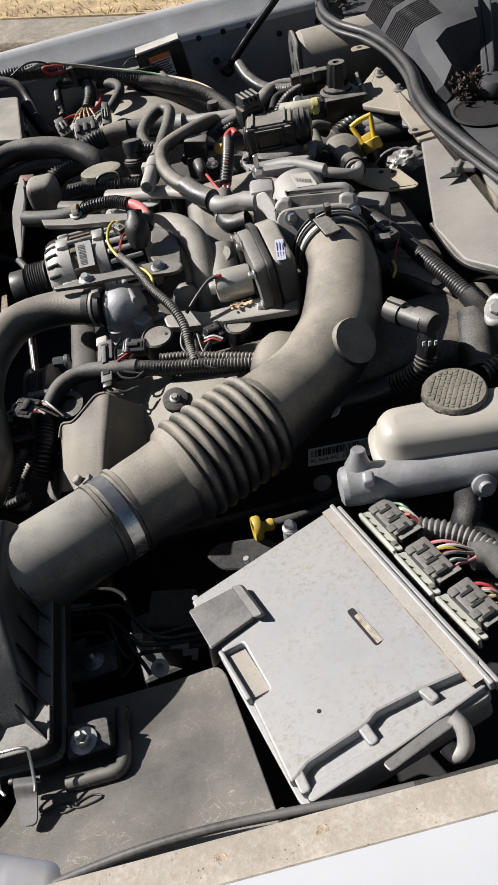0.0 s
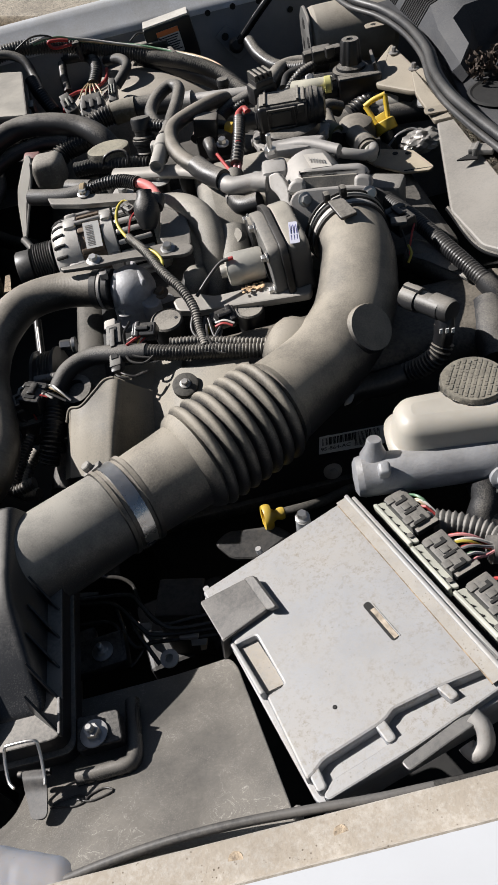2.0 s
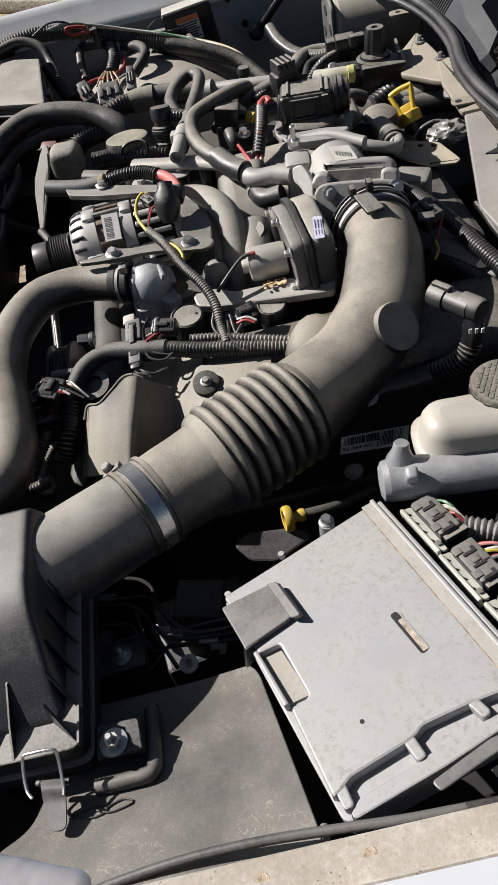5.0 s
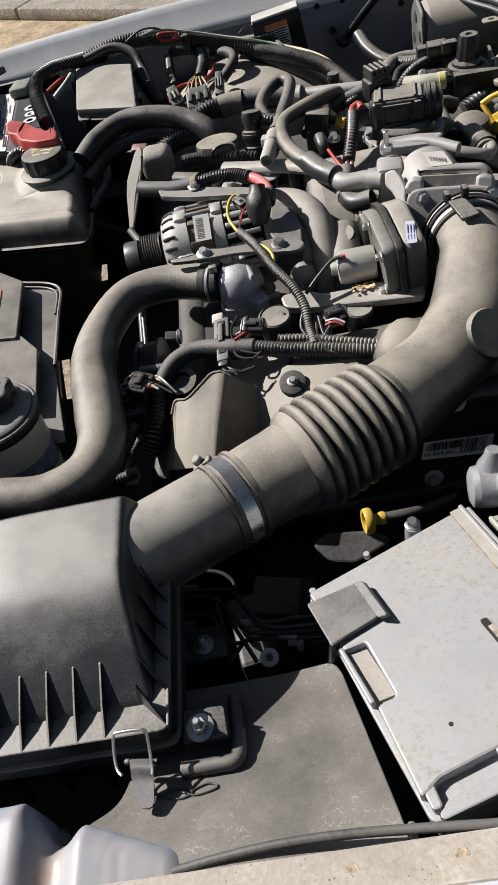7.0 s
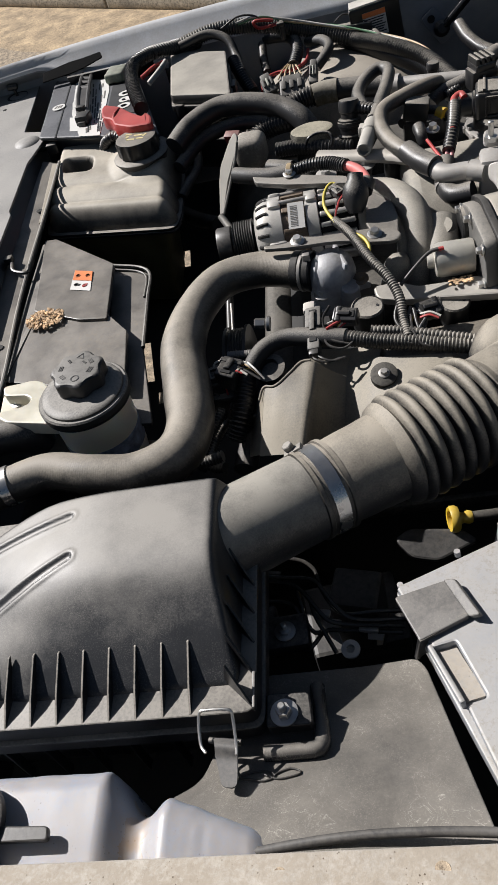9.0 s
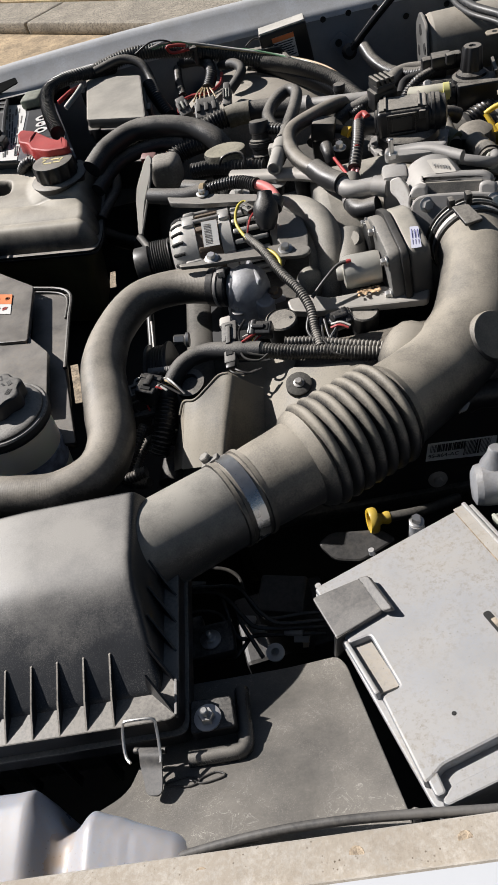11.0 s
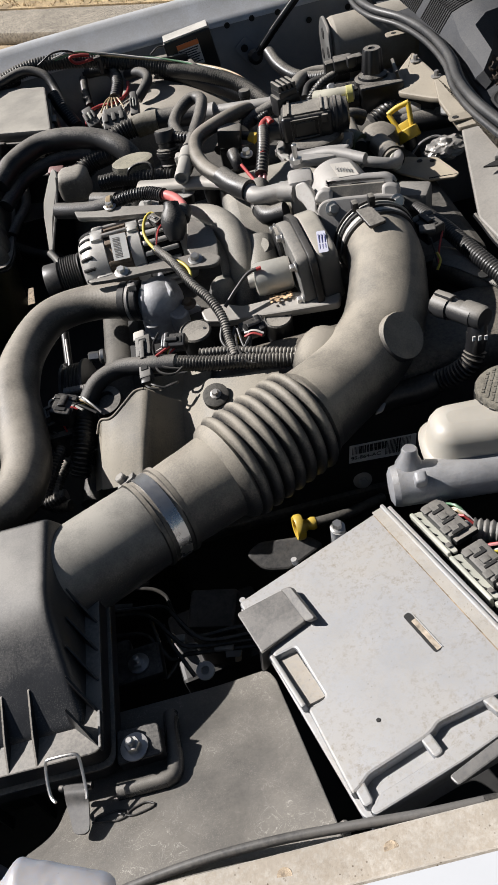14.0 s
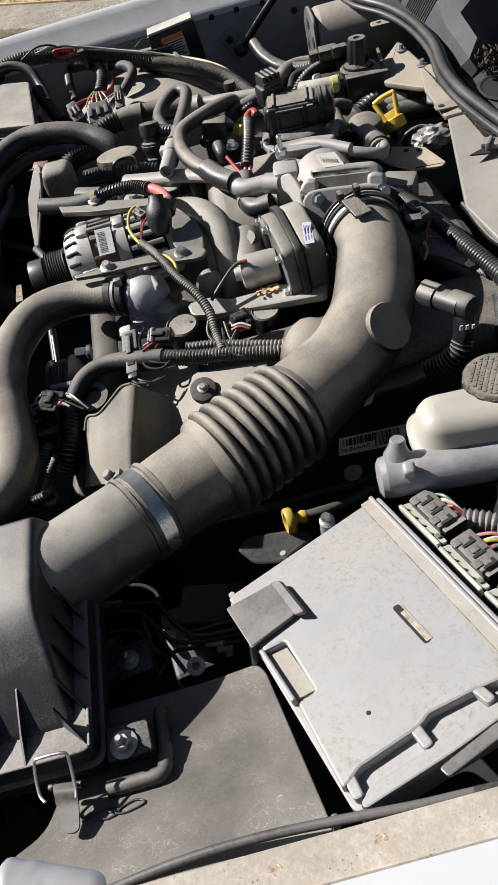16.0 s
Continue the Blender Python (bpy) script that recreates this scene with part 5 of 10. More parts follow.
rows = []
for i in range(131):
    v = i / 130
    y = TANK_Y[0] + (TANK_Y[3] - TANK_Y[0]) * (0.4 * v + 0.6 * (0.5 - 0.5 * math.cos(math.pi * v)))
    dy = min(y - TANK_Y[0], TANK_Y[3] - y)
    notch = 0.0055 * sum(math.exp(-((y - c) / 0.007) ** 2) for c in TANK_Y[1:3])
    pull = 0.024 * (1 - arch(dy, 0.026)) + notch
    x0, x1 = -0.146 + pull, 0.122 - pull
    row = []
    for j in range(101):
        x = x0 + (x1 - x0) * (0.5 - 0.5 * math.cos(math.pi * j / 100))
        rise = arch(min(x - x0, x1 - x), 0.026) * arch(dy, 0.020)
        row.append(tuple(TKM @ Vector((x, y, 0.088 + (tank_top(x, y) - 0.088) * rise))))
    rows.append(row)
part("upper_shell", loft(rows, False, False, False), TANK_PLASTIC, TANK, sharp=75)
TANK_SEAM = [(-0.150, -0.006), (0.118, -0.006), (0.128, 0.040), (0.128, 0.250), (-0.146, 0.262), (-0.156, 0.035)]
part("seam", prism(rounded(TANK_SEAM, 0.030, 6), 0.084, 0.0885, TKM, 0.0015), PLASTIC, TANK)
part("seam_lip", prism(rounded(TANK_SEAM, 0.030, 6), 0.0905, 0.095, TKM, 0.0015), PLASTIC_DUSTY, TANK)
part("lower_shell", loft([[tuple(TKM @ Vector((x * k, 0.12 + (y - 0.12) * k, z))) for x, y in rounded([(-0.138, 0.004), (0.110, 0.004), (0.120, 0.245), (-0.134, 0.252)], 0.028, 6)] for z, k in ((-0.10, 0.58), (0.0, 0.70), (0.070, 0.97), (0.086, 1.0))]), surface("murky_tank_plastic", (0.10, 0.088, 0.045), 0.4, dust=0.2), TANK)
part("neck", lathe([(0.046, -0.03), (0.047, -0.008), (0.0515, -0.006), (0.0525, -0.002), (0.050, 0.0), (0.034, 0.001), (0.034, 0.008)], 44, zaxis(neck, (0, 0, 1))), PLASTIC_DUSTY, TANK)
cap = part("cap", lathe([(0.037, 0.001), (0.0405, 0.003), (0.0405, 0.026), (0.038, 0.030), (0.034, 0.031), (0, 0.031)], 96, zaxis(neck, (0, 0, 1)), (12, 0.085, 0.002, 0.028)), PLASTIC, TANK, "fluted black cap with worn yellow print")
for dx, dy, w, a in ((-0.014, 0.013, 0.014, -15), (0.004, 0.014, 0.016, -15), (-0.016, 0.003, 0.010, 70), (0.006, 0.002, 0.018, -12), (0.018, -0.002, 0.010, 60), (-0.008, -0.010, 0.016, -15), (0.010, -0.012, 0.014, -15)):
    part("print_bar", box(w, 0.005, 0.0006, pose(neck.x + dx, neck.y + dy, neck.z + 0.0309, 0, 0, a), 0), FADED_PRINT, cap)
part("overflow_nipple", tube([(-0.4780, 1.4060, 0.8960), (-0.5010, 1.4220, 0.9040), (-0.5180, 1.4230, 0.9000), (-0.5360, 1.4400, 0.8800)], 0.010, 10, ridge=(0.006, 0.12)), CONDUIT, TANK)

FB = thing("fuse_box", (-0.335, 1.60, 0.78), "black fuse box with a flat tan-dusted lid", "fuse box")
FBZ = Vector((0, 0, 1))
lid_q = [Vector(q) for q in ((-0.4148, 1.7575, 0.9250), (-0.2861, 1.6872, 0.9250), (-0.2672, 1.4465, 0.9250), (-0.3913, 1.5050, 0.9250))]
mid = sum(lid_q, Vector()) / 4
part("lid", plate(lid_q, 0.018, 0.006, 0.003), surface("dusted_lid_plastic", (0.06, 0.06, 0.058), 0.5, dust=0.9, settle=-0.4, patch=7, stip=0.35, mottle=0.1, dust_col=(0.39, 0.36, 0.305), lie=(0.3, 0.9)), FB, "flat lid grey-tan with dust")
part("rim", plate([mid + (q - mid) * 1.05 - FBZ * 0.019 for q in lid_q], 0.012, 0.006, 0.002), PLASTIC, FB)
part("body", plate([mid + (q - mid) * 0.99 - FBZ * 0.031 for q in lid_q], 0.12, 0.008, 0.003), PLASTIC, FB)
fx_ = (lid_q[2] - lid_q[3]).normalized()
for f, dz in ((0.12, 0.05), (0.45, 0.055), (0.72, 0.05), (0.95, 0.06)):
    part("clip", box(0.018, 0.010, 0.034, axes(lid_q[3].lerp(lid_q[2], f) - FBZ * dz + Vector((0, -0.006, 0)), fx_), 0.003), PLASTIC, FB)
part("side_clip", box(0.010, 0.035, 0.035, pose(*(lid_q[1].lerp(lid_q[2], 0.6) + Vector((0.006, 0, -0.05)))), 0.003), PLASTIC, FB)
part("side_clip", box(0.010, 0.035, 0.035, pose(*(lid_q[0].lerp(lid_q[3], 0.3) + Vector((-0.006, 0, -0.035)))), 0.003), PLASTIC, FB)
part("lower_tray", plate([mid + (q - mid) * 1.0 + Vector((0.0, -0.028, -0.075)) for q in lid_q], 0.06, 0.008, 0.003), PLASTIC_DUSTY, FB)

BAT = thing("car_battery", (-0.60, 1.62, 0.70), "black car battery with white labels and dark brand panel", "battery")
part("case", plate([(-0.7137, 1.8327, 0.8980), (-0.4967, 1.7287, 0.8980), (-0.4135, 1.4008, 0.8980), (-0.6834, 1.5165, 0.8980)], 0.19, 0.006, 0.004), BATTERY, BAT)
part("lid", plate([(-0.7091, 1.8184, 0.9050), (-0.4924, 1.7140, 0.9050), (-0.4071, 1.3822, 0.9050), (-0.6780, 1.4959, 0.9050)], 0.008, 0.006, 0.003), BATTERY, BAT)
part("end_strip", plate([(-0.6643, 1.7890, 0.9062), (-0.6611, 1.7871, 0.9062), (-0.6358, 1.4756, 0.9062), (-0.6386, 1.4769, 0.9062)], 0.001, 0, 0), INK, BAT)
lab = part("label", plate([(-0.6480, 1.7790, 0.9062), (-0.5650, 1.7400, 0.9062), (-0.5520, 1.6750, 0.9062), (-0.5350, 1.4370, 0.9062), (-0.5810, 1.4540, 0.9062), (-0.6210, 1.5790, 0.9062)], 0.001, 0, 0), WHITE, BAT, "white printed battery label")
rng = random.Random(12)
qa, qb, qc, qd = Vector((-0.639, 1.765, 0.9068)), Vector((-0.563, 1.731, 0.9068)), Vector((-0.535, 1.441, 0.9068)), Vector((-0.570, 1.450, 0.9068))
for k in range(9):
    v = 0.06
    while v < 0.92:
        e = min(0.95, v + rng.uniform(0.05, 0.22))
        a, b = [qa.lerp(qd, w).lerp(qb.lerp(qc, w), 0.06 + 0.11 * k) for w in (v, e)]
        if rng.random() < 0.75:
            part("print_bar", tube([a, b], 0.0015, 4, 0.02, flat=0.2), INK if rng.random() < 0.6 else GREY_PLUG, lab)
        v = e + 0.03
brand = part("brand_panel", plate([(-0.5473, 1.7044, 0.9062), (-0.4950, 1.6867, 0.9062), (-0.4576, 1.5074, 0.9062), (-0.5364, 1.5350, 0.9062)], 0.001, 0, 0), INK, BAT, "dark green-black brand panel with white shapes")
for q, r_ in (((-0.509, 1.628, 0.9067), 0.014), ((-0.505, 1.594, 0.9067), 0.013), ((-0.502, 1.560, 0.9067), 0.014)):
    part("emblem_ring", lathe([(r_, 0), (r_, 0.0006), (r_ * 0.5, 0.0006), (r_ * 0.5, 0)], 24, zaxis(q, (0, 0, 1))), WHITE, brand)
part("emblem_bar", tube([(-0.503, 1.598, 0.9070), (-0.488, 1.585, 0.9070)], 0.004, 4, 0.02, flat=0.15), WHITE, brand)
part("emblem_line", tube([(-0.490, 1.633, 0.9070), (-0.471, 1.524, 0.9070)], 0.003, 4, 0.02, flat=0.15), ORANGE, brand)
part("small_label", plate([(-0.6225, 1.5630, 0.9062), (-0.6063, 1.5574, 0.9062), (-0.5881, 1.4808, 0.9062), (-0.6083, 1.4908, 0.9062)], 0.001, 0, 0), WHITE, BAT)
part("small_label", plate([(-0.6318, 1.6433, 0.9062), (-0.6273, 1.6681, 0.9062), (-0.6095, 1.5675, 0.9062), (-0.6247, 1.6070, 0.9062)], 0.001, 0, 0), WHITE, BAT)
rl = part("round_label", disc(0.0150, 0.001, zaxis((-0.6614, 1.6343, 0.9066), (0, 0, 1)), 28), WHITE, BAT)
for dx in (-0.006, 0.0, 0.006):
    part("print_bar", box(0.004, 0.013, 0.0004, pose(-0.6614 + dx, 1.6343, 0.9075, 0, 0, -12), 0), GREY_PLUG, rl)
solid("terminal_clamp", merge(box(0.045, 0.055, 0.022, pose(*Vector((-0.5372, 1.7248, 0.9060)), 0, 0, -8), 0.006, 3)), surface("corroded_terminal", (0.15, 0.175, 0.13), 0.6, dust=0.35, vary=0.4, patch=60), "corroded green-grey battery terminal clamp", "battery terminal")
STR = thing("battery_strap", (-0.6182, 1.6543, 0.8800), "black ladder-like plastic battery hold-down strap", "strap")
left_ = [Vector(q) for q in ((-0.6458, 1.8823, 0.9000), (-0.6264, 1.7689, 0.9180), (-0.6164, 1.6915, 0.9240), (-0.6063, 1.6054, 0.9220), (-0.5927, 1.5310, 0.9180))]
right_ = [Vector(q) for q in ((-0.6293, 1.8794, 0.9000), (-0.6028, 1.7514, 0.9180), (-0.5910, 1.6675, 0.9240), (-0.5811, 1.5858, 0.9220), (-0.5723, 1.5204, 0.9180))]
part("side_rail", tube(left_, 0.0042, 8, 0.006), RUBBER_CLEAN, STR)
part("side_rail", tube(right_, 0.0042, 8, 0.006), RUBBER_CLEAN, STR)
la, ra = spline(left_, 0.004), spline(right_, 0.004)
for k in range(7):
    f = 0.02 + 0.58 * k / 6
    qa, qb = la[int(f * (len(la) - 1))], ra[int(f * (len(ra) - 1))]
    part("rung", tube([qa, qb], 0.0058, 6, 0.01, flat=0.5), RUBBER_CLEAN, STR)
n_ = min(len(la), len(ra))
part("band", sheet([[tuple(la[i]), tuple(ra[i])] for i in range(int(n_ * 0.60), n_)], 0.003), RUBBER_CLEAN, STR)
part("slotted_band", sheet([[tuple(la[i] - Vector((0, 0, 0.004))), tuple(ra[i] - Vector((0, 0, 0.004)))] for i in range(0, int(n_ * 0.62))], 0.002), GREY_PLUG, STR)
part("buckle", merge(box(0.027, 0.030, 0.020, pose(*Vector((-0.5801, 1.5189, 0.9040)), 0, 0, -8), 0.003), box(0.020, 0.012, 0.026, pose(*Vector((-0.5877, 1.5474, 0.9040)), 0, 0, -8), 0.003)), RUBBER_CLEAN, STR)
part("tail", box(0.017, 0.012, 0.030, pose(*Vector((-0.5813, 1.5036, 0.8850)), 0, 0, -8), 0.002), RUBBER_CLEAN, STR)
RT = thing("terminal_cover", (-0.4800, 1.4585, 0.9150), "red rubber battery terminal cover", "terminal cover")
part("boot", plate([(-0.531, 1.490, 0.934), (-0.526, 1.512, 0.934), (-0.490, 1.484, 0.934), (-0.462, 1.443, 0.934), (-0.435, 1.411, 0.934), (-0.432, 1.433, 0.934), (-0.416, 1.402, 0.934), (-0.412, 1.366, 0.934), (-0.454, 1.372, 0.934), (-0.490, 1.400, 0.934), (-0.500, 1.430, 0.934), (-0.521, 1.446, 0.934)], 0.026, 0.005, 0.004), RED, RT)
part("fold", tube([(-0.4962, 1.4244, 0.9300), (-0.4952, 1.4456, 0.9350), (-0.4905, 1.4744, 0.9340)], 0.0022, 8), RED, RT)

PS = thing("power_steering_reservoir", (-0.43, 0.665, 0.78), "milky fluid reservoir with black lid and knob cap", "fluid reservoir")
pc = Vector((-0.4318, 0.6791, 0.9000))
part("lid", lathe([(0.050, -0.008), (0.0575, -0.006), (0.0575, 0.001), (0.0555, 0.003), (0.0520, 0.003), (0.0515, 0.0055), (0.049, 0.0075), (0.040, 0.0085), (0, 0.009)], 56, zaxis(pc, (0, 0, 1))), LID_DUSTY, PS, "tan-dusted flat black lid")
part("body", lathe([(0.030, -0.145), (0.044, -0.13), (0.048, -0.10), (0.051, -0.006), (0, -0.006)], 40, zaxis(pc, (0, 0, 1))), surface("milky_reservoir", (0.80, 0.77, 0.66), 0.35, vary=0.06, bump=0.02, trans=0.9), PS, "milky translucent reservoir body")
part("seal_rim", lathe([(0.0515, -0.012), (0.0565, -0.011), (0.0565, -0.008), (0.0515, -0.007)], 48, zaxis(pc, (0, 0, 1))), RUBBER_CLEAN, PS)
KNOB = surface("worn_black_knob", (0.022, 0.022, 0.023), 0.42, dust=0.50, settle=-0.5, lie=(0.5, 1.0), dust_col=(0.33, 0.31, 0.275), bump=0.15)
knob = part("cap", lathe([(0.031, 0.008), (0.0345, 0.010), (0.0345, 0.027), (0.032, 0.0295), (0.029, 0.030), (0, 0.030)], 84, zaxis(pc + Vector((0, 0.012, 0)), (0, 0, 1)), (7, 0.13, 0.0, 0.030)), KNOB, PS, "lobed black cap with moulded symbols")
kc = pc + Vector((0, 0.012, 0.0299))
KNOB_PRINT = surface("worn_black_relief", (0.03, 0.03, 0.03), 0.6, dust=0.1, bump=0.0)
for a, r_, w, h in ((0.5, 0.020, 0.010, 0.006), (0.75, 0.013, 0.008, 0.003), (-0.35, 0.020, 0.011, 0.007), (3.0, 0.020, 0.009, 0.006), (3.9, 0.020, 0.010, 0.006), (2.2, 0.018, 0.004, 0.008)):
    for j in range(3):
        part("print_bar", box(w * 0.85, h * 0.20, 0.0008, pose(kc.x + (r_ + h * 0.32 * (j - 1)) * math.cos(a), kc.y + (r_ + h * 0.32 * (j - 1)) * math.sin(a), kc.z, 0, 0, math.degrees(a) + 90), 0), KNOB_PRINT, knob)
part("symbol_ring", lathe([(0.0055, 0), (0.0055, 0.0006), (0.0042, 0.0006), (0.0042, 0)], 20, zaxis(kc + Vector((0.002, -0.019, 0)), (0, 0, 1))), INK, knob)
part("symbol_triangle", lathe([(0.0065, 0), (0.0065, 0.0006), (0.0048, 0.0006), (0.0048, 0)], 3, zaxis(kc + Vector((0.003, 0.021, 0)), (0, 0, 1), (0.3, 1, 0))), INK, knob)
arm = plate([(-0.5576, 0.7291, 0.8900), (-0.5147, 0.7335, 0.8900), (-0.4995, 0.7257, 0.8900), (-0.4788, 0.7020, 0.8900), (-0.4647, 0.6423, 0.8900), (-0.5359, 0.6594, 0.8900), (-0.5498, 0.6711, 0.8900), (-0.5516, 0.6805, 0.8900), (-0.5249, 0.6821, 0.8900), (-0.5118, 0.6885, 0.8900), (-0.5109, 0.6976, 0.8900), (-0.5188, 0.7045, 0.8900), (-0.5519, 0.7106, 0.8900)], 0.020, 0.006, 0.0022)
arm = merge(arm, plate([(-0.5673, 0.7349, 0.8720), (-0.5218, 0.7249, 0.8720), (-0.5143, 0.6927, 0.8720), (-0.5626, 0.6965, 0.8720)], 0.006, 0.006, 0.0015))
part("mounting_arm", arm, surface("cream_arm_plastic", (0.56, 0.53, 0.43), 0.35, dust=0.12, bump=0.03, trans=0.15), PS, "cream forked mounting arm")
bolt_part(PS, (-0.5408, 0.7140, 0.8720), (0, 0, 1), 0.006, 0.006, 0.010)
pl = part("printed_label", lathe([(0.0492, -0.088), (0.0500, -0.058)], 40, zaxis(pc, (0, 0, 1))), surface("faded_blue_label", (0.25, 0.30, 0.42), 0.5, vary=0.5, patch=60), PS, "faded blue printed label")
part("lower_hose", tube([pc + Vector((0.03, 0.02, -0.13)), pc + Vector((0.09, 0.0, -0.13)), pc + Vector((0.12, -0.01, -0.15))], 0.012, 12), RUBBER, PS)

HS = thing("upper_radiator_hose", (-0.3203, 0.7091, 0.8500), "thick dusty black rubber upper radiator hose", "hose")
hp = [(-0.1506, 0.8644, 0.8930), (-0.2090, 0.8870, 0.8930), (-0.2644, 0.8787, 0.8930), (-0.3012, 0.8289, 0.8880), (-0.3164, 0.7596, 0.8820), (-0.3047, 0.6741, 0.8800), (-0.2973, 0.6112, 0.8800), (-0.3099, 0.5684, 0.8820), (-0.3489, 0.5481, 0.8850), (-0.3998, 0.5502, 0.8900), (-0.4551, 0.5621, 0.8920), (-0.5014, 0.5508, 0.8900), (-0.5425, 0.5394, 0.8850)]
part("hose", tube(hp, [0.0245, 0.0245, 0.026, 0.029, 0.030, 0.027, 0.023, 0.0215, 0.0215], 28, ridge=(0.0024, 0.003)), HOSE_DUSTY, HS)
h0, h1 = Vector(hp[0]), Vector(hp[1])
hd = (h0 - h1).normalized()
part("clamp_lip", lathe([(0.0245, -0.016), (0.0265, -0.015), (0.0265, -0.006), (0.0255, -0.005), (0.0255, 0.002), (0.0268, 0.003), (0.0268, 0.010), (0.024, 0.011)], 36, zaxis(h0, hd)), RUBBER_CLEAN, HS)
part("spring_clamp", merge(lathe([(0.0266, -0.004), (0.0274, -0.0035), (0.0274, 0.0), (0.0266, 0.0005)], 36, zaxis(h0, hd)), box(0.010, 0.008, 0.010, pose(*(h0 + Vector((0.004, -0.010, 0.022)))), 0.001)), STEEL_GREY, HS)
h2, h3 = Vector(hp[-2]), Vector(hp[-3])
part("band_clamp", lathe([(0.0225, -0.006), (0.0235, -0.0055), (0.0235, 0.0055), (0.0225, 0.006)], 36, zaxis(h2, h3 - h2)), STRAP, HS, "bright steel band clamp")

# radiator shroud, support panel, channel
SH = thing("radiator_shroud", (-0.52, 0.95, 0.78), "dusty black plastic radiator fan shroud with warning sticker", "fan shroud")
part("top_panel", plate([(-0.6046, 1.1474, 0.8620), (-0.5830, 1.1454, 0.8620), (-0.4609, 1.0306, 0.8620), (-0.4491, 0.8834, 0.8620), (-0.4953, 0.8930, 0.8620), (-0.5760, 0.9360, 0.8620), (-0.5896, 1.0444, 0.8620)], 0.010, 0.004, 0.0012), SHROUD, SH)
part("side_panel", plate([(-0.6100, 1.1440, 0.8570), (-0.5850, 1.1400, 0.8600), (-0.5870, 1.0440, 0.8600), (-0.5700, 0.9300, 0.8590), (-0.5900, 0.7900, 0.8520), (-0.6020, 0.9400, 0.8550)], 0.008, 0.002, 0.0006), SHROUD, SH)
part("lower_panel", plate([(-0.5760, 0.9420, 0.8585), (-0.4600, 0.9110, 0.8585), (-0.4163, 0.8542, 0.8560), (-0.4058, 0.7409, 0.8500), (-0.5017, 0.7624, 0.8500), (-0.5950, 0.7904, 0.8500), (-0.5880, 0.9100, 0.8570)], 0.010, 0.003, 0.0012), SHROUD, SH)
part("step_panel", plate([(-0.4726, 1.0478, 0.8400), (-0.4064, 1.0204, 0.8400), (-0.3978, 0.8395, 0.8320), (-0.3676, 0.6825, 0.8300), (-0.4123, 0.6915, 0.8300), (-0.4493, 0.8296, 0.8300)], 0.006, 0.004), SHROUD, SH)
part("edge_bead", tube([(-0.4709, 1.0514, 0.8460), (-0.4201, 1.0301, 0.8450), (-0.4034, 1.0090, 0.8450), (-0.4003, 0.9491, 0.8420), (-0.3958, 0.8342, 0.8360)], 0.003, 8, 0.003), PLASTIC, SH)
part("edge_bead", tube([(-0.4716, 1.0461, 0.8420), (-0.4248, 1.0263, 0.8410), (-0.4102, 1.0076, 0.8410), (-0.4075, 0.9553, 0.8390)], 0.002, 8, 0.003), PLASTIC, SH)
part("side_wall", plate([(-0.4056, 0.8696, 0.8300), (-0.3769, 0.6889, 0.8200), (-0.4536, 0.8668, 0.6500), (-0.4965, 1.1140, 0.6500)], 0.006, 0, 0.001, (1, 0, 0)), PLASTIC, SH)
st = part("warning_sticker", plate([(-0.5256, 1.0288, 0.8632), (-0.4936, 1.0171, 0.8632), (-0.4877, 0.9618, 0.8632), (-0.5239, 0.9756, 0.8632)], 0.0006, 0.001, 0), WHITE, SH, "orange and white fan warning sticker")
part("orange_field", plate([(-0.5252, 1.0278, 0.8638), (-0.4932, 1.0160, 0.8638), (-0.4903, 0.9888, 0.8638), (-0.5238, 1.0006, 0.8638)], 0.0006, 0, 0), ORANGE, st)
for q, mt in (((-0.5152, 0.9857, 0.8638), INK), ((-0.5000, 0.9796, 0.8638), RED), ((-0.5168, 1.0102, 0.8643), BROWN_PRINT), ((-0.4999, 1.0064, 0.8643), BROWN_PRINT)):
    part("symbol", lathe([(0.0042, 0), (0.0042, 0.0003), (0.0030, 0.0003), (0.0030, 0)], 6, zaxis(q, (0, 0, 1))), mt, st)
part("symbol_bar", tube([(-0.5116, 0.9816, 0.8638), (-0.5085, 0.9852, 0.8638)], 0.0014, 4, 0.01, flat=0.2), INK, st)
part("symbol_bar", tube([(-0.5031, 0.9760, 0.8638), (-0.4959, 0.9829, 0.8638)], 0.0014, 4, 0.01, flat=0.2), RED, st)
crumbs = bmesh.new()
rng = random.Random(8)
c0 = Vector((-0.5513, 0.9087, 0.8620))
for k in range(420):
    a, r_ = rng.uniform(0, 6.28), 0.03 * rng.random() ** 0.7
    q = c0 + Vector((r_ * math.cos(a), r_ * 0.8 * math.sin(a), 0.0005 + 0.006 * rng.random() * (1 - r_ / 0.032)))
    s = rng.uniform(0.0008, 0.0030)
    bmesh.ops.create_icosphere(crumbs, subdivisions=1, radius=s, matrix=Matrix.Translation(q) @ pose(0, 0, 0, rng.uniform(-40, 40), rng.uniform(-40, 40), rng.uniform(0, 180)) @ Matrix.Diagonal((1.7, 1.0, 0.35, 1)))
solid("debris_pile", crumbs, NUTTY, "crumbled rusty orange debris lying on the shroud", "debris", kind="stuff")

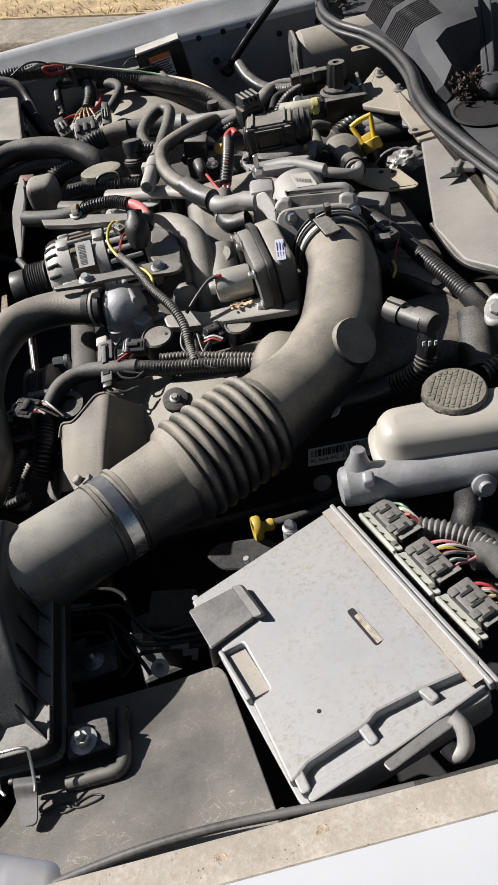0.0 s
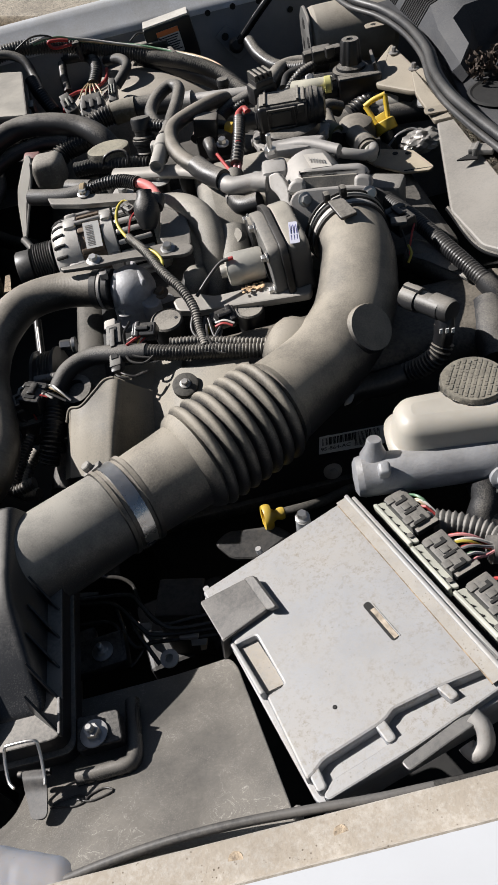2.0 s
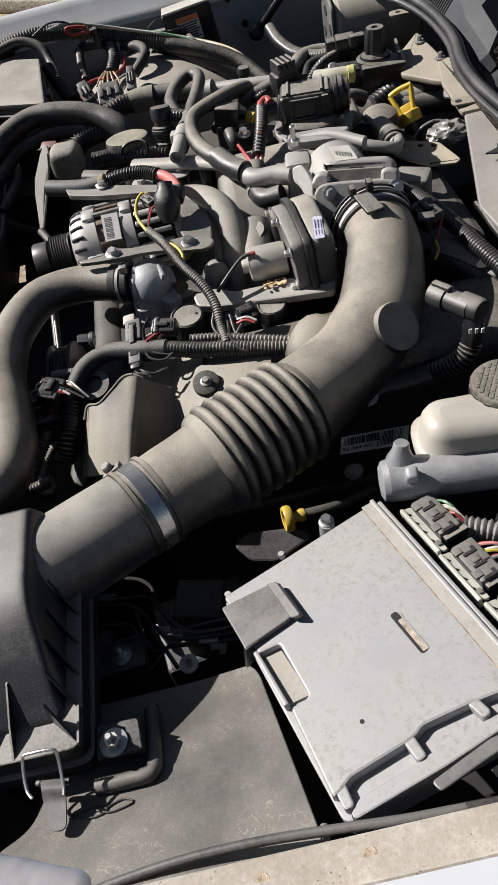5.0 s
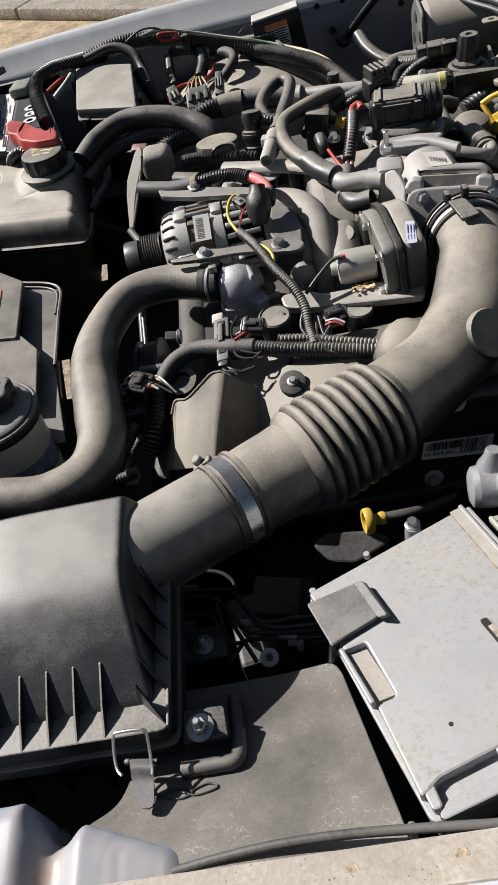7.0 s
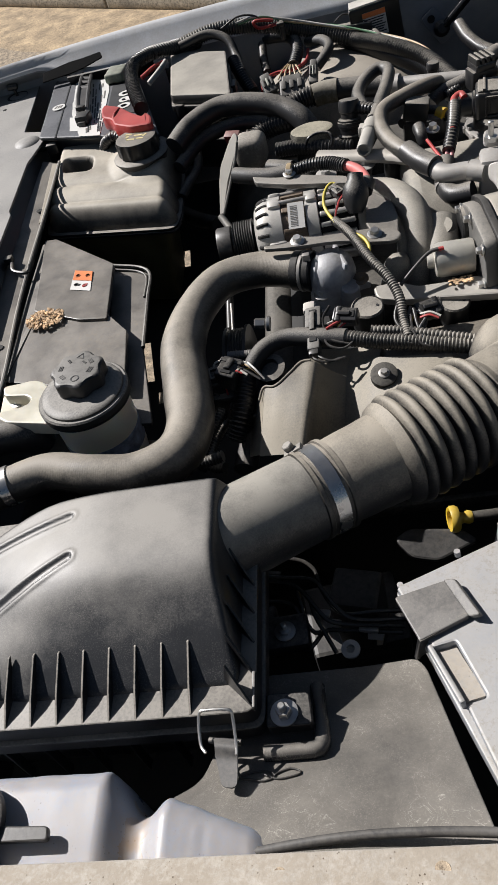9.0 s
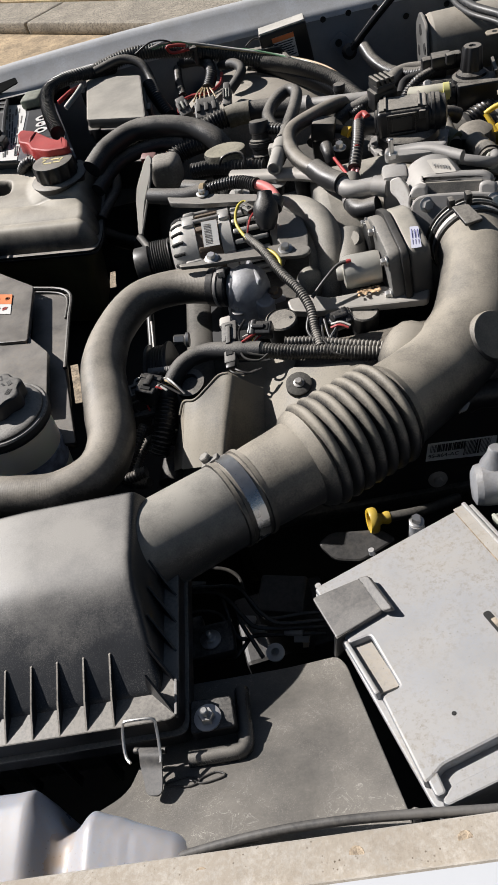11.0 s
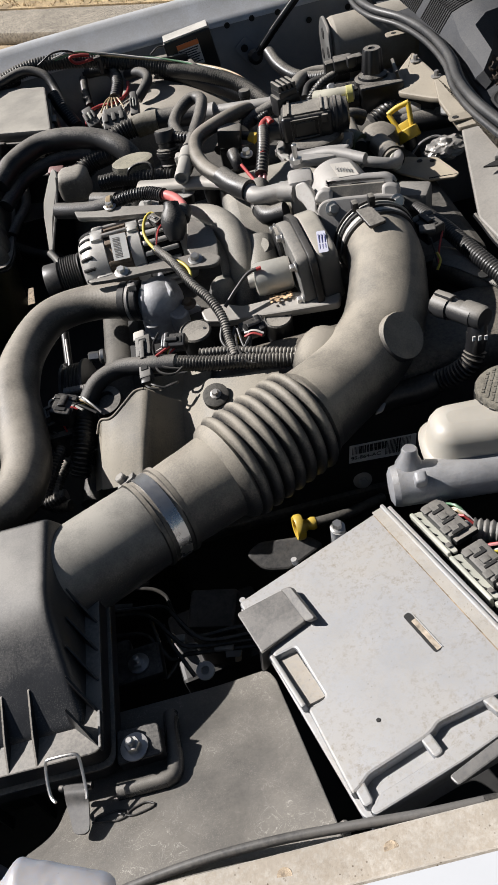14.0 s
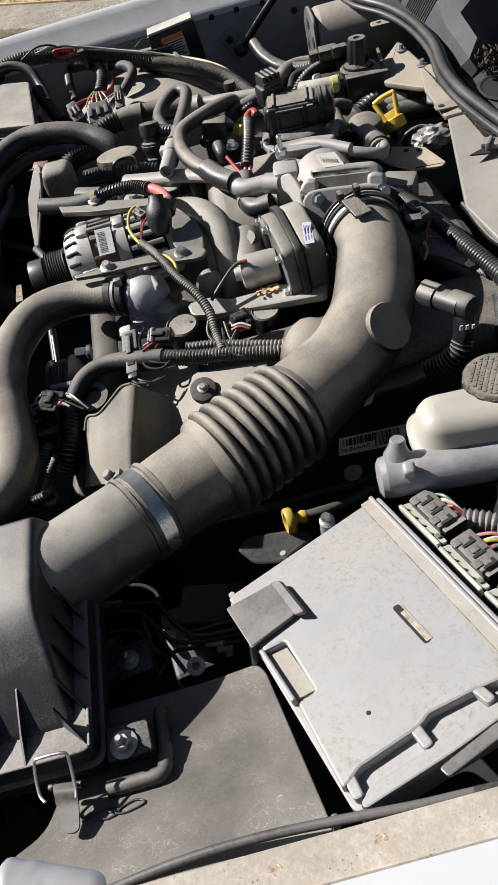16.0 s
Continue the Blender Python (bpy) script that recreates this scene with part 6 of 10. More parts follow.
GREY_SUPPORT = surface("grey_support_plastic", (0.13, 0.13, 0.128), 0.4, dust=0.75, patch=5, settle=-0.2, dust_col=(0.36, 0.34, 0.31), lie=(0.2, 0.95))
SUP = thing("radiator_support_panel", (-0.75, 1.2, 0.88), "dusty grey plastic radiator support cover panel", "support panel", kind="structure")
part("panel", plate([(-0.9667, 1.9769, 0.8950), (-0.8958, 1.9505, 0.8950), (-0.7657, 1.8959, 0.8950), (-0.7326, 1.5715, 0.8950), (-0.6878, 1.5522, 0.8950), (-0.6731, 1.5155, 0.8950), (-0.6773, 1.4733, 0.8950), (-0.6865, 1.4083, 0.8950), (-0.6750, 1.2165, 0.8950), (-0.6680, 1.2020, 0.8950), (-0.6606, 1.0541, 0.8950), (-0.6524, 0.8940, 0.8950), (-0.98, 0.95, 0.895), (-0.98, 1.72, 0.895)], 0.005, 0.004), GREY_SUPPORT, SUP)
part("back_fold", plate([(-0.8943, 1.9470, 0.8960), (-0.7635, 1.8883, 0.8960), (-0.7348, 1.8322, 0.9250), (-0.8565, 1.8732, 0.9250)], 0.004, 0, 0.0005, (0, -1, 0.5)), PLASTIC_DUSTY, SUP)
part("panel_front", plate([(-0.6531, 0.8887, 0.8940), (-0.5977, 0.6620, 0.8940), (-0.98, 0.3, 0.894), (-0.98, 0.94, 0.894)], 0.006, 0.002), PLASTIC_DUSTY, SUP)
part("hole", disc(0.005, 0.001, zaxis((-0.8217, 1.7320, 0.8950), (0, 0, 1))), VOID, SUP)
hk = Vector((-0.8076, 1.8054, 0.8950))
# flat black disc; the shifted floor leaves a crescent as the rim's painted shadow
rec = part("recess", lathe([(0.026, 0.0002), (0.026, 0.0008), (0, 0.0008)], 30, zaxis(hk, (0, 0, 1))), VOID, SUP)
part("recess_floor", lathe([(0.022, 0.0009), (0.022, 0.0014), (0, 0.0014)], 30, zaxis(hk + Vector((0.004, -0.004, 0)), (0, 0, 1))), GREY_SUPPORT, rec)
part("stud", merge(tube([hk, hk + Vector((-0.002, 0, 0.018))], 0.004, 10), box(0.026, 0.017, 0.012, pose(*(hk + Vector((-0.004, 0, 0.016))), 0, 6, 10), 0.004, 3)), PLASTIC, SUP, "black stud in a round recess")
part("dome", lathe([(0.030, -0.002), (0.026, 0.003), (0.014, 0.007), (0, 0.008)], 24, zaxis((-0.7123, 1.5126, 0.8940), (0, 0, 1))), GREY_SUPPORT, SUP)
FLAP = thing("splash_flap", (-0.7007, 1.9087, 0.9000), "black rubber splash flap along the fender", "flap")
FLAP_RUBBER = surface("matt_black_flap", (0.006, 0.006, 0.006), 0.92, bump=0.2)
FLAP_RUBBER.node_tree.nodes["Principled BSDF"].inputs["Specular IOR Level"].default_value = 0.08
part("flap", plate([(-0.7233, 1.7900, 0.9366), (-0.6577, 1.8000, 0.9409), (-0.6188, 1.8000, 0.9435), (-0.5794, 1.8000, 0.9506), (-0.5745, 1.7900, 0.9361), (-0.6190, 1.7750, 0.9340), (-0.6520, 1.7720, 0.9273), (-0.6840, 1.7720, 0.9243), (-0.7240, 1.7720, 0.9191)], 0.003, 0.003, 0.001, (-0.2, -1, 0.6)), FLAP_RUBBER, FLAP)
CH = thing("radiator_channel", (-0.62, 1.0, 0.80), "black radiator top channel with a pale edge rail", "channel", kind="structure")
part("side_wall", plate([(-0.6923, 1.4827, 0.8890), (-0.6929, 1.4233, 0.8890), (-0.6802, 1.2249, 0.8890), (-0.6698, 1.0579, 0.8890), (-0.6474, 0.8099, 0.8890), (-0.6398, 0.8391, 0.8620), (-0.6563, 1.0712, 0.8660), (-0.6599, 1.2504, 0.8700), (-0.6722, 1.4485, 0.8720)], 0.004, 0, 0.0005, (1, 0, 0.5)), PLASTIC, CH)
part("trough", plate([(-0.6734, 1.4540, 0.8720), (-0.6341, 1.4316, 0.8720), (-0.6156, 1.0728, 0.8640), (-0.5898, 0.7794, 0.8560), (-0.5905, 0.7191, 0.8550), (-0.6270, 0.7266, 0.8550), (-0.6398, 0.8391, 0.8620), (-0.6575, 1.0716, 0.8660)], 0.012, 0.002), SHROUD, CH)
part("rail", tube([(-0.6288, 1.4243, 0.8780), (-0.6170, 1.2271, 0.8740), (-0.6120, 1.0657, 0.8680), (-0.6040, 0.9419, 0.8640), (-0.5881, 0.7769, 0.8580), (-0.5878, 0.7229, 0.8560)], 0.0028, 8, 0.02), BRACKET, CH, "thin pale metal edge rail")
part("rail_strip", plate([(-0.6459, 1.4263, 0.8760), (-0.6317, 1.4224, 0.8760), (-0.6197, 1.2038, 0.8710), (-0.6253, 1.1979, 0.8700)], 0.003, 0.001), COWL, CH)
part("end_clip", merge(box(0.024, 0.018, 0.020, pose(*Vector((-0.6547, 1.4883, 0.8720))), 0.003), box(0.030, 0.022, 0.012, pose(*Vector((-0.6874, 1.5048, 0.8750))), 0.003)), PLASTIC, CH)
part("clip", merge(tube([(-0.6422, 1.0715, 0.8740), (-0.6342, 1.0487, 0.8720), (-0.6081, 1.0386, 0.8710), (-0.6090, 1.0571, 0.8720)], 0.003, 8), box(0.014, 0.014, 0.012, pose(*Vector((-0.6483, 1.0795, 0.8700))), 0.002)), PLASTIC, CH)
for q in ((-0.6338, 1.2457, 0.8705), (-0.6134, 0.8598, 0.8595)):
    part("hole", disc(0.006, 0.001, zaxis(q, (0, 0, 1))), VOID, CH)
# plain boxes, near-black for the shade below the shroud
CORE = thing("radiator_core", (-0.70, 0.85, 0.50), "radiator core below the shroud, near-black for shade", "radiator", kind="structure")
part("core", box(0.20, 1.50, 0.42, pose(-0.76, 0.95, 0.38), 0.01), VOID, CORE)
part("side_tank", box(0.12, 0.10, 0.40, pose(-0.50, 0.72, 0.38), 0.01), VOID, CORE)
# box added only to hide the ground between air box and washer bottle
part("ground_mask", box(0.30, 0.78, 0.42, pose(-0.70, 0.565, 0.36), 0.01), VOID, CORE)
hose("return_hose", [(-0.6079, 0.6490, 0.8680), (-0.5553, 0.6566, 0.8680), (-0.5191, 0.6611, 0.8620), (-0.5085, 0.6656, 0.8400)], 0.022, RUBBER, "short thick black rubber hose", n=18)
solid("reservoir_bracket", plate([(-0.5827, 0.6941, 0.8660), (-0.5341, 0.6792, 0.8660), (-0.5343, 0.6613, 0.8660), (-0.5747, 0.6661, 0.8660)], 0.004, 0.002), BRACKET, "dusty grey steel reservoir bracket", "bracket")

# ---- engine ----
ENG = thing("engine_block", (0.05, 1.0, 0.35), "grimy engine block under hoses and covers, near-black for shade", "engine")
# block's near-black colour stands for shade between the parts above
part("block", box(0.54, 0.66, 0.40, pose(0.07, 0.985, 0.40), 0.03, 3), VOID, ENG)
part("valley", box(0.46, 0.34, 0.06, pose(0.10, 1.0, 0.795), 0.012), IRON, ENG)
part("front_cover", box(0.05, 0.52, 0.42, pose(-0.205, 0.98, 0.38), 0.02, 3), IRON, ENG)
part("far_valve_cover", side_prism([(0.0, 0.0), (0.15, -0.06), (0.17, 0.04), (0.10, 0.085), (0.02, 0.085)], 0.46, pose(0.08, 1.22, 0.775), 0.015, 3), IRON, ENG)

GROMMET = surface("matt_black_grommet", (0.012, 0.012, 0.011), 0.75, dust=0.22, bump=0.2)
VC = thing("valve_cover", (0.05, 0.65, 0.62), "black dusty valve cover with part-number tag and timing bulge", "valve cover")
part("cover", side_prism([(0.0, 0.0), (0.11, 0.0), (0.125, 0.19), (0.10, 0.205), (0.015, 0.200), (0.0, 0.18)], 0.42, pose(0.135, 0.628, 0.665), 0.010, 3), surface("pebbled_black_cover", (0.018, 0.018, 0.018), 0.5, dust=0.42, grain=260, bump=0.9, settle=-0.2, lie=(0.0, 0.9), dust_col=(0.36, 0.31, 0.24)), VC)
part("base_flange", box(0.53, 0.13, 0.02, pose(0.075, 0.685, 0.655), 0.004), IRON, VC)


def faces(polys, thick=0.0):
    """A folded sheet of flat facets."""
    b = bmesh.new()
    for poly in polys:
        b.faces.new([b.verts.new(p) for p in poly])
    bmesh.ops.remove_doubles(b, verts=b.verts[:], dist=0.0008)
    return b


bul = sheet(skin([[(-0.2121, 0.6736, 0.8680), (-0.2183, 0.6344, 0.8520), (-0.2253, 0.5956, 0.8340)],
             [(-0.1976, 0.6659, 0.8730), (-0.2022, 0.6305, 0.8600), (-0.2102, 0.5905, 0.8380)],
             [(-0.1794, 0.6769, 0.8800), (-0.1864, 0.6283, 0.8640), (-0.1957, 0.5864, 0.8410)],
             [(-0.1631, 0.6891, 0.8850), (-0.1726, 0.6289, 0.8680), (-0.1829, 0.5837, 0.8430)],
             [(-0.1525, 0.6880, 0.8860), (-0.1625, 0.6292, 0.8690), (-0.1740, 0.5829, 0.8440)],
             [(-0.1460, 0.6868, 0.8830), (-0.1565, 0.6330, 0.8640), (-0.1690, 0.5880, 0.8370)],
             [(-0.1400, 0.6890, 0.8740), (-0.1500, 0.6400, 0.8480), (-0.1630, 0.5980, 0.8200)],
             [(-0.1290, 0.6900, 0.8620), (-0.1390, 0.6480, 0.8300), (-0.1530, 0.6100, 0.7980)],
             [(-0.1150, 0.6880, 0.8520), (-0.1240, 0.6480, 0.8180), (-0.1400, 0.6120, 0.7850)]], 5), 0.003)
part("timing_bulge", bul, TIMING, VC, "tan-dusted rounded timing end of the cover", sharp=75)
part("timing_end", faces([[(-0.2125, 0.6738, 0.8670), (-0.2253, 0.5974, 0.8340), (-0.2620, 0.6636, 0.7600), (-0.2452, 0.7387, 0.8000)]]), TIMING, VC)
part("rim", tube([(-0.2215, 0.6660, 0.8560), (-0.2135, 0.6745, 0.8680), (-0.1985, 0.6680, 0.8735), (-0.1800, 0.6785, 0.8805), (-0.1640, 0.6900, 0.8855), (-0.1530, 0.6890, 0.8865)], 0.0016, 10, 0.004), TIMING, VC, "pale moulded rim of the timing end")
part("shoulder", faces([[(-0.1150, 0.6880, 0.8520), (-0.0737, 0.6897, 0.8740), (-0.0671, 0.6024, 0.8580), (-0.1240, 0.6480, 0.8180)], [(-0.1240, 0.6480, 0.8180), (-0.0671, 0.6024, 0.8580), (-0.1400, 0.6120, 0.7850)],
                        [(-0.0737, 0.6897, 0.8740), (0.0080, 0.6690, 0.8800), (-0.0091, 0.5939, 0.8620), (-0.0671, 0.6024, 0.8580)],
                        [(-0.1531, 0.6890, 0.8850), (-0.1400, 0.6890, 0.8740), (-0.1290, 0.6900, 0.8620), (-0.1150, 0.6880, 0.8520), (-0.1050, 0.7300, 0.8600), (-0.1560, 0.7400, 0.8600)],
                        [(-0.1150, 0.6880, 0.8520), (-0.0737, 0.6897, 0.8740), (-0.0650, 0.7250, 0.8690), (-0.1050, 0.7300, 0.8600)]]), TIMING, VC)
tagp = part("part_tag", plate([(0.0705, 0.6270, 0.7612), (0.1560, 0.6270, 0.7534), (0.1530, 0.6270, 0.7198), (0.0665, 0.6270, 0.7297)], 0.0008, 0.0008, 0, (0, -1, 0)), surface("clean_white_tag", (0.85, 0.85, 0.83), 0.5, vary=0.04, bump=0.0), VC, "white barcode tag")
rng = random.Random(2)
for k in range(44):
    a = k / 24
    q0, q1 = Vector((0.0737, 0.6260, 0.7588)), Vector((0.1151, 0.6260, 0.7558))
    q2 = Vector((0.0720, 0.6260, 0.7454))
    wdt = rng.choice((0.0006, 0.001, 0.0016))
    c_ = q0.lerp(q1, a)
    dn = (q2 - q0) * (1.0 if k < 25 else 1.9)
    bar = bmesh.new()
    e_ = (q1 - q0).normalized() * wdt
    bar.faces.new([bar.verts.new(p) for p in (c_, c_ + e_, c_ + e_ + dn, c_ + dn)])
    part("barcode_bar", bar, INK, tagp, smooth=False)


def lettering(text, size, m, material, parent, name="lettering"):
    cu = bpy.data.curves.new(name, "FONT")
    cu.body, cu.size, cu.extrude, cu.align_y = text, size, 0.0001, "CENTER"
    tmp = bpy.data.objects.new(name, cu)
    me = bpy.data.meshes.new_from_object(tmp)
    bpy.data.objects.remove(tmp)
    b = bmesh.new()
    b.from_mesh(me)
    b.transform(m)
    return part(name, b, material, parent, smooth=False)


tx = (Vector((0.1151, 0.6260, 0.7558)) - Vector((0.0737, 0.6260, 0.7588))).normalized()
lettering("9S-864-AC", 0.0088, axes((0.0696, 0.6258, 0.7388), tx, tx.cross(Vector((0, 0.0, 1))) * 1.0), INK, tagp)
bolt_part(VC, (0.0811, 0.6260, 0.6926), (0, -1, 0.25), 0.006, 0.006, 0.0125, ALLOY_BRIGHT)
part("grommet", lathe([(0.0155, -0.004), (0.0155, 0.004), (0.0125, 0.0055), (0, 0.0055)], 28, zaxis((-0.0715, 0.6600, 0.8705), (0, -0.35, 1))), GROMMET, VC)
bolt_part(VC, (-0.0712, 0.6582, 0.8755), (0, -0.35, 1), 0.0042, 0.005, 0.0065, STEEL_GREY)
part("grommet", lathe([(0.020, 0), (0.020, 0.012), (0.012, 0.013), (0.011, 0.006), (0, 0.006)], 24, zaxis((-0.2067, 0.7202, 0.8500), (-0.1, -0.3, 1))), PLASTIC, VC)

# pulleys and belt at the front of the engine
PUL = thing("crank_pulley", (-0.27, 0.80, 0.70), "black ribbed drive pulley with belt", "pulley")
part("wheel", lathe([(0.02, 0), (0.085, 0.0), (0.085, 0.004), (0.080, 0.006), (0.080, 0.026), (0.085, 0.028), (0.085, 0.032), (0.02, 0.032)], 40, zaxis((-0.275, 0.80, 0.765), (1, 0, 0), (0, 1, 0))), RUBBER_CLEAN, PUL)
part("hub", lathe([(0.03, 0), (0.03, 0.05), (0, 0.05)], 24, zaxis((-0.26, 0.80, 0.765), (1, 0, 0), (0, 1, 0))), STEEL_GREY, PUL)
for k in range(5):
    part("groove", lathe([(0.0805, 0.008 + 0.004 * k), (0.082, 0.010 + 0.004 * k), (0.0805, 0.0115 + 0.004 * k)], 40, zaxis((-0.275, 0.80, 0.765), (1, 0, 0), (0, 1, 0))), RUBBER_CLEAN, PUL)
solid("support_stud", tube([(-0.2647, 0.7670, 0.8500), (-0.2330, 0.7612, 0.8520)], 0.0058, 12, ridge=(0.003, 0.12)), STEEL_GREY, "grey threaded steel stud", "stud")
hose("drive_belt", [(-0.2741, 0.9281, 0.8300), (-0.2759, 0.8847, 0.8100), (-0.2780, 0.8433, 0.7900)], 0.006, RUBBER_CLEAN, "black ribbed drive belt edge", "belt", n=8)
hose("belt_guide", [(-0.2660, 0.8881, 0.8450), (-0.2650, 0.8496, 0.8350), (-0.2649, 0.8108, 0.8250)], 0.0022, STEEL_GREY, "bright steel edge beside the belt", "guide", n=8)
solid("front_bolt", merge(disc(0.007, 0.014, zaxis((-0.2136, 0.8099, 0.8600), (-1, 0.1, 0.1)), 6), disc(0.010, 0.005, zaxis((-0.2065, 0.8069, 0.8600), (-1, 0.1, 0.1)), 20)), STEEL, "zinc hexagon bolt with flange", "bolt")

# ---- alternator ----
ALT = thing("alternator", (-0.13, 0.965, 0.80), "bright cast aluminium alternator with vent slots and copper windings", "alternator")
ax = Vector((1.0, 0.02, 0.0)).normalized()
a0 = Vector((-0.2190, 0.9740, 0.8880))
am = zaxis(a0, ax, (0, 1, 0))
part("front_housing", lathe([(0.018, -0.004), (0.0260, 0.0), (0.0400, 0.003), (0.0490, 0.009), (0.0528, 0.018), (0.0535, 0.030), (0.0535, 0.042), (0.0480, 0.043)], 48, am), ALLOY_BRIGHT, ALT)
part("stator", lathe([(0.0464, 0.038), (0.0500, 0.040), (0.0500, 0.080), (0.0464, 0.082)], 40, am), COPPER, ALT, "brown laminated stator core")
part("rear_band", lathe([(0.0480, 0.076), (0.0532, 0.077), (0.0536, 0.093), (0.0480, 0.094)], 44, am), ALLOY_BRIGHT, ALT)
part("rear_ring", lathe([(0.0448, 0.146), (0.0512, 0.147), (0.0480, 0.156), (0.0400, 0.160), (0, 0.161)], 40, am), ALLOY_BRIGHT, ALT)
part("winding", lathe([(0.0320, 0.008), (0.0416, 0.012), (0.0448, 0.03), (0.0456, 0.10), (0.0432, 0.145), (0, 0.146)], 32, am), VOID, ALT)
for k in range(15):
    ang = math.radians(-125 + 17 * k)
    up = Vector((0, math.sin(ang), math.cos(ang)))
    part("front_slot", tube([a0 + ax * 0.0078 + up * 0.0468, a0 + ax * 0.013 + up * 0.0502, a0 + ax * 0.0235 + up * 0.0524], 0.0028, 8, 0.003), VOID, ALT)
    part("rear_fin", box(0.0480, 0.0065, 0.007, axes(a0 + ax * 0.120 + up * 0.0498, ax, up), 0.0016, base=False), ALLOY_BRIGHT, ALT)
    if k % 2 == 0:
        part("stator_tie", box(0.0320, 0.0075, 0.005, axes(a0 + ax * 0.06 + up * 0.0512, ax, up), 0.001, base=False), COPPER, ALT)
for ang in (-8, 32):
    up = Vector((0, math.sin(math.radians(ang)), math.cos(math.radians(ang))))
    part("through_bolt", tube([a0 + ax * 0.030 + up * 0.0540, a0 + ax * 0.094 + up * 0.0540], 0.0036, 10, 0.01), STEEL_GREY, ALT)
for ang, x_, w in ((-8, 0.034, 0.018), (-8, 0.086, 0.016), (32, 0.034, 0.018), (-78, 0.034, 0.026), (-78, 0.088, 0.016)):
    up = Vector((0, math.sin(math.radians(ang)), math.cos(math.radians(ang))))
    part("bolt_ear", box(w, 0.018, 0.010, axes(a0 + ax * x_ + up * 0.0530, ax, up), 0.004, base=False), ALLOY_BRIGHT, ALT)
upl = Vector((0, math.sin(math.radians(-36)), math.cos(math.radians(-36))))
lbm = axes(a0 + ax * 0.064 + upl * 0.0540, ax, upl) @ pose(0, 0, 0, 0, 0, -3)
lb = part("barcode_label", box(0.0225, 0.038, 0.001, lbm, 0), WHITE, ALT, "white barcode label")
for k in range(13):
    part("print_bar", box(0.010, 0.0007 + 0.0004 * (k % 3), 0.0004, lbm @ pose(-0.003, -0.015 + 0.0024 * k, 0.0009), 0), GREY_PLUG, lb)
part("pulley", lathe([(0.014, -0.058), (0.0255, -0.057), (0.0270, -0.055), (0.0270, -0.036), (0.023, -0.034), (0.023, -0.032)] + [p for k in range(8) for p in ((0.0318, -0.031 + 0.0034 * k), (0.0300, -0.0293 + 0.0034 * k))] + [(0.0318, -0.003), (0.018, -0.002)], 36, am), RUBBER_CLEAN, ALT, "black ribbed belt pulley")
brk = plate([(-0.2020, 0.8830, 0.930), (-0.1730, 0.8790, 0.931), (-0.1630, 0.8830, 0.932), (-0.1500, 0.8880, 0.932), (-0.1310, 0.8800, 0.933), (-0.0910, 0.8750, 0.934), (-0.0600, 0.8730, 0.935), (-0.0290, 0.8590, 0.935), (-0.0230, 0.8460, 0.935), (-0.0290, 0.8350, 0.935), (-0.0380, 0.8335, 0.935), (-0.0630, 0.8410, 0.935), (-0.0920, 0.8550, 0.934), (-0.1170, 0.8610, 0.933), (-0.1470, 0.8640, 0.932), (-0.1730, 0.8680, 0.931), (-0.2000, 0.8750, 0.930)], 0.006, 0.005, 0.002)
part("lower_bracket", brk, DARK_BRACKET, ALT, "dusty grey steel adjusting bracket")
part("bracket_web", plate([(-0.0560, 0.9670, 0.9320), (-0.0410, 0.9660, 0.9320), (-0.0250, 0.9440, 0.9320), (-0.0220, 0.8930, 0.9320), (-0.0260, 0.8560, 0.9315), (-0.0600, 0.8700, 0.9315), (-0.0650, 0.8920, 0.9320)], 0.005, 0.006, 0.002), DARK_BRACKET, ALT)
part("upper_bracket", plate([(-0.2150, 1.0509, 0.9480), (-0.1637, 1.0332, 0.9500), (-0.0802, 0.9906, 0.9500), (-0.0734, 0.9697, 0.9500), (-0.1649, 1.0061, 0.9480), (-0.2103, 1.0309, 0.9460)], 0.008, 0.005), BRACKET, ALT)
bolt_part(ALT, (-0.1550, 0.8760, 0.9325), (0, -0.2, 1), 0.006, 0.006, 0.0095)
bolt_part(ALT, (-0.0560, 0.8540, 0.9355), (0, -0.2, 1), 0.006, 0.006, 0.0095)
bolt_part(ALT, (-0.1588, 1.0266, 0.9520), (0, -0.2, 1), 0.006, 0.006, 0.0095)
part("terminal_boot", lathe([(0.009, 0.0), (0.0145, 0.010), (0.0175, 0.022), (0.016, 0.034), (0.011, 0.042), (0.010, 0.050), (0, 0.050)], 24, zaxis((-0.0751, 0.9047, 0.9400), (0.12, 0.55, 0.75))), RUBBER, ALT, "black rubber terminal boot")
part("terminal_stem", tube([(-0.0603, 0.9263, 0.9570), (-0.0542, 0.9413, 0.9620)], 0.011, 14), RUBBER, ALT)
cab = hose("alternator_cable", [(-0.0542, 0.9413, 0.9620), (-0.0599, 0.9697, 0.9620), (-0.0718, 0.9943, 0.9600), (-0.0813, 1.0032, 0.9600)], 0.0068, PINK, "faded pink-red battery cable sleeve", "cable", n=12)
hose("cable_conduit", [(-0.0782, 0.9996, 0.9600), (-0.1011, 1.0220, 0.9580), (-0.1317, 1.0326, 0.9550), (-0.1550, 1.0355, 0.9500)], 0.0098, CONDUIT, "black corrugated cable conduit", ridge=(0.0045, 0.18))
hose("cable_sleeve", [(-0.1550, 1.0355, 0.9500), (-0.1829, 1.0444, 0.9450), (-0.2194, 1.0647, 0.9420), (-0.2421, 1.0809, 0.9400)], 0.0120, TAPE, "black taped cable sleeve", n=14)
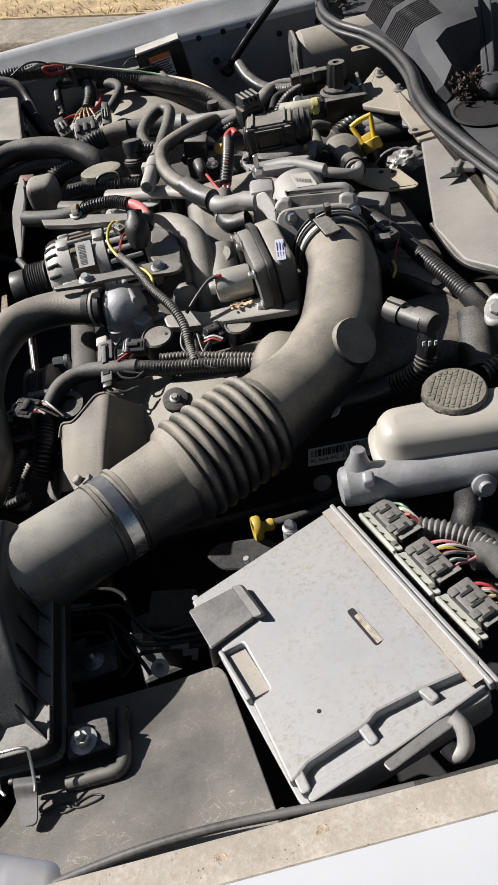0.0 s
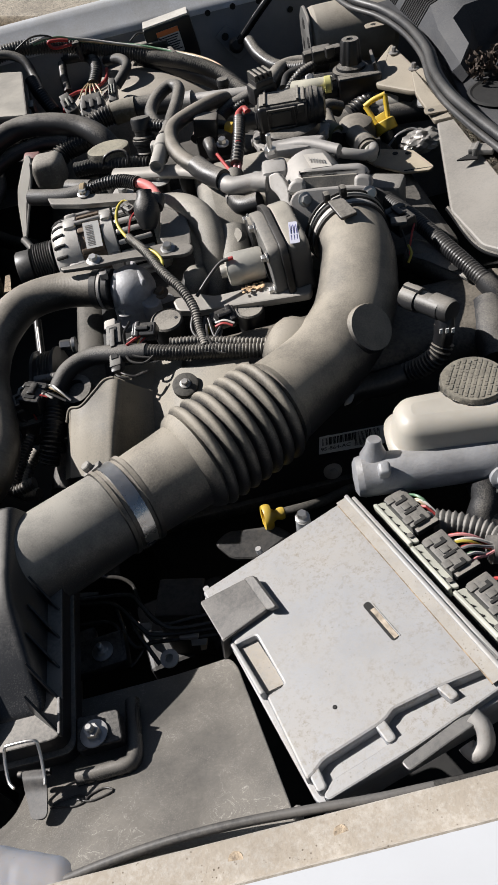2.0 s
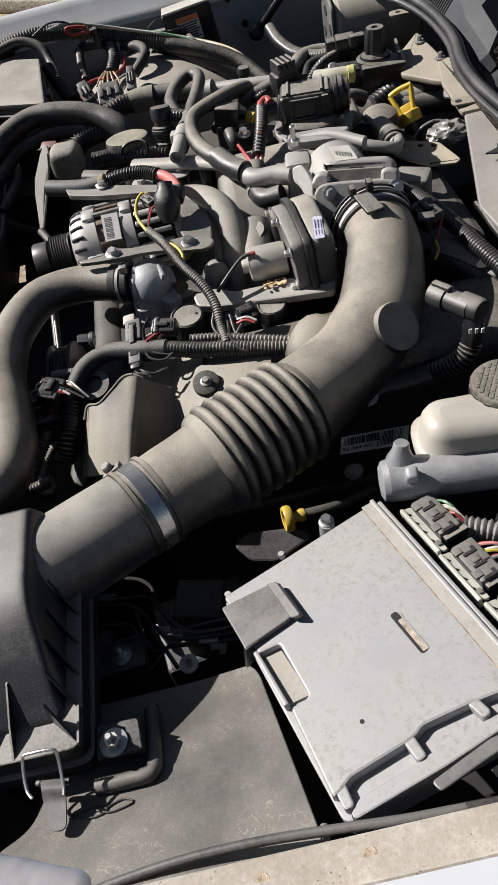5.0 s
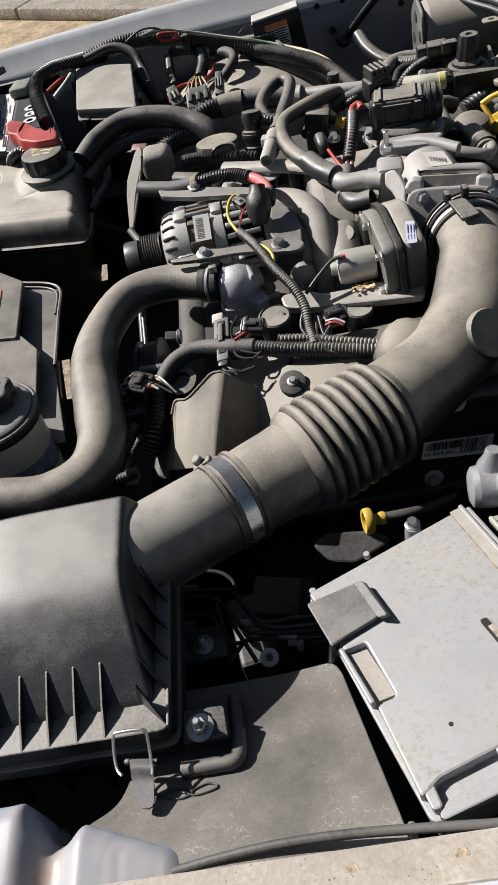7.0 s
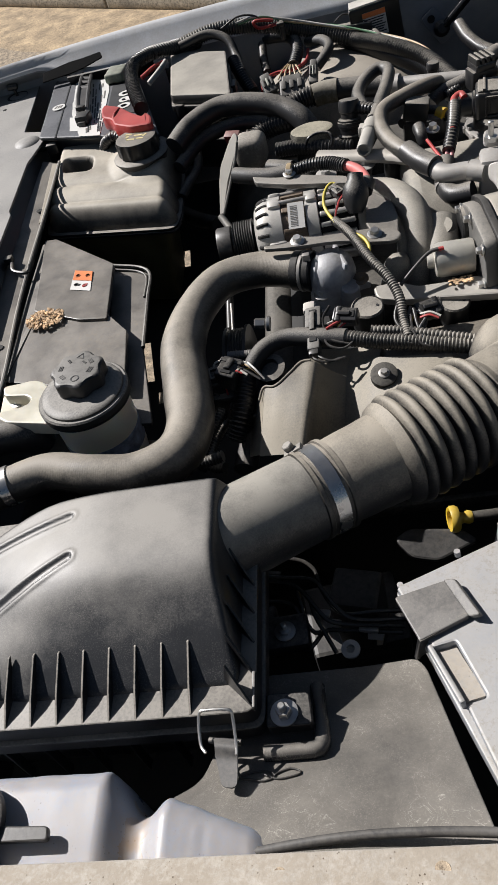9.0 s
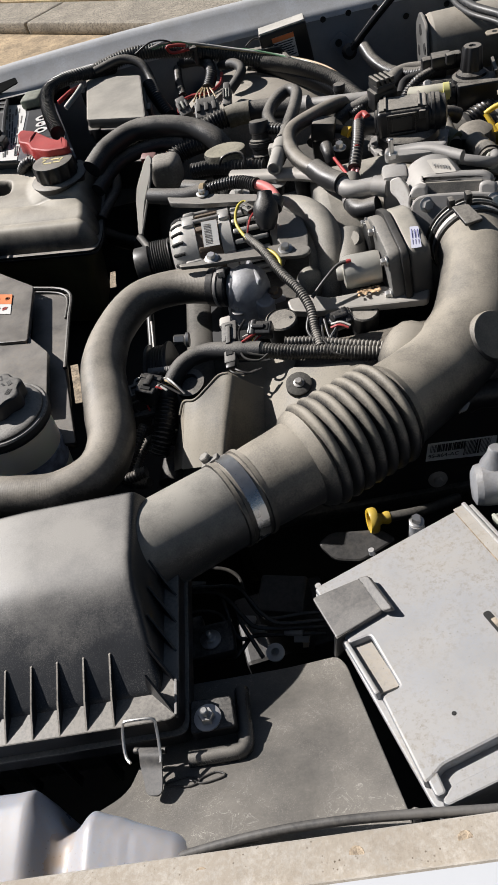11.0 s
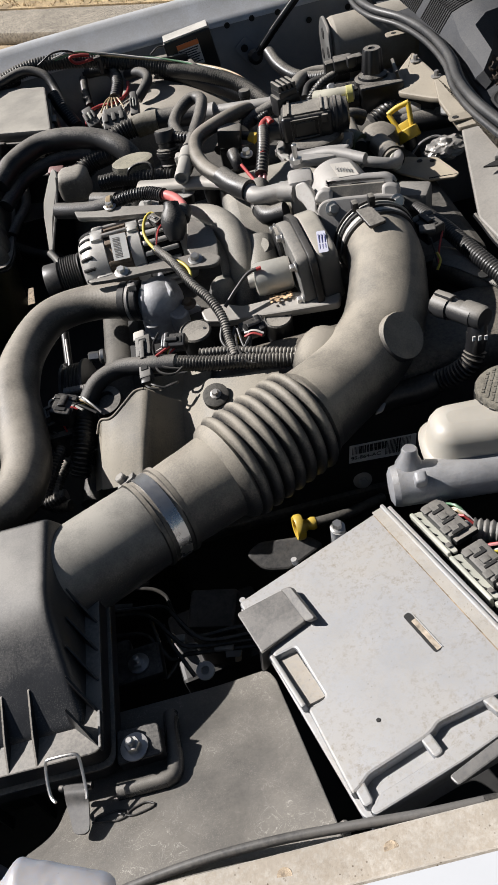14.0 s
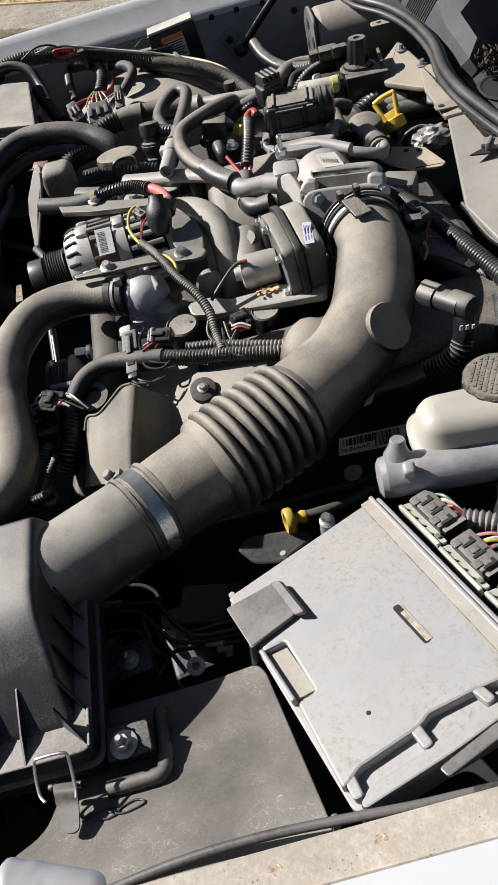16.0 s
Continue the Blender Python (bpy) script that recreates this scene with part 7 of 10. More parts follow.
solid("cable_tie", lathe([(0.0125, -0.004), (0.0135, -0.003), (0.0135, 0.003), (0.0125, 0.004)], 20, zaxis((-0.1576, 1.0334, 0.9500), (1, -0.2, 0))), WIRE["tan"], "tan tape band on the cable", "tape")

# ---- intake manifold ----
MAN = thing("intake_manifold", (0.05, 0.98, 0.80), "grey plastic intake manifold runners, dusty", "intake manifold")
part("runner", tube([(-0.0900, 1.0150, 0.9100), (-0.0630, 0.9970, 0.9180), (-0.0390, 0.9790, 0.9240), (-0.0170, 0.9520, 0.9280), (-0.0010, 0.9140, 0.9240), (0.0040, 0.8840, 0.9080), (0.0020, 0.8600, 0.8850), (-0.0030, 0.8450, 0.8550)], [0.018, 0.0185, 0.019, 0.0195, 0.0195, 0.019], 28, 0.005), MANIFOLD, MAN, "arched dust-grey runner")
part("runner", tube([(-0.0350, 0.9650, 0.9080), (-0.0200, 0.9430, 0.9060), (-0.0120, 0.9100, 0.8960), (-0.0130, 0.8770, 0.8800), (-0.0180, 0.8560, 0.8550)], [0.014, 0.015, 0.015, 0.014], 24, 0.005), MANIFOLD, MAN)
part("runner_stub", lathe([(0.0190, -0.03), (0.0205, 0.010), (0.0185, 0.021), (0.0125, 0.029), (0.006, 0.032), (0, 0.0325)], 28, zaxis((-0.0330, 0.8560, 0.8640), (0.25, 0.10, 1))), MANIFOLD, MAN)
part("plenum", side_prism([(0.0, 0.0), (0.20, 0.0), (0.20, 0.07), (0.16, 0.10), (0.05, 0.10), (0.0, 0.06)], 0.20, pose(0.10, 0.93, 0.82), 0.02, 3), MANIFOLD, MAN)
part("runner", tube([(0.0333, 0.9022, 0.9000), (0.0263, 0.8549, 0.8850), (0.0258, 0.8359, 0.8600)], [0.026, 0.024, 0.02], 22, 0.008), MANIFOLD, MAN)

THM = thing("thermostat_housing", (-0.13, 0.86, 0.82), "grey cast thermostat housing beside the hose", "thermostat housing")
th = Vector((-0.1165, 0.8545, 0.8850))
CAST = surface("bluish_cast_aluminium", (0.34, 0.35, 0.375), 0.52, mottle=0.4, dust=0.34, metal=0.25, grain=420, bump=0.5, vary=0.3, patch=40, settle=-0.1)
part("dome", lathe([(0.030, -0.04), (0.031, -0.01), (0.031, 0.008), (0.027, 0.022), (0.018, 0.031), (0, 0.035)], 32, zaxis(th, (0.1, -0.05, 1))), CAST, THM)
part("spout", tube([Vector((-0.1394, 0.8576, 0.8930)), th + Vector((0, 0, 0.002))], [0.0235, 0.0245, 0.027], 28, 0.006), CAST, THM)
part("spout_bead", tube([Vector((-0.1390, 0.8577, 0.8930)), Vector((-0.1350, 0.8573, 0.8922))], 0.0262, 28), CAST, THM)
part("cast_rib", box(0.006, 0.058, 0.010, pose(th.x + 0.012, th.y, th.z + 0.022, 0, 18, 12), 0.003), CAST, THM)
part("bolt_boss", lathe([(0.014, -0.02), (0.0125, 0.006), (0.010, 0.008), (0, 0.008)], 20, zaxis((-0.0960, 0.8280, 0.8780), (0.1, -0.3, 1))), CAST, THM)
part("foot", prism(rounded([(-0.035, -0.03), (0.05, -0.028), (0.05, 0.02), (-0.03, 0.03)], 0.018, 5), -0.012, 0, zaxis(th + Vector((0, 0, -0.028)), (0.05, -0.25, 1)), 0.003), CAST, THM)
bolt_part(THM, (-0.1331, 0.8341, 0.8720), (0, -0.2, 1), 0.006, 0.006, 0.011)
bolt_part(THM, (-0.0814, 0.8355, 0.8850), (0, -0.2, 1), 0.006, 0.006, 0.011, COPPER)

RAIL = thing("cross_rail", (0.03, 0.82, 0.86), "dusty pale grey metal cross rail with rust crumbs", "rail")
part("bar", plate([(-0.0675, 0.8143, 0.8860), (-0.0346, 0.8123, 0.8880), (-0.0135, 0.7972, 0.8880), (0.0395, 0.7910, 0.8900), (0.0517, 0.7930, 0.8920), (0.1105, 0.7679, 0.8920), (0.1037, 0.7484, 0.8880), (0.0409, 0.7622, 0.8860), (-0.0401, 0.7814, 0.8820), (-0.0648, 0.7925, 0.8820)], 0.012, 0.004, 0.0025), surface("pale_dusted_rail", (0.30, 0.29, 0.27), 0.45, dust=0.6, metal=0.2, settle=0.2), RAIL)
crumbs = bmesh.new()
rng = random.Random(3)
c0 = Vector((0.0373, 0.7851, 0.8920))
for k in range(50):
    q = c0 + Vector((rng.uniform(-0.014, 0.014), rng.uniform(-0.007, 0.007), 0.001))
    bmesh.ops.create_icosphere(crumbs, subdivisions=1, radius=rng.uniform(0.001, 0.0028), matrix=Matrix.Translation(q) @ Matrix.Diagonal((1, 0.8, 0.5, 1)))
solid("rust_crumbs", crumbs, NUTTY, "rusty crumbs lying on the cross rail", "debris", kind="stuff")


def round_cap(name, at, r, mat, label, category, h=0.012):
    t_ = thing(name, at, label, category)
    m = zaxis(at, (0.02, -0.12, 1))
    part("body", lathe([(r * 0.94, -0.03), (r, -0.004), (r, 0.0), (r * 0.9, 0.002), (r * 0.88, 0.0005), (0, 0.0005)], 32, m), mat, t_)
    part("hinge_dot", disc(0.0022, 0.0006, m @ pose(r * 0.6, 0.0, 0.0005), 10), INK, t_)
    return t_


round_cap("coil_cap", (-0.0784, 0.7636, 0.8930), 0.0205, PLASTIC_DUSTY, "round dusty black coil cover disc", "coil")
round_cap("coil_cap", (0.0263, 0.7647, 0.8780), 0.0185, PLASTIC_DUSTY, "round dusty black coil cover below the rail", "coil")




def connector(name, at, xdir, size, mat, label, wires=3, wire_to=None, zhint=(0, -0.4, 1), clip=True):
    """A rectangular plug with a latch, a collar and short wires."""
    t_ = thing(name, at, label, "connector")
    m = axes(at, xdir, zhint)
    sx, sy, sz = size
    part("housing", box(sx, sy, sz, m, 0.0018), mat, t_)
    part("collar", box(sx * 0.22, sy * 1.16, sz * 1.12, m @ pose(-sx * 0.28, 0, -sz * 0.06), 0.0015), mat, t_)
    if clip:
        part("latch", box(sx * 0.55, sy * 0.32, sz * 0.22, m @ pose(-sx * 0.05, 0, sz * 0.98), 0.0012), mat, t_)
    part("window", box(sx * 0.16, sy * 0.5, sz * 0.1, m @ pose(sx * 0.3, 0, sz * 0.96), 0.0006), VOID, t_)
    for k in range(wires):
        o = (k - (wires - 1) / 2) * sy * 0.7 / max(1, wires - 1)
        q0 = m @ Vector((sx * 0.48, o, sz * 0.5))
        q2 = Vector(wire_to) if wire_to else m @ Vector((sx * 1.3, o * 0.4, sz * 0.1))
        q1 = q0.lerp(q2, 0.5) + Vector((0, 0, 0.004 + 0.002 * k))
        part("wire", tube([q0, q1, q2], 0.0013, 6, 0.004), WIRE[("black", "red", "white", "yellow", "black", "tan")[k % 6]], t_)
    return t_


connector("injector_plug", (-0.1046, 0.7437, 0.8930), (1, -0.3, 0), (0.030, 0.018, 0.016), PLUG_BLACK, "black injector plug with coloured wires", 4, (-0.1226, 0.7311, 0.8850))
connector("injector_plug", (-0.0091, 0.7412, 0.8850), (-1, -0.2, 0), (0.032, 0.020, 0.016), PLUG_BLACK, "black injector plug with coloured wires", 4, (-0.0320, 0.7249, 0.8850))
SNP = thing("sensor_plug", (-0.1450, 0.7480, 0.8700), "pale grey sensor plug with dark windows and twin wires", "connector")
snm = axes((-0.1455, 0.7480, 0.8880), (-0.06, -0.98, -0.12), (-0.15, -0.3, 1))
part("head", box(0.016, 0.016, 0.014, snm @ pose(-0.034, -0.006, -0.008), 0.003), LABEL_TAN, SNP, "dirty cream sensor head")
part("socket", box(0.034, 0.020, 0.018, snm @ pose(-0.010, 0, -0.009), 0.002), GREY_PLUG, SNP)
part("tail", box(0.036, 0.015, 0.014, snm @ pose(0.024, 0, -0.007), 0.002), GREY_PLUG, SNP)
part("latch", box(0.030, 0.006, 0.004, snm @ pose(0.000, 0, 0.009), 0.001), GREY_PLUG, SNP)
for x, w in ((-0.016, 0.008), (0.004, 0.007), (0.026, 0.010)):
    part("window", box(w, 0.0085, 0.001, snm @ pose(x, 0.0, 0.0095 if x < 0.01 else 0.0072), 0), VOID, SNP)
part("seal", box(0.010, 0.013, 0.012, snm @ pose(0.045, 0, -0.006), 0.003), RUBBER_CLEAN, SNP)
for k in (-1, 1):
    part("wire", tube([snm @ Vector((0.048, 0.003 * k, 0)), snm @ Vector((0.056, 0.006 + 0.004 * k, 0.002)), snm @ Vector((0.060, 0.018 + 0.003 * k, -0.002)), snm @ Vector((0.056, 0.034 + 0.003 * k, -0.004))], 0.0013, 6, 0.004), WIRE["black"], SNP)
connector("cam_sensor_plug", (-0.2589, 0.7125, 0.8550), (-0.4, -1, 0), (0.034, 0.026, 0.024), PLUG_BLACK, "black cam sensor plug with wires", 5, (-0.2255, 0.7157, 0.8650))
connector("lower_plug", (-0.2764, 0.7166, 0.8400), (0.3, -1, 0), (0.036, 0.022, 0.024), PLASTIC, "black lower harness plug", 2, (-0.2614, 0.6907, 0.8200))

CP = thing("harness_junction", (-0.2600, 0.7150, 0.8000), "black wiring junction with plugs hung at the engine front", "connector")
part("block", box(0.034, 0.046, 0.060, pose(-0.2790, 0.7120, 0.7860, 0, 6, 8), 0.004), PLASTIC, CP)
part("block", box(0.030, 0.050, 0.058, pose(-0.2440, 0.7020, 0.7800, 0, -4, -6), 0.004), PLASTIC, CP)
cage = part("cage", merge(box(0.040, 0.004, 0.016, pose(-0.2640, 0.7230, 0.8560, 0, 0, 12), 0.001), box(0.040, 0.004, 0.016, pose(-0.2610, 0.7060, 0.8560, 0, 0, 12), 0.001), box(0.004, 0.020, 0.016, pose(-0.2820, 0.7110, 0.8560, 0, 0, 12), 0.001), box(0.004, 0.020, 0.016, pose(-0.2440, 0.7180, 0.8560, 0, 0, 12), 0.001)), PLASTIC_DUSTY, CP)
for k in range(7):
    part("wire", tube([(-0.2780 + 0.005 * k, 0.7160 + 0.001 * k, 0.8640), (-0.2740 + 0.006 * k, 0.7250, 0.8760 - 0.001 * k), (-0.2480 + 0.004 * k, 0.7230 - 0.003 * k, 0.8740), (-0.2250 + 0.002 * k, 0.7120 - 0.003 * k, 0.8640)], 0.0013, 6, 0.004), WIRE[("white", "black", "pink", "black", "tan", "black", "white")[k]], CP)
for k, (dx, dy) in enumerate(((-0.010, -0.020), (0.000, -0.022), (0.010, -0.020))):
    part("latch", box(0.006, 0.004, 0.022, pose(-0.2440 + dx, 0.7010 + dy - 0.006, 0.8020), 0.001), PLASTIC_DUSTY, CP)
hose("front_loop_conduit", [(-0.2700, 0.7000, 0.8050), (-0.2840, 0.6780, 0.8030), (-0.2950, 0.6480, 0.8000), (-0.2930, 0.6220, 0.8000), (-0.2740, 0.6120, 0.8050)], 0.0078, CONDUIT_TAN, "tan-dusted corrugated conduit looping at the engine front", "wire harness", ridge=(0.0045, 0.2), n=14)
hose("front_drop", [(-0.2440, 0.6900, 0.7850), (-0.2500, 0.6620, 0.7800), (-0.2560, 0.6300, 0.7750)], 0.0150, TAPE, "thick taped harness drop at the engine front", "wire harness", n=16)
for q in ((-0.2120, 0.6520, 0.8060), (-0.2200, 0.6440, 0.8020)):
    solid("harness_peg", merge(box(0.014, 0.008, 0.008, pose(*q, 0, 0, 10), 0.0015), disc(0.003, 0.012, zaxis(q, (-1, 0, 0.2)), 10)), CREAM, "small pale harness peg", "clip")

# harness over the valve cover
hose("head_harness", [(-0.1083, 0.7168, 0.8880), (-0.0703, 0.7009, 0.8880), (-0.0294, 0.6881, 0.8880), (0.0236, 0.6728, 0.8850), (0.0508, 0.6730, 0.8800)], 0.0100, CONDUIT_TAN, "dusty black corrugated harness conduit", "wire harness", ridge=(0.0040, 0.16), n=14)
hose("upper_harness", [(-0.0780, 0.7160, 0.8930), (-0.0468, 0.7073, 0.8930), (-0.0004, 0.6876, 0.8920), (0.0386, 0.6749, 0.8880)], 0.0072, CONDUIT_TAN, "black corrugated harness conduit", "wire harness", ridge=(0.0045, 0.2))
hose("taped_harness", [(-0.1083, 0.7168, 0.8880), (-0.1407, 0.7294, 0.8860), (-0.1826, 0.7461, 0.8800), (-0.2121, 0.7378, 0.8750), (-0.2304, 0.7209, 0.8620), (-0.2461, 0.6966, 0.8400), (-0.2572, 0.6589, 0.8200)], 0.0115, TAPE, "taped black wire harness", "wire harness", n=14)
hose("drop_harness", [(-0.2386, 0.7046, 0.8500), (-0.2497, 0.6667, 0.8300), (-0.2618, 0.6499, 0.8100)], 0.0135, CONDUIT, "black corrugated harness drop", "wire harness", ridge=(0.005, 0.2))
hose("thin_conduit", [(-0.2713, 0.6752, 0.8400), (-0.2886, 0.6419, 0.8300), (-0.2993, 0.6124, 0.8200), (-0.2720, 0.6124, 0.8250)], 0.0075, CONDUIT, "thin corrugated conduit loop", "wire harness", ridge=(0.004, 0.2))
hose("main_conduit", [(-0.1033, 0.8879, 0.9450), (-0.0848, 0.8469, 0.9440), (-0.0672, 0.8019, 0.9350), (-0.0491, 0.7694, 0.9250), (-0.0405, 0.7453, 0.9130), (-0.0398, 0.7206, 0.9000), (-0.0379, 0.6945, 0.8930)], 0.0062, CONDUIT_TAN, "grey-black corrugated wiring conduit over the engine", "wire harness", ridge=(0.0034, 0.16), n=14)
hose("yellow_wire", [(-0.1017, 0.8767, 0.9450), (-0.1144, 0.9143, 0.9550), (-0.1090, 0.9433, 0.9620), (-0.0995, 0.9545, 0.9620), (-0.0913, 0.9363, 0.9580)], 0.0022, WIRE["yellow"], "yellow wire looping to the alternator", "wire", n=8)
hose("yellow_wire", [(-0.0901, 0.8580, 0.9440), (-0.0717, 0.8360, 0.9450), (-0.0657, 0.8189, 0.9400), (-0.0695, 0.8096, 0.9350)], 0.0022, WIRE["yellow"], "yellow wire beside the conduit", "wire", n=8)
connector("alternator_plug", (-0.0948, 0.9378, 0.9520), (0.5, -1, 0), (0.026, 0.012, 0.012), PLASTIC, "black two-wire alternator plug", 2, (-0.1029, 0.8952, 0.9450))
for k, pts in enumerate(([(-0.0296, 0.7332, 0.9050), (-0.0380, 0.7109, 0.8980), (-0.0221, 0.6835, 0.8920)], [(-0.0266, 0.7294, 0.9050), (-0.0241, 0.7030, 0.8950), (-0.0128, 0.6787, 0.8900)], [(-0.0415, 0.7437, 0.9100), (-0.0489, 0.7223, 0.9000), (-0.0379, 0.6957, 0.8920)], [(-0.0210, 0.7361, 0.9000), (-0.0150, 0.7150, 0.8960), (-0.0266, 0.6909, 0.8920)])):
    hose("harness_wire", pts, 0.0022, WIRE["black"], "loose black harness wire", "wire", n=8, group="loose harness wires")
hose("motor_wire", [(-0.0349, 0.7860, 0.9000), (-0.0128, 0.7997, 0.9150), (0.0059, 0.8090, 0.9250), (0.0184, 0.8077, 0.9280)], 0.0024, WIRE["black"], "twisted black motor wire", "wire", n=8)
hose("motor_wire", [(0.0152, 0.8050, 0.9290), (0.0213, 0.8045, 0.9300)], 0.0024, WIRE["red"], "short red motor wire", "wire", n=8)

# loose leads between the plugs
for pts, c in (([(-0.0381, 0.7291, 0.9020), (-0.0448, 0.7094, 0.8970), (-0.0393, 0.6840, 0.8930), (-0.0210, 0.6843, 0.8900)], "black"), ([(-0.0313, 0.7261, 0.9020), (-0.0314, 0.6967, 0.8980), (-0.0241, 0.6776, 0.8930), (-0.0076, 0.6745, 0.8880)], "black"),
               ([(-0.0247, 0.7305, 0.9000), (-0.0142, 0.7188, 0.9000), (-0.0240, 0.7004, 0.8970), (-0.0202, 0.6772, 0.8920)], "grey"), ([(-0.1240, 0.7721, 0.8980), (-0.1344, 0.7504, 0.8950), (-0.1253, 0.7134, 0.8920), (-0.1041, 0.7026, 0.8890)], "black"),
               ([(-0.1354, 0.7371, 0.8920), (-0.1306, 0.7069, 0.8900), (-0.1131, 0.6975, 0.8890), (-0.0999, 0.7064, 0.8900)], "black"), ([(-0.1035, 0.7395, 0.9050), (-0.1162, 0.7372, 0.9020), (-0.1289, 0.7348, 0.8990)], "white"),
               ([(-0.1052, 0.7356, 0.9050), (-0.1181, 0.7310, 0.9020), (-0.1309, 0.7264, 0.8990)], "red"), ([(-0.0005, 0.7105, 0.9000), (-0.0104, 0.7156, 0.9030), (-0.0209, 0.7171, 0.9000)], "red"), ([(0.0022, 0.7140, 0.9000), (-0.0083, 0.7205, 0.9030), (-0.0199, 0.7237, 0.9000)], "white"),
               ([(-0.2585, 0.7125, 0.8720), (-0.2451, 0.7093, 0.8760), (-0.2313, 0.6997, 0.8740), (-0.2177, 0.6903, 0.8680)], "black"), ([(-0.2554, 0.7060, 0.8720), (-0.2436, 0.7045, 0.8760), (-0.2327, 0.6950, 0.8740)], "white"), ([(-0.2538, 0.7001, 0.8720), (-0.2464, 0.7024, 0.8760), (-0.2385, 0.6993, 0.8740)], "red")):
    hose("loose_lead", pts, 0.0016, WIRE[c], c + " loose wire lead between the plugs", "wire", n=6)

# ---- throttle body and what stands round it ----
TB = thing("electronic_throttle", (0.15, 0.88, 0.82), "cast aluminium electronic throttle body with motor and label", "throttle body")
part("inlet_flange", prism(rounded([(-0.0470, -0.0407), (-0.0251, -0.0640), (0.0147, -0.0681), (0.0326, -0.0488), (0.0480, -0.0248), (0.0499, -0.0054), (0.0424, 0.0081), (0.0222, 0.0109), (-0.0413, 0.0113), (-0.0532, 0.0088), (-0.0608, -0.0017)], 0.007, 5), -0.014, 0, fm, 0.0022), ALLOY, TB)
for at in ((-0.0399, -0.0008), (0.0402, 0.0001)):
    bolt_part(TB, fm @ Vector((*at, 0.0)), fz, 0.0066, 0.007, 0.0095)
part("recess", prism(rounded([(0.0248, 0.0076), (0.0264, 0.0240), (-0.0436, 0.0251), (-0.0450, 0.0102)], 0.002), -0.020, -0.012, fm, 0.001), MANIFOLD, TB)
part("end_lug", prism(rounded([(-0.0514, 0.0048), (-0.0394, 0.0081), (-0.0395, 0.0224), (-0.0524, 0.0245), (-0.0602, 0.0193), (-0.0644, 0.0062)], 0.005), -0.034, -0.004, fm, 0.004, 3), ALLOY, TB)
part("end_lug", prism(rounded([(0.0376, 0.0033), (0.0454, 0.0086), (0.0435, 0.0193), (0.0322, 0.0234), (0.0225, 0.0214), (0.0218, 0.0064)], 0.005), -0.034, -0.004, fm, 0.004, 3), ALLOY, TB)
part("crest", prism(rounded([(-0.0056, 0.0258), (0.0235, 0.0243), (0.0405, 0.0188), (0.0385, 0.0281), (0.0288, 0.0343), (-0.0046, 0.0355), (-0.0339, 0.0354), (-0.0443, 0.0335), (-0.0515, 0.0267)], 0.004), -0.040, -0.016, fm, 0.0045, 4), ALLOY, TB)
part("side_web", plate([(0.0946, 0.9143, 0.9672), (0.1070, 0.9090, 0.9721), (0.1126, 0.8969, 0.9649), (0.1157, 0.8834, 0.9543), (0.1115, 0.8775, 0.9452), (0.1171, 0.8656, 0.9382), (0.1187, 0.8487, 0.9232), (0.1120, 0.8558, 0.9246), (0.1048, 0.8745, 0.9369), (0.0986, 0.8938, 0.9505), (0.0924, 0.9029, 0.9544)], 0.012, 0.004, 0.002, (-0.5, -0.6, 0.62)), ALLOY, TB)
part("arch_gap", prism(rounded([(0.0158, 0.0206), (-0.0012, 0.0261), (-0.0143, 0.0263), (-0.0278, 0.0220)], 0.001), -0.024, -0.0155, fm, 0), VOID, TB)
part("bore_ring", lathe([(0.0445, -0.01), (0.0455, 0.004), (0.0455, 0.008), (0.0445, 0.012)], 44, zaxis(bore, bz)), RUBBER_CLEAN, TB)
part("clamp_band", lathe([(0.0450, 0.012), (0.0470, 0.013), (0.0470, 0.021), (0.0450, 0.022)], 44, zaxis(bore, bz)), STRAP, TB, "bright band clamp on the inlet")
part("lip_ring", lathe([(0.0450, 0.022), (0.0482, 0.0225), (0.0482, 0.0275), (0.0450, 0.028)], 44, zaxis(bore, bz)), RUBBER_CLEAN, TB)
part("clamp_tab", merge(plate([(0.1456, 0.8004, 0.9760), (0.1649, 0.7963, 0.9780), (0.1744, 0.7664, 0.9720), (0.1537, 0.7658, 0.9700)], 0.005, 0.003), box(0.008, 0.012, 0.014, pose(*Vector((0.1680, 0.8076, 0.9720))), 0.002), box(0.008, 0.012, 0.012, pose(*Vector((0.1478, 0.8091, 0.9700))), 0.002)), PLASTIC, TB, "black plastic clamp tab")
part("main_barrel", tube([fm @ Vector((-0.022, -0.006, -0.036)), fm @ Vector((-0.032, 0.004, -0.062)), fm @ Vector((-0.044, 0.016, -0.100))], [0.041, 0.042, 0.041], 36, 0.01), ALLOY, TB)
lbl = part("paper_label", plate([(0.1441, 0.9137, 0.9830), (0.1686, 0.9059, 0.9830), (0.1721, 0.8728, 0.9800), (0.1471, 0.8791, 0.9800)], 0.0006, 0.001, 0), LABEL_TAN, TB, "small printed paper label")
for k in range(6):
    q = Vector((0.1465, 0.8973, 0.9835)).lerp(Vector((0.1660, 0.8838, 0.9820)), (k + 0.5) / 6)
    part("print_bar", box(0.0012, 0.009, 0.0005, pose(q.x, q.y, q.z + 0.0003, 0, 0, -10), 0), ALLOY, lbl)
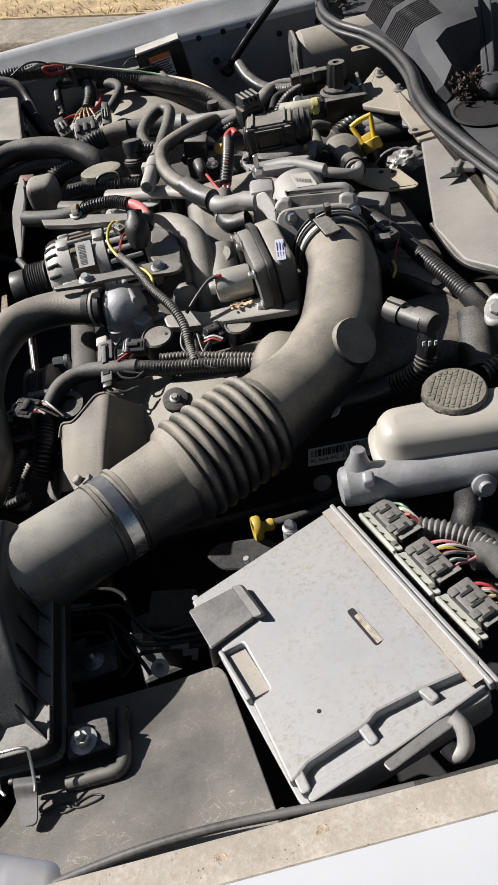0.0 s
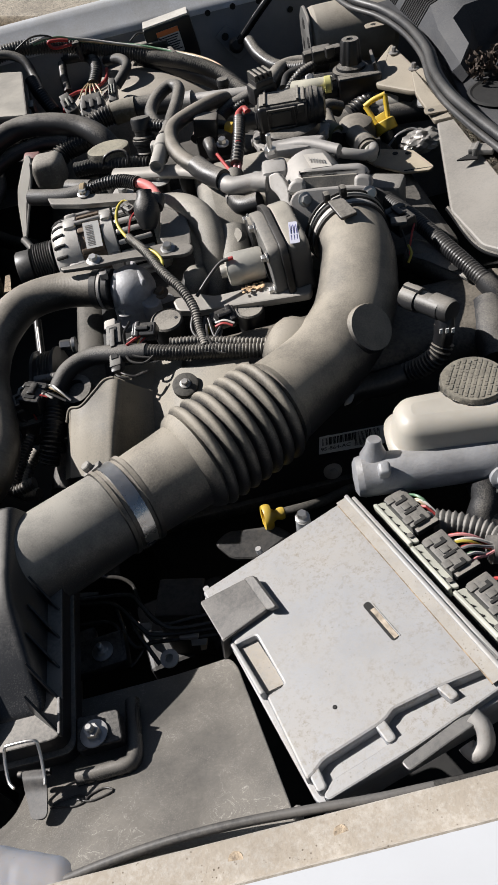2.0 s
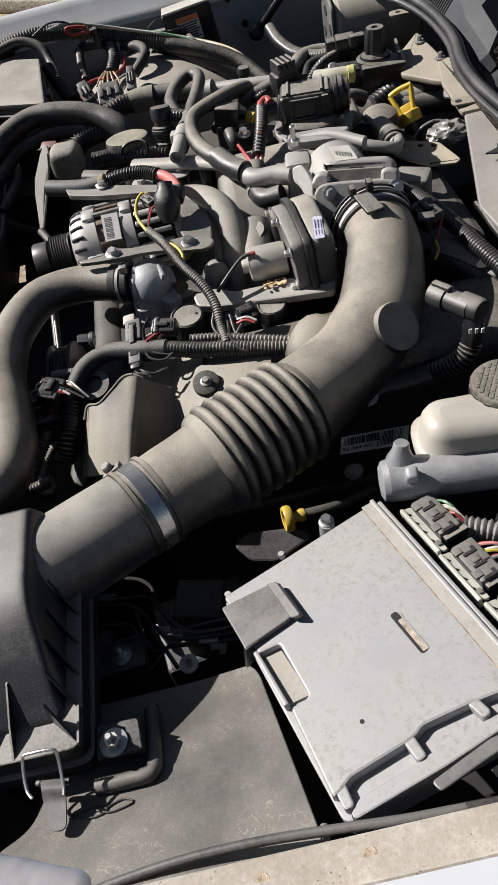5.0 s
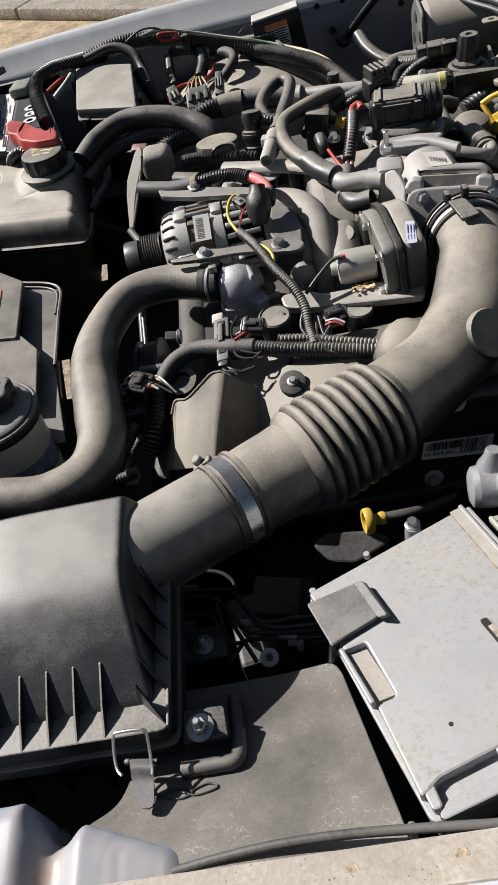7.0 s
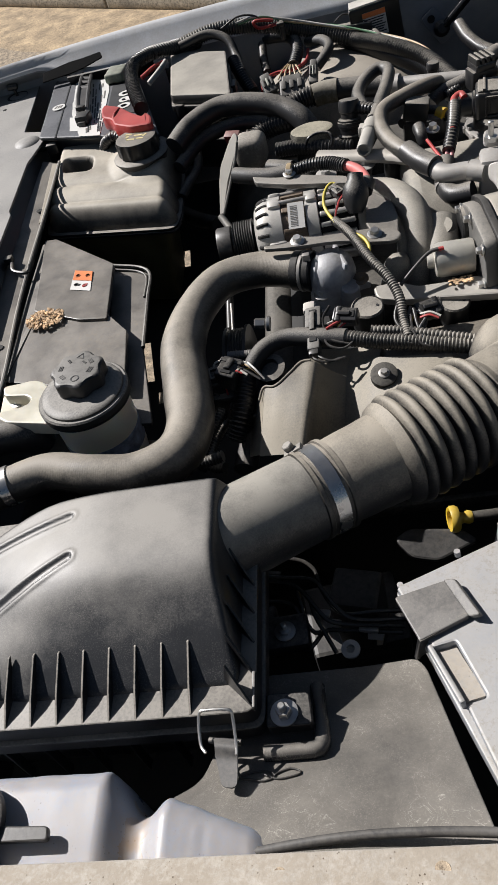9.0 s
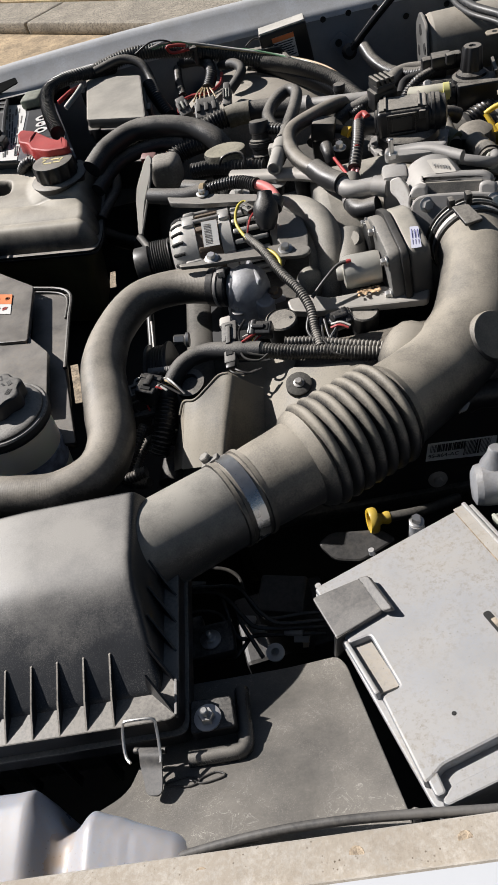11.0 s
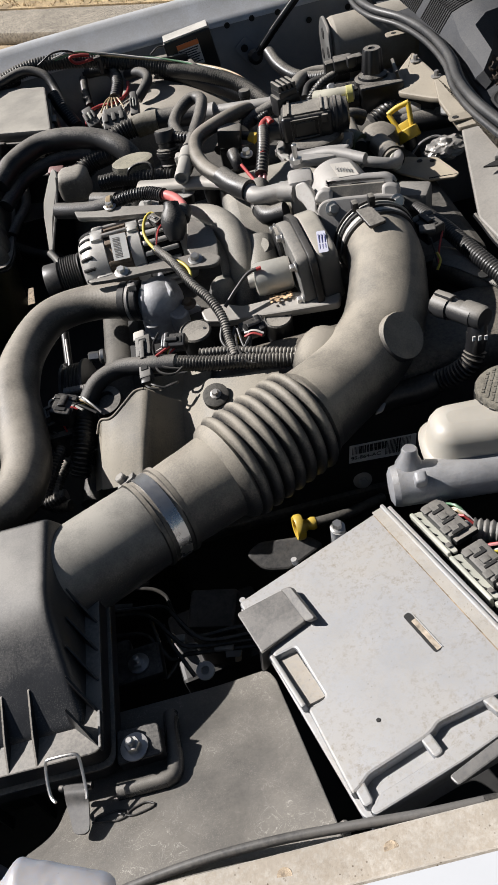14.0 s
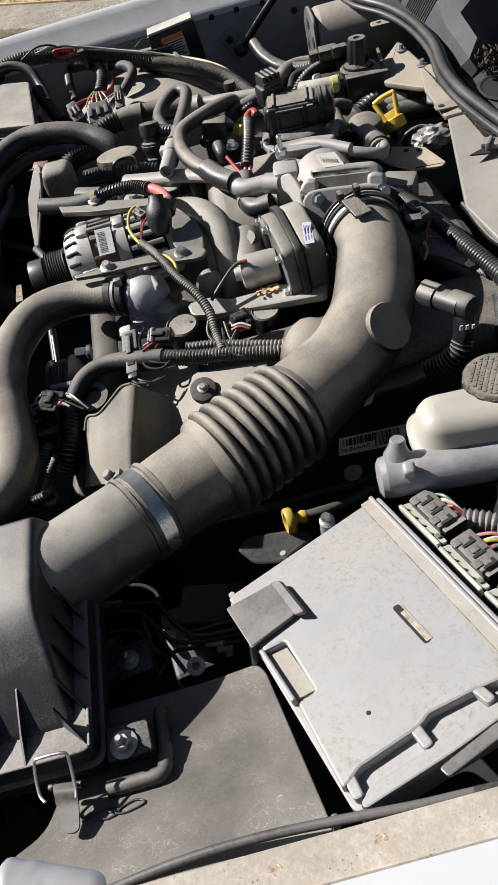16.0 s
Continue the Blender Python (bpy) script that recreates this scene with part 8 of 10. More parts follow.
for r_, z_, w_, mt in ((0.0485, 0.016, 0.007, ALLOY_BRIGHT), (0.0500, 0.009, 0.004, RUBBER_CLEAN), (0.0510, 0.004, 0.003, ALLOY_BRIGHT), (0.0525, -0.001, 0.003, RUBBER_CLEAN)):
    part("inlet_ring", lathe([(0.044, z_), (r_, z_ + 0.0004), (r_, z_ + w_ - 0.0004), (0.044, z_ + w_)], 48, zaxis(bore, bz)), mt, TB)
# adapter with stud at the far side
part("adapter", box(0.034, 0.040, 0.10, pose(*(Vector((0.1088, 0.9499, 0.9620)) + Vector((0, 0, -0.10))), 0, 0, -10), 0.006), ALLOY, TB)
part("plenum_neck", tube([(0.1248, 0.9957, 0.9620), (0.1627, 0.9771, 0.9650), (0.1987, 0.9431, 0.9620)], [0.006, 0.008, 0.0075], 18, 0.006), ALLOY, TB)
part("top_pad", prism(rounded([(-0.018, -0.014), (0.05, -0.016), (0.07, 0.012), (0.03, 0.02), (-0.018, 0.016)], 0.01), 0, 0.012, pose(*Vector((0.1224, 0.9899, 0.9550)), 0, 0, -12), 0.003), ALLOY, TB)
sm = zaxis((0.1103, 0.9724, 0.9680), (0, 0, 1))
part("stud", merge(disc(0.0035, 0.026, sm, 12), lathe([(0.0085, 0), (0.0085, 0.006), (0, 0.007)], 6, sm)), STEEL, TB)
part("vacuum_spout", tube([(0.0975, 0.9371, 0.9450), (0.0794, 0.9491, 0.9450)], 0.0135, 18), ALLOY, TB)
# electronic motor side
gz = Vector((1.0, 0.05, 0.05)).normalized()
gm = zaxis((0.0719, 0.8276, 0.9150), gz, (0, 1, 0))
def motor_outline(s):
    return rounded([(-0.062 * s, -0.036 * s), (0.020 * s, -0.046 * s), (0.066 * s, -0.030 * s), (0.066 * s, 0.020 * s), (0.020 * s, 0.040 * s), (-0.060 * s, 0.034 * s)], 0.014 * s, 4)


part("gear_case", prism([(y, z) for z, y in [(b, a) for a, b in motor_outline(1.0)]], -0.012, 0.004, gm, 0.003), BRACKET, TB, "grey dusted gear case plate")
part("gasket", prism(motor_outline(1.13), 0.003, 0.012, gm, 0.002), RUBBER_CLEAN, TB, "thick black gasket plate")
part("case_cover", prism(motor_outline(1.06), 0.012, 0.040, gm, 0.006, 3), MANIFOLD, TB, "grey plastic cover with data label")
dl = part("data_label", plate([(0.0965, 0.8061, 0.9580), (0.1069, 0.8035, 0.9580), (0.1019, 0.7664, 0.9520), (0.0902, 0.7683, 0.9520)], 0.0006, 0.002, 0, (0, -0.1, 1)), surface("lilac_label", (0.50, 0.50, 0.57), 0.4, vary=0.06), TB, "pale lilac data label")
for k in range(3):
    a_, b_ = Vector((0.0973, 0.7993, 0.9584)).lerp(Vector((0.1041, 0.7971, 0.9584)), k / 2), Vector((0.0934, 0.7724, 0.9526)).lerp(Vector((0.1003, 0.7716, 0.9526)), k / 2)
    for f, g_ in ((0.02, 0.55), (0.65, 0.95)):
        part("print_bar", tube([a_.lerp(b_, f), a_.lerp(b_, g_)], 0.0006, 4, flat=0.4), BLUE_PRINT, dl)
part("motor_can", lathe([(0.014, -0.012), (0.020, -0.010), (0.0215, -0.004), (0.0215, 0.032), (0.020, 0.036)], 32, zaxis((0.0226, 0.8170, 0.9050), Vector((0.0638, 0.8152, 0.9050)) - Vector((0.0226, 0.8170, 0.9050)))), surface("pale_motor_can", (0.52, 0.50, 0.44), 0.4, dust=0.3, metal=0.4), TB, "pale cylindrical motor can")
part("motor_nose", lathe([(0.008, -0.02), (0.009, -0.016), (0.009, -0.008)], 18, zaxis((0.0226, 0.8170, 0.9050), Vector((0.0638, 0.8152, 0.9050)) - Vector((0.0226, 0.8170, 0.9050)))), surface("pale_nose", (0.5, 0.48, 0.43), 0.4, dust=0.3, metal=0.4), TB)
part("sensor_drum", lathe([(0.018, 0), (0.021, 0.002), (0.021, 0.022), (0.018, 0.024), (0, 0.024)], 28, zaxis((0.0513, 0.8684, 0.9180), gz)), PLASTIC_DUSTY, TB)
part("sensor_neck", lathe([(0.016, -0.03), (0.017, 0.0), (0.014, 0.012), (0, 0.014)], 24, zaxis((0.0329, 0.8786, 0.9050), (-0.3, -0.3, 1))), MANIFOLD, TB)
for q in (gm @ Vector((sx_ * 0.054, sy_ * 0.030, -0.0125)) for sx_, sy_ in ((1, 0.6), (1, -0.8), (-1, 0.8), (-1, -0.8), (0.1, 1.05))):
    bolt_part(TB, q, (-1, -0.05, 0.05), 0.0048, 0.006, 0.007)

# ---- black valve with electrical head, behind the throttle ----
EG = thing("egr_valve", (0.16, 1.17, 0.86), "black plastic idle valve head on a bolted metal disc", "valve")
em = axes((0.1647, 1.1230, 0.9210), (1.0, -0.20, 0))
part("disc", merge(lathe([(0.058, -0.010), (0.060, -0.008), (0.060, -0.002), (0.056, 0.0), (0, 0.0)], 40, em @ pose(0, 0.005, -0.004)), ), STEEL_GREY, EG)
for k in range(8):
    a = k * math.pi / 4 + 0.3
    part("crimp", box(0.012, 0.006, 0.006, em @ pose(0.055 * math.cos(a), 0.005 + 0.055 * math.sin(a), -0.005, 0, 0, math.degrees(a) + 90), 0.0015), STEEL_GREY, EG)
part("skirt", lathe([(0.048, 0), (0.046, 0.010), (0.040, 0.014), (0, 0.015)], 36, em), PLASTIC, EG)
part("body", box(0.078, 0.054, 0.040, em @ pose(-0.006, 0.004, 0.010), 0.006, 3), PLASTIC, EG, "black valve body with a dust-topped lid")
part("lid", box(0.070, 0.046, 0.005, em @ pose(-0.006, 0.005, 0.0475), 0.002), PLASTIC_DUSTY, EG, "tan-dusted flat lid")
part("lid_rib", box(0.004, 0.048, 0.004, em @ pose(0.018, 0.005, 0.0515), 0.001), PLASTIC_DUSTY, EG)
part("lid_rib", box(0.004, 0.048, 0.004, em @ pose(-0.032, 0.005, 0.0515), 0.001), PLASTIC_DUSTY, EG)
part("drum", lathe([(0.024, 0), (0.0265, 0.002), (0.0265, 0.018), (0.024, 0.021), (0.0235, 0.026), (0.012, 0.029), (0, 0.029)], 32, em @ pose(0.030, 0.004, 0.031, 0, 90, 0)), PLASTIC, EG, "round end of the valve")
part("drum_band", lathe([(0.0268, 0.005), (0.0278, 0.006), (0.0278, 0.010), (0.0268, 0.011)], 32, em @ pose(0.030, 0.004, 0.031, 0, 90, 0)), PLASTIC, EG)
for dx, dz, w, h in ((-0.008, 0.0435, 0.044, 0.003), (-0.008, 0.0155, 0.044, 0.003), (-0.0285, 0.0155, 0.003, 0.031), (0.0125, 0.0155, 0.003, 0.031)):
    part("panel_frame", box(w, 0.004, h, em @ pose(dx, -0.0245, dz), 0.0008), PLASTIC, EG)
part("face_panel", box(0.030, 0.002, 0.020, em @ pose(-0.008, -0.0240, 0.021), 0.0008), PLASTIC_DUSTY, EG)
part("clip_ear", box(0.010, 0.006, 0.012, em @ pose(0.022, -0.0245, 0.036), 0.0015), PLASTIC_DUSTY, EG)
part("nose", lathe([(0.019, 0), (0.019, 0.004), (0.0165, 0.006), (0.0165, 0.020), (0.018, 0.022), (0.018, 0.026), (0.012, 0.028), (0, 0.028)], 24, em @ pose(-0.043, 0.002, 0.026, 0, -90, 0)), PLASTIC, EG)
plug = part("plug", merge(box(0.040, 0.030, 0.030, em @ pose(-0.036, 0.045, 0.032, 0, 0, 25), 0.004), box(0.030, 0.034, 0.010, em @ pose(-0.036, 0.045, 0.060, 0, 0, 25), 0.002)), PLASTIC, EG, "black toothed plug")
for k in range(4):
    part("tooth", box(0.005, 0.030, 0.010, em @ pose(-0.036, 0.045, 0.069, 0, 0, 25) @ pose(-0.012 + 0.008 * k, 0, 0), 0.001), PLASTIC_DUSTY, plug)
for k in range(12):
    a = k * math.pi / 6 + 0.1
    part("crimp_tooth", box(0.010, 0.004, 0.008, em @ pose(0.0605 * math.cos(a), 0.005 + 0.0605 * math.sin(a), -0.013, 0, 0, math.degrees(a) + 90), 0.001), STEEL_GREY, EG)

hose("red_loop_wire", [(0.0763, 1.0604, 0.9500), (0.0862, 1.1157, 0.9570), (0.0935, 1.1365, 0.9620), (0.1018, 1.1396, 0.9640), (0.1050, 1.1289, 0.9620)], 0.0055, RED, "bright red wire loop", "wire", n=10)
hose("red_wire_conduit", [(0.0903, 1.1240, 0.9570), (0.0793, 1.0729, 0.9500), (0.0658, 1.0325, 0.9350)], 0.0095, CONDUIT, "black ribbed conduit on red wires", ridge=(0.006, 0.16), n=14)
hose("red_wire", [(0.0668, 1.0375, 0.9360), (0.0608, 1.0272, 0.9280), (0.0611, 1.0284, 0.9200)], 0.003, WIRE["pink"], "pink-red wire below the conduit", "wire", n=8)
hose("red_wire", [(0.0708, 1.0352, 0.9360), (0.0680, 1.0231, 0.9280), (0.0659, 1.0257, 0.9200)], 0.003, WIRE["pink"], "pink-red wire below the conduit", "wire", n=8)
hose("red_lead", [(0.0568, 1.0282, 0.9250), (0.0500, 1.0587, 0.9280), (0.0441, 1.0879, 0.9300)], 0.0026, WIRE["red"], "dark red lead to the coil", "wire", n=8)

# ---- hoses over the engine ----
hose("vacuum_hose", [(0.0368, 0.9865, 0.9420), (0.0149, 1.0207, 0.9440), (-0.0121, 1.0784, 0.9480), (-0.0182, 1.1289, 0.9520), (-0.0080, 1.1656, 0.9550), (0.0269, 1.1906, 0.9580), (0.0683, 1.2185, 0.9550), (0.0856, 1.2378, 0.9450), (0.0734, 1.2448, 0.9300)], 0.0115, HOSE_DUSTY, "grey dusty vacuum hose curving over the engine", n=16)
hose("hose_sleeve", [(0.0394, 0.9815, 0.9420), (0.0228, 1.0052, 0.9430), (0.0086, 1.0353, 0.9460)], 0.0150, RUBBER, "black rubber sleeve on the vacuum hose", n=18)
hose("vacuum_pipe", [(0.0354, 0.9914, 0.9400), (0.0496, 0.9680, 0.9370), (0.0799, 0.9571, 0.9400)], 0.0125, ALLOY, "grey metal vacuum pipe bend", "pipe", n=16)
hose("pipe_elbow", [(0.0592, 1.0212, 0.9250), (0.0505, 0.9677, 0.9180), (0.0578, 0.9415, 0.9180), (0.0801, 0.9297, 0.9250)], 0.0135, RUBBER, "black rubber elbow below the pipe", n=16)
hose("elbow_band", [(0.0513, 0.9821, 0.9185), (0.0505, 0.9625, 0.9180)], 0.0142, STEEL_GREY, "steel band on the elbow", "clamp", n=16)
hose("breather_hose", [(0.0680, 1.2094, 0.9300), (0.0783, 1.2166, 0.9360), (0.1016, 1.2198, 0.9420), (0.1303, 1.2189, 0.9500)], 0.0115, RUBBER, "black rubber breather hose", n=14)
hose("valve_conduit", [(0.0902, 1.2036, 0.9380), (0.1193, 1.2173, 0.9450), (0.1414, 1.2366, 0.9500)], 0.008, CONDUIT, "black corrugated conduit to the valve", ridge=(0.0045, 0.18))
hose("loop_hose", [(-0.0356, 1.2192, 0.9400), (-0.0405, 1.2703, 0.9420), (-0.0253, 1.3083, 0.9480), (0.0011, 1.3270, 0.9550), (0.0141, 1.3151, 0.9550), (0.0066, 1.2684, 0.9500), (-0.0120, 1.2083, 0.9450), (-0.0250, 1.1497, 0.9400), (-0.0395, 1.1108, 0.9350)], 0.0105, RUBBER, "looped black rubber hose", n=16)
QC = thing("quick_coupling", (-0.0400, 1.1000, 0.9200), "pale plastic quick coupling with a clip on the looped hose", "fitting")
PALE = surface("pale_fitting", (0.36, 0.35, 0.32), 0.5, dust=0.5, stip=0.9, mottle=0.15)
qm = zaxis((-0.0220, 1.1640, 0.9500), Vector((-0.0520, 1.0600, 0.9420)) - Vector((-0.0220, 1.1640, 0.9500)))
part("stem", lathe([(0.0088, -0.02), (0.0088, 0.010), (0.0110, 0.012), (0.0110, 0.018), (0.0085, 0.020), (0.0085, 0.026)], 22, qm), RUBBER, QC)
part("barrel", lathe([(0.0100, 0.024), (0.0125, 0.026), (0.0130, 0.052), (0.0112, 0.054), (0.0112, 0.094), (0.0098, 0.098), (0.0070, 0.098), (0.0070, 0.092), (0, 0.092)], 26, qm), PALE, QC)
part("clip", box(0.034, 0.018, 0.016, qm @ pose(0, 0, 0.036), 0.003), PALE, QC)
part("clip_ear", box(0.008, 0.024, 0.010, qm @ pose(0.016, 0, 0.044), 0.002), PALE, QC)
hose("elbow_fitting", [(-0.0150, 1.1850, 0.9480), (-0.0330, 1.1990, 0.9480), (-0.0521, 1.2150, 0.9470)], 0.0098, PLASTIC, "black ribbed elbow hose fitting", "fitting", ridge=(0.006, 0.18), n=16)
LEG = thing("check_valve", (-0.0620, 1.1750, 0.8900), "black stepped check valve standing beside the fuel rail", "valve")
leg_m = zaxis((-0.0585, 1.2140, 0.9560), (-0.06, -0.22, -1.0))
part("body", lathe([(0, -0.006), (0.0150, -0.005), (0.0165, -0.002), (0.0165, 0.012), (0.0140, 0.014), (0.0140, 0.022), (0.0185, 0.024), (0.0185, 0.036), (0.0160, 0.038), (0.0160, 0.046), (0.0190, 0.048), (0.0190, 0.075), (0.012, 0.080), (0, 0.080)], 28, leg_m), PLASTIC, LEG)
part("band", lathe([(0.0188, 0.027), (0.0198, 0.0275), (0.0198, 0.0325), (0.0188, 0.033)], 28, leg_m), RUBBER, LEG)
hose("clip_wire", [(-0.0129, 1.1964, 0.9530), (-0.0036, 1.1838, 0.9500), (-0.0086, 1.1674, 0.9450), (-0.0215, 1.1580, 0.9430)], 0.0016, WIRE["black"], "thin black wire hose clip", "clip", n=6)
fr = thing("fuel_rail", (0.0, 1.12, 0.90), "pale dusty fuel rail bar with injectors", "fuel rail")
part("bar", tube([(-0.1160, 1.1161, 0.9250), (-0.0711, 1.0941, 0.9260), (-0.0185, 1.0694, 0.9280), (0.0185, 1.0441, 0.9280)], 0.013, 12, 0.01, flat=0.7), surface("pale_rail_metal", (0.42, 0.40, 0.37), 0.45, dust=0.6, metal=0.3, settle=0.25), fr)
for q in ((-0.1091, 1.1346, 0.9000), (-0.0515, 1.1099, 0.9000), (-0.0072, 1.0887, 0.9000)):
    part("injector", lathe([(0.011, -0.03), (0.014, -0.01), (0.014, 0.008), (0.010, 0.014), (0, 0.014)], 16, zaxis(q, (0, -0.2, 1))), PLASTIC, fr)
for q in ((-0.0492, 1.0784, 0.9180), (-0.1084, 1.0795, 0.9120)):
    bolt_part(fr, q, (0, -0.2, 1), 0.007, 0.008, 0.016, ALLOY_BRIGHT)
CO = thing("ignition_coil", (0.0570, 1.2120, 0.8800), "black ignition coil with grey plug boot", "ignition coil")
part("body", box(0.065, 0.05, 0.04, pose(*Vector((0.0549, 1.1909, 0.8850)), 0, 0, -10), 0.008), PLASTIC, CO)
part("plug_head", merge(box(0.038, 0.030, 0.030, pose(*Vector((0.0389, 1.1775, 0.9250)), 0, 10, -12), 0.004), box(0.03, 0.04, 0.02, pose(*Vector((0.0396, 1.1892, 0.9050)), 0, 0, -12), 0.003)), PLASTIC_DUSTY, CO)
part("boot", tube([(0.0376, 1.1292, 0.9320), (0.0386, 1.1101, 0.9280), (0.0400, 1.1041, 0.9180)], [0.010, 0.009, 0.008], 14), RUBBER, CO)
bolt_part(CO, (0.0580, 1.1237, 0.9270), (0, -0.2, 1), 0.0065, 0.008, 0.010)
hose("fuel_line", [(0.0204, 1.1781, 0.9200), (0.0400, 1.2066, 0.9250), (0.0711, 1.1867, 0.9250), (0.0960, 1.1690, 0.9200)], 0.009, RUBBER, "grey rubber fuel line across the manifold", n=12)
hose("yellow_band", [(0.0748, 1.1793, 0.9252), (0.0837, 1.1695, 0.9250)], 0.0098, YELLOW, "yellow band on the fuel line", "band", n=14)
hose("heater_tube", [(0.0096, 1.3649, 0.9100), (0.0408, 1.3521, 0.9120), (0.0911, 1.3287, 0.9150), (0.1409, 1.3132, 0.9150)], 0.011, ALLOY, "pale aluminium coolant tube", "pipe", n=14)
hose("tube_fitting", [(0.0076, 1.3636, 0.9110), (0.0365, 1.3523, 0.9120)], [0.016, 0.018, 0.0135, 0.017], ALLOY, "ribbed pale tube fitting", "fitting", n=18)
solid("service_port", lathe([(0.0085, -0.04), (0.009, -0.006), (0.011, -0.005), (0.011, 0.004), (0.0095, 0.006), (0, 0.006)], 18, zaxis((0.0967, 1.3780, 0.9200), (0.05, 0, 1))), PLASTIC, "black cylindrical service port cap", "cap")

OC = thing("oil_filler_cap", (-0.1328, 1.2918, 0.8800), "dusty yellow-grey oil filler cap on a black neck", "oil cap")
om = zaxis((-0.1225, 1.2170, 0.9250), (0.0, 0.12, 1))
part("cap", lathe([(0.031, -0.018), (0.035, -0.016), (0.036, -0.004), (0.0345, 0.001), (0.030, 0.003), (0.022, 0.002), (0, 0.003)], 44, om, (9, 0.05, -0.0165, -0.003)), surface("dusty_cap_top", (0.06, 0.058, 0.05), 0.6, dust=0.85, dust_col=(0.34, 0.31, 0.23)), OC)
part("neck", lathe([(0.03, -0.05), (0.03, -0.012)], 28, om), PLASTIC, OC)
part("tether", tube([(-0.1368, 1.1855, 0.9050), (-0.1294, 1.1816, 0.9270), (-0.1151, 1.1836, 0.9320), (-0.0963, 1.1766, 0.9320), (-0.0914, 1.1696, 0.9250), (-0.0988, 1.1677, 0.9050)], 0.0024, 8), PLASTIC, OC)
hose("filler_conduit", [(-0.1824, 1.2120, 0.9050), (-0.1568, 1.2037, 0.9080), (-0.1177, 1.1830, 0.9100), (-0.0621, 1.1673, 0.9050)], 0.0125, CONDUIT, "black corrugated conduit below the oil cap", ridge=(0.0055, 0.18), n=14)
hose("filler_pipe", [(-0.1853, 1.2501, 0.8820), (-0.1642, 1.2318, 0.8850), (-0.0987, 1.2094, 0.8880)], 0.009, PLASTIC, "black plastic pipe below the oil cap", n=12)
FIN = thing("belt_tensioner_plate", (-0.2819, 1.1529, 0.8800), "pale upright metal shield plate", "bracket")
part("plate", plate([(-0.2895, 1.1026, 0.8620), (-0.2781, 1.1381, 0.9080), (-0.2714, 1.1486, 0.9270), (-0.2511, 1.1582, 0.9600), (-0.2415, 1.1596, 0.9720), (-0.2365, 1.1529, 0.9680), (-0.2418, 1.1433, 0.9500), (-0.2626, 1.1297, 0.9080), (-0.2846, 1.1002, 0.8620)], 0.004, 0.004, 0.001, (-0.3, -1, 0.2)), surface("dusted_pale_plate", (0.33, 0.32, 0.29), 0.5, dust=0.6, metal=0.2, settle=0.3), FIN)
part("edge", tube([(-0.2358, 1.1366, 0.9660), (-0.2420, 1.1396, 0.9470), (-0.2811, 1.1025, 0.8660)], 0.002, 8), BRACKET, FIN)
part("stay", tube([(-0.2850, 1.1011, 0.8680), (-0.235, 1.02, 0.82), (-0.205, 1.02, 0.74)], 0.006, 10), BRACKET, FIN)
PB = thing("idler_housing", (-0.2290, 1.2206, 0.8800), "tan dusted rounded plastic housing", "housing")
part("shell", box(0.052, 0.05, 0.05, pose(*Vector((-0.2270, 1.2245, 0.8850)), 0, 0, -8), 0.014, 4), surface("tan_dusted_plastic", (0.12, 0.11, 0.095), 0.55, dust=0.75), PB)
part("spout", tube([(-0.1975, 1.1543, 0.9050), (-0.1597, 1.1332, 0.9050)], 0.014, 14), PLASTIC, PB)
hose("ac_hose", [(-0.3778, 1.3487, 0.8900), (-0.3460, 1.3884, 0.9050), (-0.2903, 1.4161, 0.9150), (-0.2308, 1.4045, 0.9150), (-0.1750, 1.3812, 0.9050), (-0.1393, 1.3494, 0.8900), (-0.1236, 1.3325, 0.8650)], 0.0195, RUBBER, "thick black rubber air-conditioning hose", n=22)
hose("ac_hose_lower", [(-0.3759, 1.3233, 0.8600), (-0.3323, 1.3878, 0.8750), (-0.2645, 1.4004, 0.8850), (-0.1999, 1.3848, 0.8850)], 0.013, RUBBER, "lower black rubber hose", n=16)
hose("large_conduit", [(-0.2413, 1.3630, 0.8600), (-0.2091, 1.3793, 0.8720), (-0.1615, 1.3706, 0.8820), (-0.1367, 1.3661, 0.8750)], 0.019, CONDUIT, "thick black corrugated conduit", ridge=(0.0065, 0.16), n=18)
hose("far_conduit", [(-0.1609, 1.4478, 0.8780), (-0.1359, 1.4501, 0.8840), (-0.1051, 1.4478, 0.8880)], 0.019, CONDUIT, "thick black corrugated conduit", ridge=(0.0065, 0.16), n=18)
hose("far_hose_taped", [(-0.1146, 1.4454, 0.8870), (-0.0946, 1.4468, 0.8890), (-0.0688, 1.4437, 0.8890)], 0.0205, surface("tan_cloth_tape", (0.10, 0.09, 0.06), 0.8, dust=0.6, bump=0.5, grain=150), "tan frayed tape wrap on a hose", "tape", n=18)
hose("far_hose", [(-0.0756, 1.4479, 0.8880), (-0.0332, 1.4394, 0.8880), (0.0205, 1.4222, 0.8850)], 0.0185, RUBBER, "black rubber hose behind the engine", n=18)
solid("red_clip", box(0.03, 0.016, 0.03, pose(*Vector((-0.2643, 1.3435, 0.8700)), 20, 0, -20), 0.003), surface("dark_red_plastic", (0.16, 0.03, 0.03), 0.5, dust=0.3), "dark red plastic clip", "clip")
hose("tank_hose", [(-0.3526, 1.4222, 0.8500), (-0.3485, 1.3513, 0.8400), (-0.3673, 1.3121, 0.8300), (-0.3797, 1.2928, 0.8200)], 0.009, RUBBER, "thin black hose beside the coolant tank", n=12)
